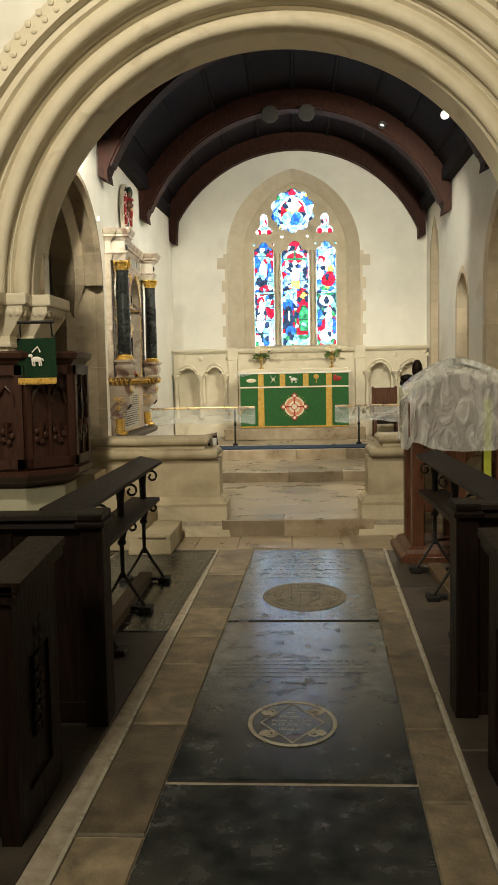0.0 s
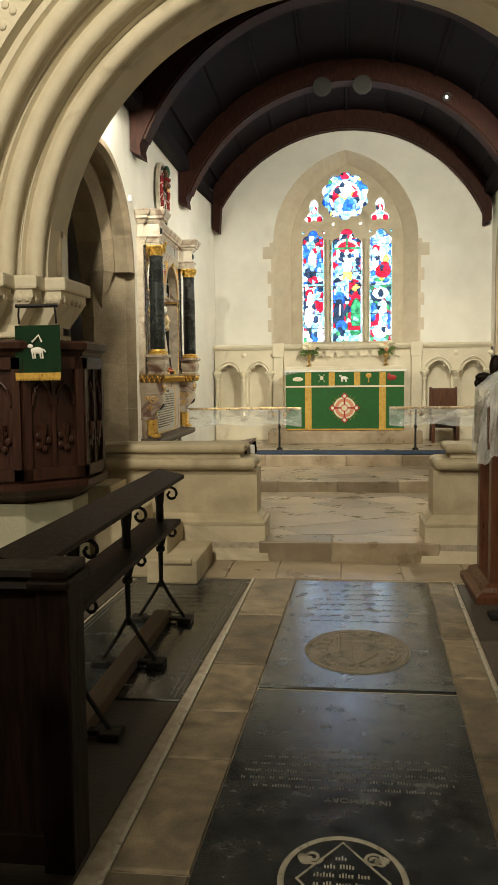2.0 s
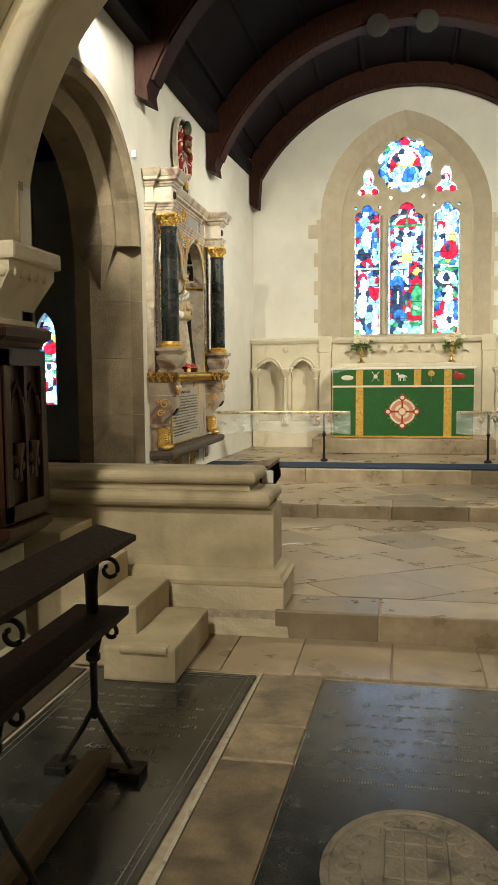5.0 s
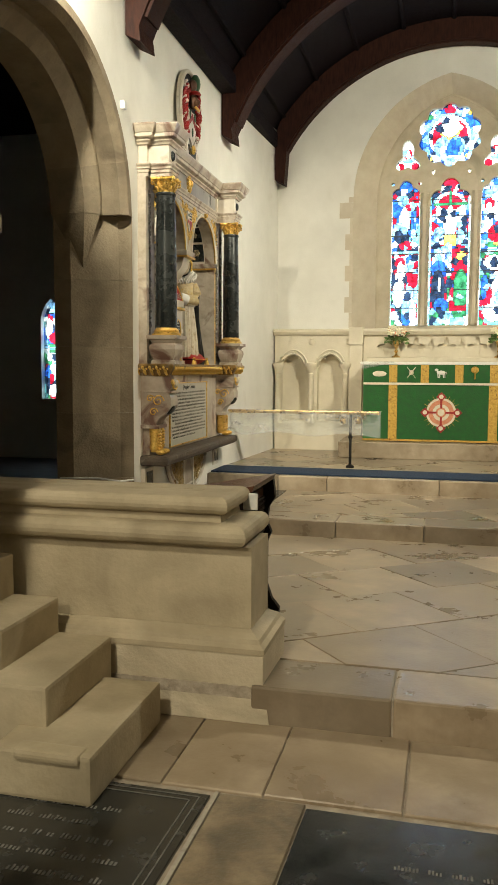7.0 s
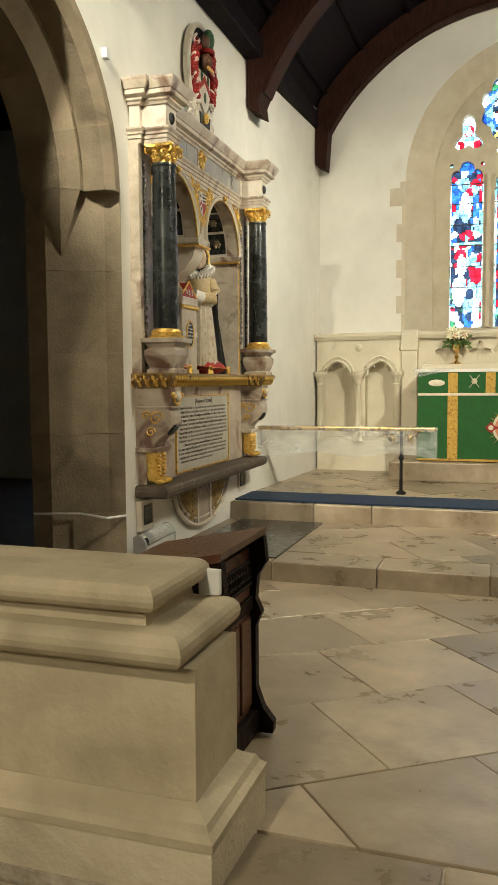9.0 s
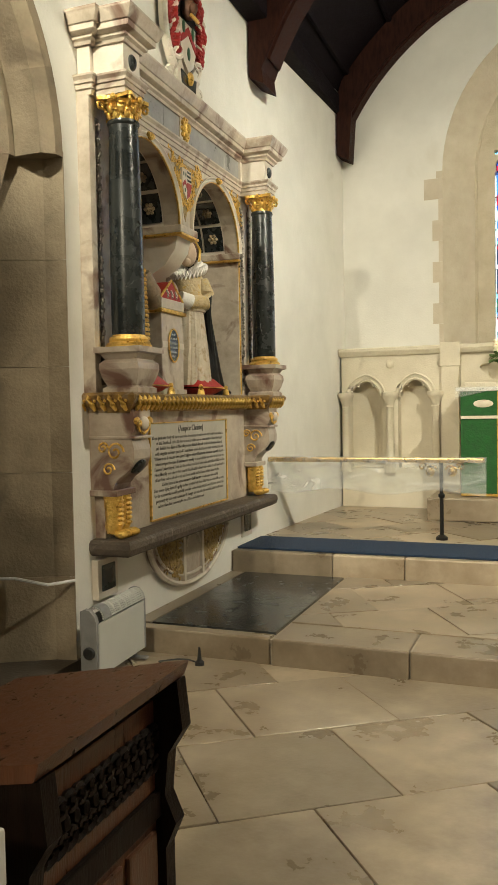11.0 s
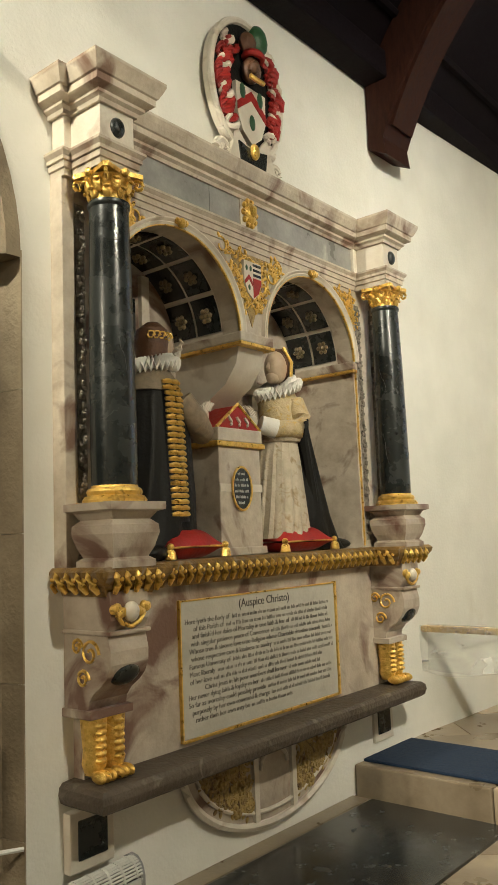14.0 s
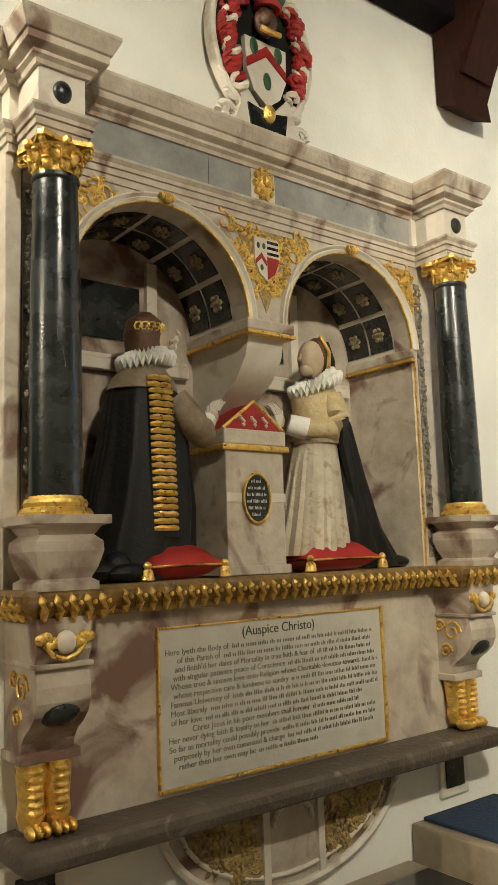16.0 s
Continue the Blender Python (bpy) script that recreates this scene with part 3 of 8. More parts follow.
course(chancel_floor, "step_stone", -0.62, 0.72, Y1 - 0.01, Y1 + 0.34, -0.02, Z1, (0.55, 0.8, 1.0), 3)
diagonal(chancel_floor, -2.3, 2.44, Y1 + 0.35, Y2 - 0.01, Z1, 0.62, 38, 5)
course(step_floor, "step_stone", -2.3, -1.46, Y2 - 0.02, Y2 + 0.07, ZB - 0.05, Z2, (0.7, 0.95, 1.2), 8)
course(step_floor, "step_stone", -1.45, 2.44, Y2 - 0.03, Y2 + 0.3, ZB - 0.05, Z2, (0.7, 0.95, 1.2), 8)
diagonal(step_floor, -1.45, 2.44, Y2 + 0.31, Y3 - 0.01, Z2, 0.58, 30, 6)
piece("ledger_slab", rect(-2.19, -1.46, 11.74, 13.16), Z2 - 0.03, Z2 + 0.002, LEDGER, step_floor)
piece("paving_stone", rect(-2.3, -2.20, 11.74, 13.16), Z2 - 0.03, Z2, PAVER, step_floor)
course(altar_floor, "step_stone", -2.3, 2.44, Y3 - 0.02, Y3 + 0.3, Z2 - 0.02, Z3, (0.5, 0.75, 1.1), 9)
diagonal(altar_floor, -2.3, 2.44, Y3 + 0.31, 16.0, Z3, 0.5, 45, 7)
tagged(part("altar_plinth", boxes((-1.18, 1.25, 15.0, 15.89, Z3, 0.505), bevel=0.012), PAVER), "low pale stone footpace under the altar", "step", kind="structure")

# let the chancel paving fall gently eastwards
_fall = math.atan((Z1 - ZB) / (Y2 - Y1))
chancel_floor.matrix_basis = Matrix.Translation((0, Y1, Z1)) @ Matrix.Rotation(-_fall, 4, "X") @ Matrix.Translation((0, -Y1, -Z1))

# ---- structure: walls ----
AYC, AH, ASP, AR = 9.99, 1.19, 2.55, 1.15     # the pointed arch to the dark north chapel
north = B()
plate(north, [(8.97, -0.1), (13.75, -0.1), (13.75, 4.75), (8.97, 4.75)], [pointed_opening(AYC, AH, -0.05, ASP, AR, 16), [(13.40, 1.39), (13.40, 2.885), (11.50, 2.885), (11.50, 1.39)]], NX - 0.55, NX, YZ)
north = structure("wall_north", north, PLASTER, "off-white plastered wall with a wide pointed arch", "wall")
nb = B()
for x0, x1 in ((NX - 0.55, NX),):
    v = [nb.verts.new(p) for p in ((NX, 13.75, -0.1), (NX + 0.14, EY + 0.02, -0.1), (NX + 0.14, EY + 0.02, 4.75), (NX, 13.75, 4.75), (NX - 0.55, 13.75, -0.1), (NX - 0.55, EY + 0.02, -0.1), (NX - 0.55, EY + 0.02, 4.75), (NX - 0.55, 13.75, 4.75))]
    for q in ((0, 1, 2, 3), (5, 4, 7, 6), (0, 4, 5, 1), (3, 2, 6, 7), (1, 5, 6, 2), (4, 0, 3, 7)):
        nb.faces.new([v[i] for i in q])
structure("wall_north_east", nb, PLASTER, "off-white plastered wall beside the sanctuary", "wall")


def ring(bm, outer, inner, w0, w1, fn):
    """A band between two open lines with equal counts."""
    rows = [[bm.verts.new(fn(u, v, w)) for u, v in line] for line, w in ((outer, w0), (outer, w1), (inner, w1), (inner, w0))]
    n = len(outer)
    for k in range(4):
        a, b = rows[k], rows[(k + 1) % 4]
        for i in range(n - 1):
            bm.faces.new((a[i], a[i + 1], b[i + 1], b[i]))
    for i in (0, n - 1):
        bm.faces.new([r[i] for r in rows])
    return bm


# stones of the north arch: an outer order flush with the wall and an inner one set back, cut into single stones
def stone_arch(parent, yc, half, thick, spring, rise, z0, w0, w1, n_side, n_jamb, fn, chamf=0.0):
    R1, R2 = pointed(yc, half, spring, rise, 18), pointed(yc, half - thick, spring, rise - thick * 1.02, 18)
    L = len(R1)
    cuts = [round(i * (L - 1) / n_side) for i in range(n_side + 1)]
    for a, b in zip(cuts, cuts[1:]):
        part("voussoir", ring(B(), R1[a:b + 1], R2[a:b + 1], w0, w1, fn), BLOCK, parent)
    for sgn in (1, -1):
        for i in range(n_jamb):
            za, zb = z0 + (spring - z0) * i / n_jamb, z0 + (spring - z0) * (i + 1) / n_jamb - 0.003
            part("jamb_stone", ring(B(), [(yc + sgn * half, za), (yc + sgn * half, zb)], [(yc + sgn * (half - thick), za), (yc + sgn * (half - thick), zb)], w0, w1, fn), BLOCK, parent)


def arch_order(half, thick, w0, w1, chamfer, n):
    """One order of the north arch, cut into stones, its inner edge chamfered."""
    lines = [(half, w1), (half - thick + chamfer, w1), (half - thick, w1 - chamfer), (half - thick, w0), (half, w0)]
    rows = [[(y, z, w) for y, z in pointed(AYC, h, ASP, AR - (AH - h) * 1.02, 18)] for h, w in lines]
    cuts = [round(i * 36 / n) for i in range(n + 1)]
    for a, b in zip(cuts, cuts[1:]):
        bm = B()
        vs = [[bm.verts.new(YZ(y, z, w)) for y, z, w in row[a:b + 1]] for row in rows]
        for p, q in zip(vs, vs[1:] + vs[:1]):
            for i in range(len(p) - 1):
                bm.faces.new((p[i], p[i + 1], q[i + 1], q[i]))
        for e in (0, -1):
            bm.faces.new([v[e] for v in vs])
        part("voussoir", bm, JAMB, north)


arch_order(AH, 0.11, NX - 0.30, NX + 0.004, 0.05, 9)
arch_order(AH - 0.112, 0.13, NX - 0.56, NX - 0.19, 0.09, 9)
# splayed jambs into which both orders die
for sgn in (1, -1):
    plan = [(NX + 0.004, AH + 0.004), (NX + 0.004, AH - 0.002), (NX - 0.10, AH - 0.02), (NX - 0.42, AH - 0.20), (NX - 0.56, AH - 0.20), (NX - 0.56, AH + 0.004)]
    for i in range(5):
        za, zb = 0.0 + (ASP + 0.03) * i / 5, (ASP + 0.03) * (i + 1) / 5 - 0.002
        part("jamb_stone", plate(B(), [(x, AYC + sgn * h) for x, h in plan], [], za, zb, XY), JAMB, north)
    lo, hi = AH - 0.242, AH - 0.15
    bm = B()
    vs = [bm.verts.new(p) for p in ((NX - 0.19, AYC + sgn * hi, ASP + 0.01), (NX - 0.28, AYC + sgn * lo, ASP + 0.01), (NX - 0.56, AYC + sgn * lo, ASP + 0.01), (NX - 0.56, AYC + sgn * hi, ASP + 0.01))]
    tip = bm.verts.new((NX - 0.34, AYC + sgn * hi, ASP - 0.42))
    bm.faces.new(vs)
    for a, b in zip(vs, vs[1:] + vs[:1]):
        bm.faces.new((a, b, tip))
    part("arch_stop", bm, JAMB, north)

# east wall with its three-light window
WX = 0.08
east = structure("wall_east", plate(B(), [(-2.9, -0.1), (2.95, -0.1), (2.95, 6.4), (-2.9, 6.4)], [pointed_opening(WX - 0.03, 1.21, 1.72, 3.62, 1.50, 16)], EY, EY + 0.6, XZ), PLASTER, "off-white plastered east wall round a stained window", "wall")
window = thing("window_1", "three-light stained glass window in cream stone tracery", "window", kind="structure")
# splayed surround
sp = B()
o, i_ = pointed_opening(WX - 0.03, 1.21, 1.72, 3.62, 1.50, 16), pointed_opening(WX, 0.94, 1.86, 3.62, 1.31, 16)
rows = [[sp.verts.new((u, w, v)) for u, v in line] for line, w in ((o, EY + 0.002), (i_, EY + 0.27), (i_, EY + 0.5), (o, EY + 0.5))]
for k in range(4):
    a, b = rows[k], rows[(k + 1) % 4]
    for j in range(len(o)):
        jj = (j + 1) % len(o)
        sp.faces.new((a[j], a[jj], b[jj], b[j]))
part("reveal", sp, QUOIN, window, "splayed cream window surround")
part("inner_moulding", tube(B(), [(x, EY + 0.268, z) for x, z in pointed_opening(WX, 0.93, 1.87, 3.62, 1.30, 16)], 0.022, 6), STONE, window, "thin stone moulding round the tracery", smooth=True)
for sgn in (-1, 1):
    z, k = 1.93, 0
    while z < 3.6:
        h = 0.205
        out = 1.31 if k % 2 else 1.25
        if z + 2 * h > 3.62:
            out = 1.39 if k % 2 else 1.27
        x0, x1 = sorted((WX - 0.03 + sgn * out, WX - 0.03 + sgn * 1.209))
        part("quoin", box(B(), x0, x1, EY - 0.004, EY + 0.1, z + 0.001, min(z + h, 3.64) - 0.001), QUOIN, window)
        z += h
        k += 1

LIGHTS = ((WX - 0.575, 0.185, 1.97, 3.66, 0.20), (WX, 0.262, 1.97, 3.58, 0.29), (WX + 0.575, 0.185, 1.97, 3.66, 0.20))


def cusped(xc, half, z0, spring, rise):
    """A light with a cusped head: three lobes over straight sides."""
    pts = [(xc + half, z0), (xc + half, spring - 0.04)]
    for i in range(9):
        a = radians(-30 + 130 * i / 8)
        pts.append((xc + half * 0.52 + half * 0.46 * math.cos(a), spring + 0.03 + half * 0.46 * math.sin(a)))
    for i in range(9):
        a = radians(-5 + 95 * i / 8)
        pts.append((xc + half * 0.45 * math.cos(a), spring + rise * 0.62 + rise * 0.42 * math.sin(a)))
    return pts + [(2 * xc - x, z) for x, z in pts[-2::-1]]


def lobed(cx, cz, r, lobes, depth, n, a0=0.0):
    return [(cx + (r - depth + depth * abs(math.cos(lobes * t / 2))) * math.cos(t + a0), cz + (r - depth + depth * abs(math.cos(lobes * t / 2))) * math.sin(t + a0)) for t in [2 * math.pi * i / n for i in range(n)]]


ROSE = lobed(WX - 0.03, 4.43, 0.405, 10, 0.055, 80, math.pi / 2)


def foil(cx):
    pts = []
    for i in range(36):
        t = 2 * math.pi * i / 36
        r = 0.13 + 0.05 * math.cos(3 * (t - math.pi / 2)) + (0.07 * max(0, math.sin(t)) ** 6)
        pts.append((cx + r * math.cos(t) * 0.95, 4.13 + r * math.sin(t) * 1.05))
    return pts


holes = [cusped(*l) for l in LIGHTS] + [ROSE, foil(WX - 0.56), foil(WX + 0.56)]
for s in (-1, 1):
    holes.append([(WX + s * 0.23 - 0.035, 3.985), (WX + s * 0.23 + 0.035, 3.985), (WX + s * 0.23, 3.93)])
    for dx in (0.40, 0.745):
        holes.append(circle(WX + s * dx, 3.83, 0.024, 10))
part("tracery", plate(B(), pointed_opening(WX, 0.955, 1.85, 3.62, 1.325, 16), holes, EY + 0.25, EY + 0.36, XZ), STONE, window, "cut stone tracery")
# chamfered mullions standing proud of the tracery plate
for s in (-1, 1):
    mx = WX + s * 0.326
    part("mullion", plate(B(), [(mx - 0.058, EY + 0.252), (mx - 0.02, EY + 0.205), (mx + 0.02, EY + 0.205), (mx + 0.058, EY + 0.252)], [], 1.97, 3.70, XY), STONE, window)


def glass_panel(name, x0, x1, z0, z1, cell, design, seed, y):
    """Leaded glass: small quarries painted by a design, with lead where two colours meet."""
    r = random.Random(seed)
    nx, nz = max(2, round((x1 - x0) / cell)), max(2, round((z1 - z0) / cell))
    bm = B()
    grid = [[bm.verts.new((x0 + (x1 - x0) * (i + (r.uniform(-0.2, 0.2) if 0 < i < nx else 0)) / nx, y, z0 + (z1 - z0) * (k + (r.uniform(-0.2, 0.2) if 0 < k < nz else 0)) / nz)) for i in range(nx + 1)] for k in range(nz + 1)]
    seeds = {}

    def quarry(i, k):
        """The number of the irregular piece of glass that holds this spot."""
        best = None
        for a in (-1, 0, 1):
            for b in (-1, 0, 1):
                key = (i // 4 + a, k // 5 + b)
                if key not in seeds:
                    q = random.Random(seed * 9973 + key[0] * 131 + key[1])
                    seeds[key] = (4 * key[0] + q.uniform(0, 4), 5 * key[1] + q.uniform(0, 5))
                d = (seeds[key][0] - i) ** 2 + (seeds[key][1] - k) ** 2
                if best is None or d < best[0]:
                    best = (d, key)
        return best[1]

    cells = [[quarry(i, k) for i in range(nx)] for k in range(nz)]
    kind = [[design(2 * (i + 0.5) / nx - 1, (k + 0.5) / nz, random.Random(cells[k][i][0] * 977 + cells[k][i][1] * 31 + seed)) for i in range(nx)] for k in range(nz)]
    tag = [[(kind[k][i], cells[k][i] if kind[k][i] in (G_DARK, G_BLUE, G_PALE) else 0) for i in range(nx)] for k in range(nz)]
    for k in range(nz):
        for i in range(nx):
            bm.faces.new((grid[k][i], grid[k][i + 1], grid[k + 1][i + 1], grid[k + 1][i])).material_index = kind[k][i]
    ob = part(name, bm, GLASS, window)
    lead = B()

    def came(a, b):
        d = (b - a).normalized()
        o = Vector((-d.z, 0, d.x)) * 0.0028
        lead.faces.new([lead.verts.new((p.x, y - 0.003, p.z)) for p in (a - o, b - o, b + o, a + o)])

    at = [[Vector((x0 + (x1 - x0) * i / nx, y, z0 + (z1 - z0) * k / nz)) for i in range(nx + 1)] for k in range(nz + 1)]
    for k in range(nz):
        for i in range(nx):
            if i + 1 < nx and tag[k][i] != tag[k][i + 1]:
                came(at[k][i + 1], at[k + 1][i + 1])
            if k + 1 < nz and tag[k][i] != tag[k + 1][i]:
                came(at[k + 1][i], at[k + 1][i + 1])
    part("lead_came", lead, LEAD, ob)
    return ob


def painted(shapes, ground, border):
    """A design of ovals and boxes: later shapes lie over earlier ones."""
    def f(u, v, r):
        if border and abs(u) > 0.88:
            return r.choice((G_WHITE, G_WHITE, G_TEAL))
        col = r.choice(ground(v))
        for kind, cu, cv, ru, rv, c in shapes:
            if kind == "o" and ((u - cu) / ru) ** 2 + ((v - cv) / rv) ** 2 < 1:
                col = c
            if kind == "b" and abs(u - cu) < ru and abs(v - cv) < rv:
                col = c
        if isinstance(col, tuple):
            col = r.choice(col)
        if r.random() < 0.16:
            col = r.choice((G_WHITE, G_PALE, G_DARK, G_DARK))
        return col
    return f


def g_left(v):
    return (G_WHITE, G_GREEN, G_DARK, G_RED, G_PALE) if v < 0.5 else (G_BLUE, G_PALE, G_RED, G_DARK, G_TEAL)


def g_mid(v):
    if v < 0.12:
        return (G_TEAL, G_WHITE, G_PALE, G_TEAL, G_GREEN)
    return (G_BLUE, G_DARK, G_RED) if v < 0.52 else (G_BLUE, G_RED, G_RED, G_PALE, G_DARK)


def g_right(v):
    return (G_DARK, G_GREEN, G_RED, G_TEAL) if v < 0.5 else (G_BLUE, G_PALE, G_TEAL, G_BLUE, G_WHITE)


d_left = painted([("o", 0.0, 0.95, 0.5, 0.06, G_BLUE), ("o", -0.25, 0.84, 0.24, 0.04, G_PALE), ("o", 0.5, 0.84, 0.3, 0.03, G_RED),
                  ("b", 0.55, 0.70, 0.2, 0.12, (G_PALE, G_BLUE)), ("o", -0.1, 0.70, 0.36, 0.10, G_WHITE), ("o", -0.25, 0.60, 0.55, 0.05, G_DARK),
                  ("o", 0.1, 0.545, 0.55, 0.03, G_RED), ("b", 0.0, 0.50, 0.9, 0.012, (G_WHITE, G_TEAL)), ("o", -0.35, 0.43, 0.35, 0.04, G_RED),
                  ("o", 0.4, 0.445, 0.3, 0.04, (G_WHITE, G_BLUE)), ("o", 0.5, 0.33, 0.3, 0.07, G_RED), ("o", -0.3, 0.34, 0.3, 0.10, G_WHITE),
                  ("o", -0.4, 0.23, 0.42, 0.10, (G_WHITE, G_WHITE, G_PALE)), ("o", 0.35, 0.22, 0.26, 0.06, G_WHITE), ("o", 0.15, 0.10, 0.34, 0.11, (G_BLUE, G_PALE)), ("o", 0.6, 0.09, 0.22, 0.10, G_WHITE)], g_left, True)
d_mid = painted([("o", 0.0, 0.97, 0.42, 0.05, G_RED), ("b", 0.0, 0.91, 0.6, 0.02, (G_WHITE, G_RED)), ("o", 0.0, 0.82, 0.72, 0.07, G_WHITE), ("o", 0.0, 0.82, 0.56, 0.05, G_RED),
                 ("b", 0.0, 0.81, 0.8, 0.012, G_GREEN), ("b", 0.0, 0.50, 0.09, 0.40, G_GREEN), ("o", -0.55, 0.75, 0.16, 0.045, G_WHITE), ("o", 0.6, 0.75, 0.16, 0.045, G_WHITE),
                 ("b", 0.0, 0.715, 0.6, 0.022, G_WHITE), ("o", 0.0, 0.76, 0.18, 0.04, G_WHITE), ("o", 0.0, 0.66, 0.3, 0.09, G_WHITE), ("o", -0.5, 0.62, 0.26, 0.045, G_PALE),
                 ("o", 0.58, 0.62, 0.26, 0.045, G_PALE), ("b", -0.5, 0.565, 0.34, 0.02, (G_PALE, G_WHITE)), ("b", 0.55, 0.565, 0.3, 0.02, (G_PALE, G_WHITE)), ("b", 0.02, 0.575, 0.27, 0.038, G_GOLD),
                 ("b", 0.0, 0.44, 0.12, 0.10, G_WHITE), ("o", -0.5, 0.45, 0.34, 0.06, G_WHITE), ("o", -0.5, 0.44, 0.2, 0.04, G_PALE), ("o", -0.45, 0.38, 0.4, 0.06, G_BLUE),
                 ("o", -0.5, 0.24, 0.34, 0.14, G_DARK), ("b", -0.42, 0.28, 0.07, 0.05, G_WHITE), ("o", -0.35, 0.14, 0.36, 0.05, G_BLUE), ("o", 0.58, 0.46, 0.24, 0.04, G_GOLD),
                 ("o", 0.55, 0.37, 0.3, 0.07, G_RED), ("o", 0.58, 0.24, 0.36, 0.14, G_GREEN), ("b", 0.45, 0.12, 0.4, 0.018, G_RED)], g_mid, True)
d_right = painted([("o", 0.0, 0.95, 0.5, 0.06, (G_BLUE, G_PALE)), ("b", 0.0, 0.87, 0.7, 0.03, (G_WHITE, G_PALE)), ("o", -0.4, 0.80, 0.35, 0.04, G_RED), ("o", 0.5, 0.80, 0.3, 0.04, G_PALE),
                   ("o", 0.15, 0.75, 0.34, 0.06, G_WHITE), ("o", 0.45, 0.71, 0.25, 0.04, G_GOLD), ("o", -0.45, 0.71, 0.3, 0.10, G_WHITE), ("o", 0.2, 0.61, 0.7, 0.06, G_RED),
                   ("o", 0.35, 0.66, 0.4, 0.03, G_RED), ("o", -0.1, 0.535, 0.5, 0.02, (G_GOLD, G_GREEN)), ("b", 0.0, 0.50, 0.9, 0.012, (G_WHITE, G_TEAL)), ("o", 0.0, 0.42, 0.7, 0.05, G_WHITE),
                   ("o", 0.0, 0.42, 0.24, 0.035, G_DARK), ("o", -0.6, 0.26, 0.25, 0.08, G_BLUE), ("o", 0.2, 0.32, 0.34, 0.04, G_WHITE), ("o", 0.2, 0.20, 0.42, 0.12, (G_WHITE, G_WHITE, G_PALE)),
                   ("o", -0.3, 0.21, 0.2, 0.05, G_RED), ("o", 0.75, 0.18, 0.16, 0.08, G_BLUE), ("o", 0.0, 0.09, 0.7, 0.06, G_WHITE)], g_right, True)
d_rose_shapes = painted([("o", 0.0, 0.5, 0.99, 0.495, (G_PALE, G_WHITE, G_PALE, G_BLUE)), ("o", 0.0, 0.49, 0.66, 0.33, G_WHITE), ("o", 0.0, 0.49, 0.55, 0.275, G_RED), ("o", 0.0, 0.60, 0.34, 0.16, G_GOLD),
                         ("o", 0.0, 0.64, 0.30, 0.16, G_WHITE), ("o", -0.22, 0.33, 0.26, 0.16, G_PALE), ("o", 0.22, 0.34, 0.26, 0.15, (G_PALE, G_BLUE)), ("o", 0.0, 0.27, 0.3, 0.07, G_BLUE),
                         ("o", 0.62, 0.86, 0.09, 0.05, G_GOLD), ("o", -0.62, 0.80, 0.09, 0.05, G_GREEN), ("o", 0.58, 0.18, 0.09, 0.05, G_GOLD), ("o", -0.62, 0.16, 0.09, 0.05, G_GOLD), ("o", 0.0, 0.92, 0.2, 0.08, G_RED)], lambda v: (G_WHITE,), False)
d_foil = painted([("o", -0.5, 0.25, 0.24, 0.12, G_RED), ("o", 0.5, 0.25, 0.24, 0.12, G_RED), ("o", 0.0, 0.62, 0.3, 0.14, G_RED), ("o", 0.0, 0.58, 0.16, 0.12, G_WHITE), ("o", 0.0, 0.42, 0.4, 0.05, G_TEAL)], lambda v: (G_WHITE,), False)

GY = EY + 0.32
glass_panel("stained_panel", WX - 0.765, WX - 0.385, 1.96, 3.93, 0.017, d_left, 1, GY)
glass_panel("stained_panel", WX - 0.27, WX + 0.27, 1.96, 3.93, 0.017, d_mid, 2, GY)
glass_panel("stained_panel", WX + 0.385, WX + 0.765, 1.96, 3.93, 0.017, d_right, 3, GY)
glass_panel("stained_panel", WX - 0.44, WX + 0.38, 4.02, 4.84, 0.018, d_rose_shapes, 4, GY)
glass_panel("stained_panel", WX - 0.75, WX - 0.37, 3.94, 4.40, 0.017, d_foil, 5, GY + 0.004)
glass_panel("stained_panel", WX + 0.37, WX + 0.75, 3.94, 4.40, 0.017, d_foil, 6, GY + 0.004)
for xc, half in ((WX - 0.575, 0.19), (WX, 0.265), (WX + 0.575, 0.19)):
    for z in (2.2, 2.44, 2.68, 2.92, 3.16, 3.4, 3.62):
        part("saddle_bar", boxes((xc - half, xc + half, GY - 0.012, GY - 0.004, z - 0.005, z + 0.005)), LEAD, window)

# carved dado along the east wall
dado = thing("dado", "carved cream stone blind arcade along the east wall", "wall panelling", kind="structure")
DY = EY - 0.20


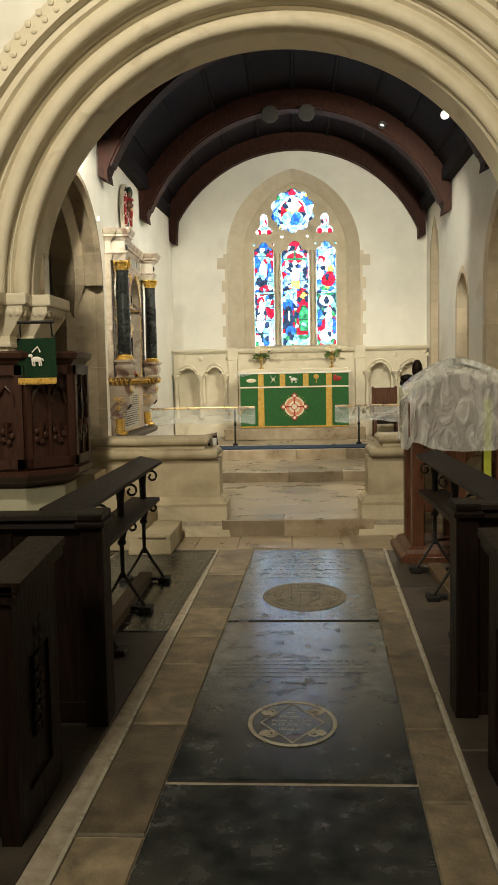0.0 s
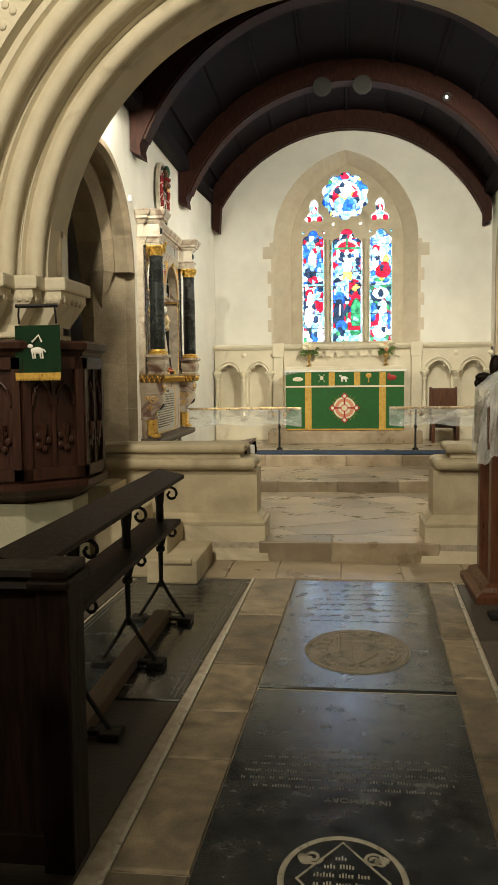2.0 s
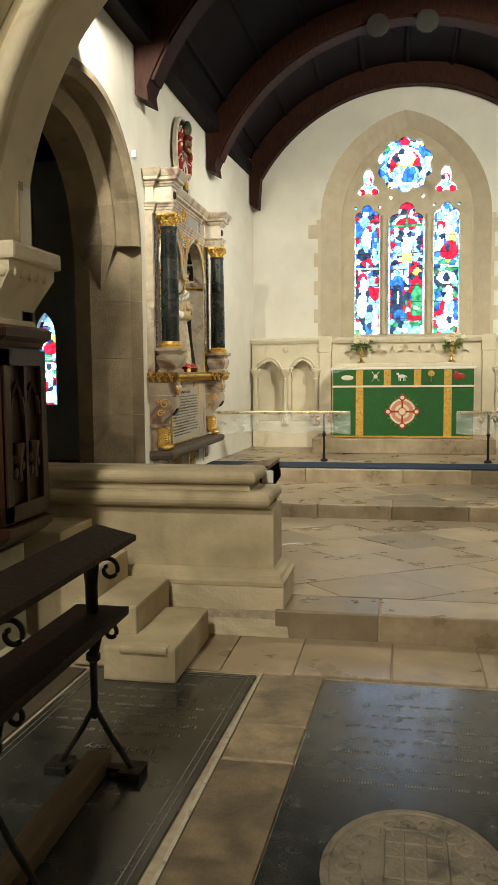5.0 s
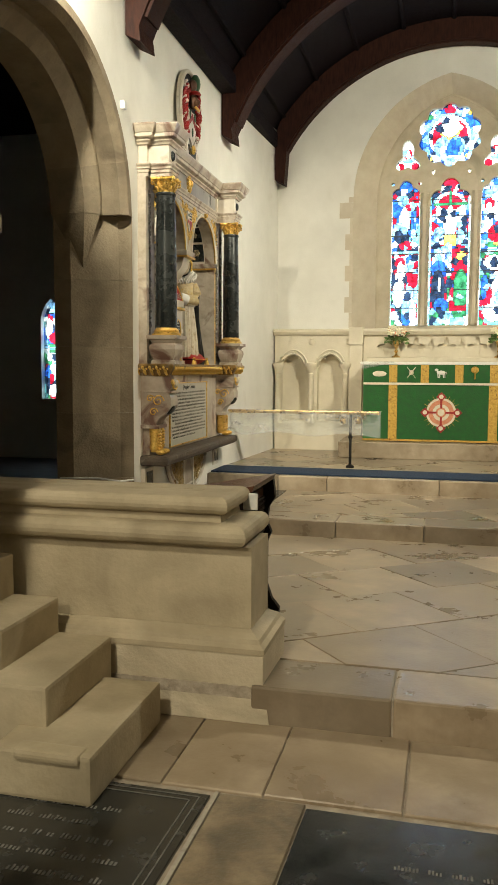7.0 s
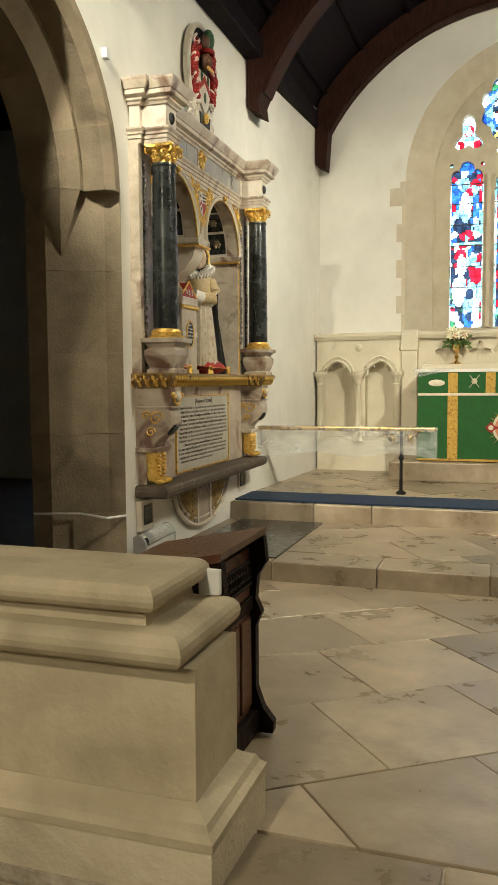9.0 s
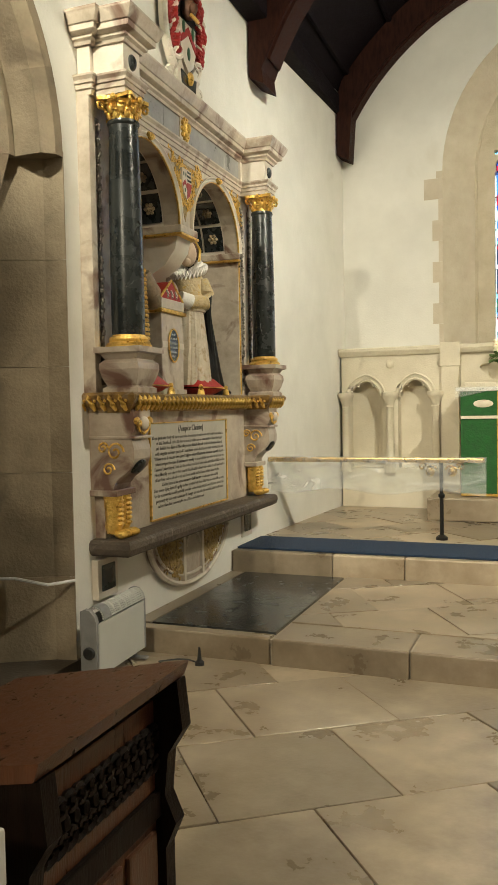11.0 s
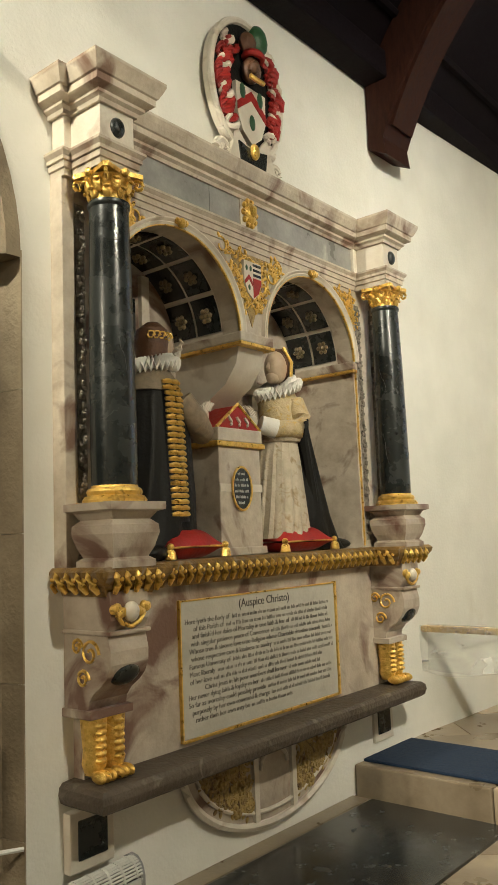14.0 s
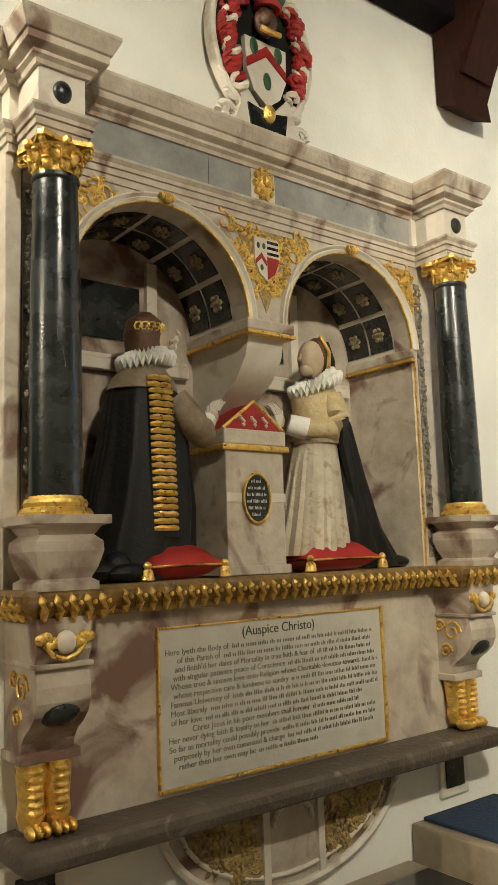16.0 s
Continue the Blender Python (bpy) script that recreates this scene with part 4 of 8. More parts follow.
def arcade(x0, x1, n):
    wide = (x1 - x0) / n
    hs = []
    for i in range(n):
        xc = x0 + (i + 0.5) * wide
        half = wide / 2 - 0.075
        hs.append([(xc + half, 0.70)] + [(xc + half, 1.40)] + [(x, z) for x, z in pointed(xc, half * 0.97, 1.41, half * 1.15, 8)] + [(xc - half, 1.40), (xc - half, 0.70)])
    part("arcade_panel", plate(B(), [(x0, Z3), (x1, Z3), (x1, 1.83), (x0, 1.83)], hs, DY, EY - 0.03, XZ), PALE, dado)
    part("backing", boxes((x0, x1, EY - 0.032, EY + 0.01, Z3, 1.83)), PALE, dado)
    for i in range(n):
        xc = x0 + (i + 0.5) * wide
        half = wide / 2 - 0.075
        bm = B()
        for line, rad in ((pointed(xc, half * 1.12, 1.41, half * 1.32, 10), 0.014), (pointed(xc, half * 0.90, 1.41, half * 1.04, 10), 0.016)):
            tube(bm, [(x, DY - 0.004, z) for x, z in line], rad, 6)
        for s in (-1, 1):
            tube(bm, [(xc + s * half * 0.8, DY + 0.02, 1.60 - 0.03), (xc + s * half * 0.42, DY + 0.02, 1.52), (xc + s * half * 0.30, DY + 0.02, 1.60)], 0.014, 6)
        part("arch_moulding", bm, PALE, dado, smooth=True)
        bm = B()
        blob(bm, (xc + wide / 2, DY - 0.004, 1.74), (0.045, 0.02, 0.045), 8)
        part("carved_boss", bm, PALE, dado, smooth=True)
    for i in range(n + 1):
        xc = x0 + i * wide
        bm = lathe(B(), [(0.055, 0.66), (0.055, 0.72), (0.04, 0.76), (0.036, 1.30), (0.046, 1.315), (0.038, 1.33), (0.052, 1.375), (0.078, 1.415), (0.084, 1.425), (0.084, 1.46), (0.02, 1.47)], min(max(xc, x0 + 0.05), x1 - 0.05), DY - 0.03, 14)
        part("shaft", bm, PALE, dado, smooth=True)


arcade(-2.16, -1.16, 2)
arcade(1.30, 2.42, 2)
part("cap_moulding", mould(B(), [(-2.18, DY), (2.44, DY)], [(-0.2, 1.83), (0.02, 1.83), (0.035, 1.85), (0.05, 1.875), (0.05, 1.90), (0.03, 1.91), (-0.2, 1.91)]), PALE, dado)
# quatrefoil band over the altar
quat = []
for i in range(5):
    xc = WX - 0.76 + 0.38 * i
    quat.append([(xc + (0.085 + 0.035 * math.cos(4 * t)) * math.cos(t), 1.68 + (0.085 + 0.035 * math.cos(4 * t)) * math.sin(t)) for t in [2 * math.pi * k / 28 for k in range(28)]])
    if i < 4:
        quat.append([(xc + 0.19, 1.78), (xc + 0.235, 1.69), (xc + 0.19, 1.60), (xc + 0.145, 1.69)][::-1])
part("quatrefoil_panel", plate(B(), [(-0.98, Z3), (1.14, Z3), (1.14, 1.83), (-0.98, 1.83)], quat, DY + 0.03, DY + 0.09, XZ), PALE, dado)
part("backing", boxes((-0.98, 1.14, DY + 0.088, EY + 0.01, Z3, 1.83)), PALE, dado)
for xc in (-1.07, 1.22):
    part("pier", boxes((xc - 0.085, xc + 0.085, DY - 0.05, EY, Z3, 1.70), (xc - 0.095, xc + 0.095, DY - 0.06, EY, 1.70, 1.93), bevel=0.008), PALE, dado)

# south wall with two lancets and the grey arch beyond them
sw = plate(B(), [(8.97, -0.1), (EY + 0.02, -0.1), (EY + 0.02, 4.75), (8.97, 4.75)], [pointed_opening(15.25, 0.46, 0.95, 3.2, 0.85, 12), pointed_opening(12.98, 0.46, 0.9, 2.35, 0.58, 12), pointed_opening(10.45, 1.25, -0.05, 2.5, 1.1, 14)], SX, SX + 0.55, YZ)
south = structure("wall_south", sw, PLASTER, "off-white plastered wall with narrow lancets", "wall")
for yc, half, spring, rise, z0 in ((15.25, 0.46, 3.2, 0.85, 0.95), (12.98, 0.46, 2.35, 0.58, 0.9)):
    stone_arch(south, yc, half, 0.10, spring, rise, z0, SX - 0.004, SX + 0.2, 5, 4, YZ)
    stone_arch(south, yc, half - 0.102, 0.08, spring, rise - 0.105, z0, SX + 0.22, SX + 0.35, 5, 3, YZ)
    part("blocking", boxes((SX + 0.36, SX + 0.5, yc - 0.6, yc + 0.6, z0, spring + rise)), STONE, south)
stone_arch(south, 10.45, 1.25, 0.2, 2.5, 1.1, 0.0, SX - 0.004, SX + 0.5, 9, 5, YZ)
structure("wall_south_aisle", boxes((SX + 0.9, SX + 1.0, 8.0, 13, -0.1, 4.75)), STONE, "grey stone wall behind the south arch", "wall")

# roof of the chancel
RX, RZ, RR = 0.07, 3.0, 2.44
roof = archsweep(B(), RX, RZ, [(2.72, 8.6), (2.72, EY + 0.3), (2.85, EY + 0.3), (2.85, 8.6)], 24, 156, 40)
for k in range(9):
    a = radians(38 + 104 * k / 8)
    tube(roof, [(RX + 2.70 * math.cos(a), 8.75, RZ + 2.70 * math.sin(a)), (RX + 2.70 * math.cos(a), EY, RZ + 2.70 * math.sin(a))], 0.03, 6)
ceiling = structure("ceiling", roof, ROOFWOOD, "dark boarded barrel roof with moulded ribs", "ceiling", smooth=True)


def truss(y, thick, w):
    """An arched rib whose feet run down the walls."""
    def at(ang, r):
        return (RX + r * math.cos(radians(ang)), RZ + r * math.sin(radians(ang)))
    lx, rx_ = NX + 0.012 if y < 15 else NX + 0.14, SX - 0.012 if y < 15 else SX - 0.05
    inner = [at(a, RR) for a in [22 + 136 * i / 44 for i in range(45)]]
    outer = [at(a, 2.70) for a in [150 - 120 * i / 40 for i in range(41)]]
    outline = [(rx_, 3.86), (rx_ - 0.12, 3.80)] + [p for p in inner if p[0] < rx_ - 0.1 and p[0] > lx + 0.1] + [(lx + 0.12, 3.80), (lx, 3.86), (lx, 4.42)] + [p for p in outer if lx < p[0] < rx_] + [(rx_, 4.42)]
    ob = thing("roof_truss", "arched dark oak truss carried down the walls", "roof truss")
    part("rib", plate(B(), outline, [], y - w / 2, y + w / 2, XZ), TRUSSWOOD, ob)
    bm = archsweep(B(), RX, RZ, [(RR - 0.025, y - w / 2 + 0.03), (RR - 0.025, y + w / 2 - 0.03), (RR + 0.03, y + w / 2 - 0.03), (RR + 0.03, y - w / 2 + 0.03)], 24, 156, 40)
    part("soffit_moulding", bm, TRUSSWOOD, ob)
    return ob


for y in (11.22, 13.85, 15.93):
    truss(y, 0.3, 0.30 if y < 15 else 0.2)
truss(9.13, 0.3, 0.3)
for x0, x1 in ((NX, NX + 0.17), (SX - 0.16, SX)):
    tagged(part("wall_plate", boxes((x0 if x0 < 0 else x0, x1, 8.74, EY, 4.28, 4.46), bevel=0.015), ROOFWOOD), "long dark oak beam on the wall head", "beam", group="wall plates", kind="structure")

# ---- the chancel arch ----
CX, CZ = -0.09, 2.16
AB = 8.96     # back of the arch
structure("wall_chancel_arch", plate(B(), [(-4.7, -0.1), (4.7, -0.1), (4.7, 8.2), (-4.7, 8.2)], [[(CX + 2.78, -0.05)] + [(CX + 2.78 * math.cos(radians(a)), CZ + 2.78 * math.sin(radians(a))) for a in range(0, 181, 4)] + [(CX - 2.78, -0.05)]], 8.05, AB - 0.02, XZ), PLASTER, "plastered wall over the round chancel arch", "wall")
arch = thing("chancel_arch", "round cream stone arch of moulded orders on carved capitals", "arch", kind="structure")
def arc_pts(cr, cy, rad, a0, a1, n=6):
    return [(cr + rad * math.cos(radians(a0 + (a1 - a0) * i / n)), cy + rad * math.sin(radians(a0 + (a1 - a0) * i / n))) for i in range(n + 1)]
for r0, r1, yf in ((2.26, 2.45, 8.42), (2.42, 2.62, 8.24), (2.59, 2.80, 8.04)):
    rl = 0.062
    prof = [(r0, AB), (r0, yf + 0.17), (r0 + 0.025, yf + 0.15)] + arc_pts(r0 + rl, yf + rl + 0.005, rl, 120, 300, 10) + [(r0 + 0.135, yf + 0.045), (r0 + 0.15, yf), (r1, yf), (r1, AB)]
    cuts = 9
    for k in range(cuts):
        part("voussoir", archsweep(B(), CX, CZ, prof, 180 * k / cuts, 180 * (k + 1) / cuts, 8), PALE, arch, smooth=True)
hood = archsweep(B(), CX, CZ, [(2.80, 7.95), (2.96, 7.95), (2.98, 8.07), (2.79, 8.07)], 0, 180, 60)
for i in range(70):
    a = math.pi * (i + 0.5) / 70
    for r_, s in ((2.84, 0.035), (2.91, 0.035)):
        blob(hood, (CX + r_ * math.cos(a + (0.02 if s else 0)), 7.945, CZ + r_ * math.sin(a)), (0.032, 0.02, 0.032), 6)
part("hood_mould", hood, PALE, arch, "hood mould carved with small chevrons", smooth=True)
for sgn in (-1, 1):
    for k, (r0, yf) in enumerate(((2.26, 8.42), (2.42, 8.24), (2.59, 8.04))):
        xin = CX + sgn * (r0 - 0.02)
        def bx(a, b, y0, y1, z0, z1, bev=0.0):
            x0, x1 = sorted((xin + sgn * a, xin + sgn * b))
            return box(B(), x0, x1, y0, y1, z0, z1, bev)
        part("abacus", bx(-0.21, 0.3, yf - 0.08, AB + 0.03, 2.06, 2.165, 0.02), PALE, arch)
        cap = B()
        x0 = xin
        rows_ = [(-0.02, 0.02, 1.74), (-0.02, 0.02, 1.80), (-0.17, -0.06, 2.0), (-0.17, -0.06, 2.06)]
        rg = []
        for a, f, z in rows_:
            rg.append([cap.verts.new(p) for p in ((x0 + sgn * a, yf + f, z), (x0 + sgn * 0.28, yf + f, z), (x0 + sgn * 0.28, AB, z), (x0 + sgn * a, AB, z))])
        for p, q in zip(rg, rg[1:]):
            for i in range(4):
                cap.faces.new((p[i], p[(i + 1) % 4], q[(i + 1) % 4], q[i]))
        cap.faces.new(rg[0]), cap.faces.new(rg[-1])
        for i in range(5):
            blob(cap, (x0 + sgn * (-0.12 + 0.06 * i), yf - 0.05, 2.00), (0.03, 0.02, 0.035), 6)
            blob(cap, (x0 - sgn * 0.16, yf + 0.02 + 0.1 * i, 2.00), (0.02, 0.03, 0.035), 6)
        part("capital", cap, PALE, arch)
        part("necking", bx(-0.035, 0.28, yf - 0.01, AB, 1.70, 1.74, 0.012), PALE, arch)
        for zz0, zz1 in ((0.0, 0.45), (0.453, 0.9), (0.903, 1.32), (1.323, 1.70)):
            part("jamb_stone", bx(0.0, 0.28, yf + 0.03, AB - 0.01, zz0, zz1, 0.012), BLOCK if False else PALE, arch)

# plain walls that close the place, mostly unseen, added to keep outside light out
structure("wall_nave_north", boxes((-4.7, -4.6, -4.1, 8.1, -0.1, 8.2)), PLASTER, "unseen plain wall added to close the nave", "wall")
structure("wall_nave_south", boxes((4.6, 4.7, -4.1, 8.1, -0.1, 8.2)), PLASTER, "unseen plain wall added to close the nave", "wall")
structure("wall_nave_west", boxes((-4.7, 4.7, -4.2, -4.0, -0.1, 8.2)), STONE, "unseen plain wall added to close the west end", "wall")
structure("ceiling_nave", boxes((-4.7, 4.7, -4.2, 8.1, 8.15, 8.3)), ROOFWOOD, "unseen dark roof added to close the nave", "ceiling")
structure("wall_chapel_north", boxes((-7.1, -7.0, 6.0, 15.8, -0.1, 4.6)), PLASTER, "unlit chapel wall", "wall")
structure("wall_chapel_west", boxes((-7.1, -2.86, 8.1, 8.2, -0.1, 4.6)), PLASTER, "unlit chapel wall", "wall")
structure("wall_chapel_east", plate(B(), [(-7.1, -0.1), (-2.86, -0.1), (-2.86, 4.6), (-7.1, 4.6)], [pointed_opening(-5.32, 0.16, 0.95, 2.0, 0.35, 8)], 15.6, 15.8, XZ), PLASTER, "unlit chapel wall with a narrow window", "wall")
structure("ceiling_chapel", boxes((-7.1, -2.3, 8.1, 15.8, 4.6, 4.7)), ROOFWOOD, "unseen dark roof added to close the chapel", "ceiling")
# the chapel's deep shade is put into this floor's dark colour
structure("floor_chapel", boxes((-7.1, -2.3, 8.1, 15.8, -0.1, 0.1)), DARKFLOOR, "chapel floor coloured dark in place of the room's shade", "floor")
_w = window
window = thing("window_2", "narrow stained glass window in the chapel", "window", kind="structure")
glass_panel("stained_panel", -5.50, -5.14, 0.94, 2.36, 0.02, d_right, 11, 15.7)
window = _w
# unseen roof and end walls added to close off the south aisle
structure("ceiling_south_aisle", boxes((SX + 0.5, SX + 1.0, 8.0, 13, 4.6, 4.7)), ROOFWOOD, "unseen dark roof added to close the aisle", "ceiling")
# dark colour here replaces the shade behind the south arch
structure("floor_south_aisle", boxes((SX, SX + 1.0, 8.7, 13, -0.1, 0.1)), DARKFLOOR, "aisle floor coloured dark in place of its shade", "floor")
structure("wall_aisle_end", boxes((SX + 0.5, SX + 1.0, 12.9, 13, -0.1, 4.6), (SX + 0.5, SX + 1.0, 8.0, 8.1, -0.1, 4.6)), PLASTER, "unseen short walls added to close the aisle", "wall")
# bright overcast sky behind the glass
for x0, x1, y in ((-3.5, 3.6, 18.6), (-7.0, -3.6, 17.0)):
    tagged(part("backdrop", plate(B(), [(x0, -1), (x1, -1), (x1, 9), (x0, 9)], [], y, y + 0.02, XZ), SKYGLOW), "bright overcast sky outside the windows", "sky", kind="structure")

# ---- the wall monument ----
MON = pose(-2.2645, 12.46, 0, 0, 0, 0.6)
monument = thing("wall_monument", "painted and gilded alabaster wall monument with black columns", "monument", MON)


def SIDE(a, b, c):
    return (a, c, b)


C1, C2, AR_, SPR = -0.515, 0.482, 0.397, 2.46
COLS = (-1.02, 1.03)
DEPTH = {-1.02: 0.135, 1.03: 0.14}     # how far each column stands out


def half_arc(c, r, n=18):
    return [(c - r * math.cos(math.pi * i / n), SPR + r * math.sin(math.pi * i / n)) for i in range(n + 1)]


# lower panel and inscription
part("lower_panel", boxes((-0.10, 0.0, -1.07, 1.13, 0.66, 1.36), bevel=0.004), DARKMARB, monument, "veined alabaster lower panel")
tablet = part("inscription_tablet", boxes((-0.01, 0.010, -0.575, 0.553, 0.700, 1.250), bevel=0.003), PAGE, monument, "pale tablet with black lettering")
bm = B()
for y0, y1, z0, z1 in ((-0.584, -0.575, 0.690, 1.258), (0.551, 0.570, 0.690, 1.258), (-0.573, 0.551, 0.688, 0.700), (-0.573, 0.551, 1.248, 1.255)):
    box(bm, -0.01, 0.016, y0, y1, z0, z1, 0.003)
part("gilt_frame", bm, GOLD, monument, "narrow gilded frame")
words("lettering", "(Auspice Christo)", 0.052, pose(0.011, -0.02, 1.196, 90, 0, 90), INK, tablet)
FADED = surface("faded_lettering", (0.03, 0.026, 0.022), (0.22, 0.20, 0.165), 7, 0.6, 0.02)


def inscription(text, u0, z, u1, size, rnd):
    """A line of writing; what cannot be read runs on as short bars."""
    ob = words("lettering", text, size, pose(0.011, 0, z, 90, 0, 90), FADED, tablet)
    xs = [v.co.x for v in ob.data.vertices]
    ob.data.transform(Matrix.Translation((u0 - min(xs), 0, 0)))
    end = u0 + max(xs) - min(xs) + 0.016
    if end < u1:
        bm = B()
        bars(bm, end, u1, z, 0.012, rnd, lambda u, v, w: (0.0105 + w, u, v))
        part("worn_writing", bm, FADED, tablet)


r = random.Random(7)
LINES = (("Here lyeth the Body of", -0.55, 0.48), ("of this Parish of", -0.50, 0.47), ("and finish'd her daies of Mortality in true faith & fear of", -0.51, 0.46),
         ("with singular patience peace of Conscience", -0.52, 0.49), ("Whose true & sincere love unto Religion whose Charitable devotion towards", -0.53, 0.50),
         ("whose respective care & kindness to sundry", -0.52, 0.49), ("Famous University of", -0.53, 0.50), ("Most liberaly", -0.53, 0.50), ("of her love", -0.53, 0.40),
         ("Christ Jesus in his poor members shall forever", -0.44, 0.38), ("Her never dying faith & loyalty to her", -0.54, 0.48), ("So far as mortality could possibly provide", -0.54, 0.48),
         ("purposely by her own command & charge", -0.52, 0.47), ("rather then her own may be", -0.50, 0.15))
for i, (text, u0, u1) in enumerate(LINES):
    inscription(text, u0, 1.155 - 0.0305 * i, u1 + 0.03, 0.030, r)

# ledge under it, with the apron below
part("ledge", mould(B(), [(-0.12, -1.11), (0.15, -1.11), (0.15, 1.14), (-0.12, 1.14)], [(-0.06, 0.588), (0.0, 0.588), (0.022, 0.602), (0.03, 0.63), (0.026, 0.655), (0.012, 0.669), (-0.06, 0.676)]), LEDGE, monument, "heavy dark stone ledge")
part("ledge_core", boxes((-0.12, 0.12, -1.08, 1.11, 0.592, 0.672)), LEDGE, monument)
AP = [(0.04 + 0.60 * math.cos(a), 0.588 + 0.365 * math.sin(a)) for a in [math.pi + math.pi * i / 30 for i in range(31)]]
part("apron", plate(B(), AP, [], -0.10, -0.03, YZ), DARKMARB, monument, "half-round alabaster apron")
bm = B()
tube(bm, [(-0.025, *p) for p in AP], 0.018, 6)
tube(bm, [(-0.025, 0.04 + 0.53 * math.cos(a), 0.588 + 0.31 * math.sin(a)) for a in [math.pi + math.pi * i / 30 for i in range(31)]], 0.010, 6)
for s in (-1, 1):
    box(bm, -0.03, -0.012, 0.04 + s * 0.14 - 0.016, 0.04 + s * 0.14 + 0.016, 0.25, 0.566)
tube(bm, [(-0.022, 0.04 + 0.10 * math.cos(a), 0.46 + 0.08 * math.sin(a)) for a in [math.pi * i / 12 for i in range(13)]], 0.010, 6)
part("apron_moulding", bm, ALABASTER, monument, smooth=True)
bm = B()


def scrollwork(bm, cu, cz, ru, rz, n, w, rad, seed, inside):
    """Curling stems with leaves and roses, kept inside an outline."""
    rr = random.Random(seed)
    for i in range(n):
        u, z = cu + rr.uniform(-ru, ru), cz + rr.uniform(-rz, rz)
        if not inside(u, z):
            continue
        a0, R, sgn = rr.uniform(0, 6.28), rr.uniform(0.02, 0.045), rr.choice((-1, 1))
        tube(bm, [(w, u + R * (1 - t / 20) * math.cos(a0 + sgn * t * 0.4), z + R * (1 - t / 20) * math.sin(a0 + sgn * t * 0.4)) for t in range(14)], [rad * (1 - 0.03 * t) for t in range(14)], 5)
        for k in range(3):
            a = a0 + k * 2.1
            blob(bm, (w, u + R * 1.2 * math.cos(a), z + R * 1.2 * math.sin(a)), (0.006, 0.016, 0.009), 6, m=Matrix.Rotation(a, 4, "X"))


def in_apron(u, z):
    return ((u - 0.04) / 0.50) ** 2 + ((z - 0.568) / 0.27) ** 2 < 1 and abs(u - 0.04) > 0.18 and z < 0.545


DULLGILT = surface("dull_gilding", (0.26, 0.18, 0.075), (0.52, 0.37, 0.14), 25, 0.5, 0.3, metal=0.4, stain=(0.15, 0.09, 0.045), stain_scale=18)
for s in (-1, 1):
    bm = B()
    scrollwork(bm, 0.04 + s * 0.30, 0.43, 0.22, 0.14, 150, -0.022, 0.008, 3 + s, in_apron)
    for du, dz in ((0.24, 0.42), (0.36, 0.47), (0.27, 0.33)):
        for k in range(6):
            a = 2 * math.pi * k / 6
            blob(bm, (-0.018, 0.04 + s * du + 0.020 * math.cos(a), dz + 0.020 * math.sin(a)), (0.012, 0.014, 0.014), 6)
        blob(bm, (-0.010, 0.04 + s * du, dz), (0.012, 0.013, 0.013), 6)
    part("apron_carving", bm, DULLGILT, monument, "worn gilded roses and leaves", smooth=True)
for u in (-1.02, 1.03):
    part("square_block", boxes((-0.10, -0.02, u - 0.10, u + 0.10, 0.36, 0.566), bevel=0.006), ALABASTER, monument)
    part("black_inset", boxes((-0.03, -0.014, u - 0.065, u + 0.065, 0.40, 0.535), bevel=0.004), TOUCH, monument)

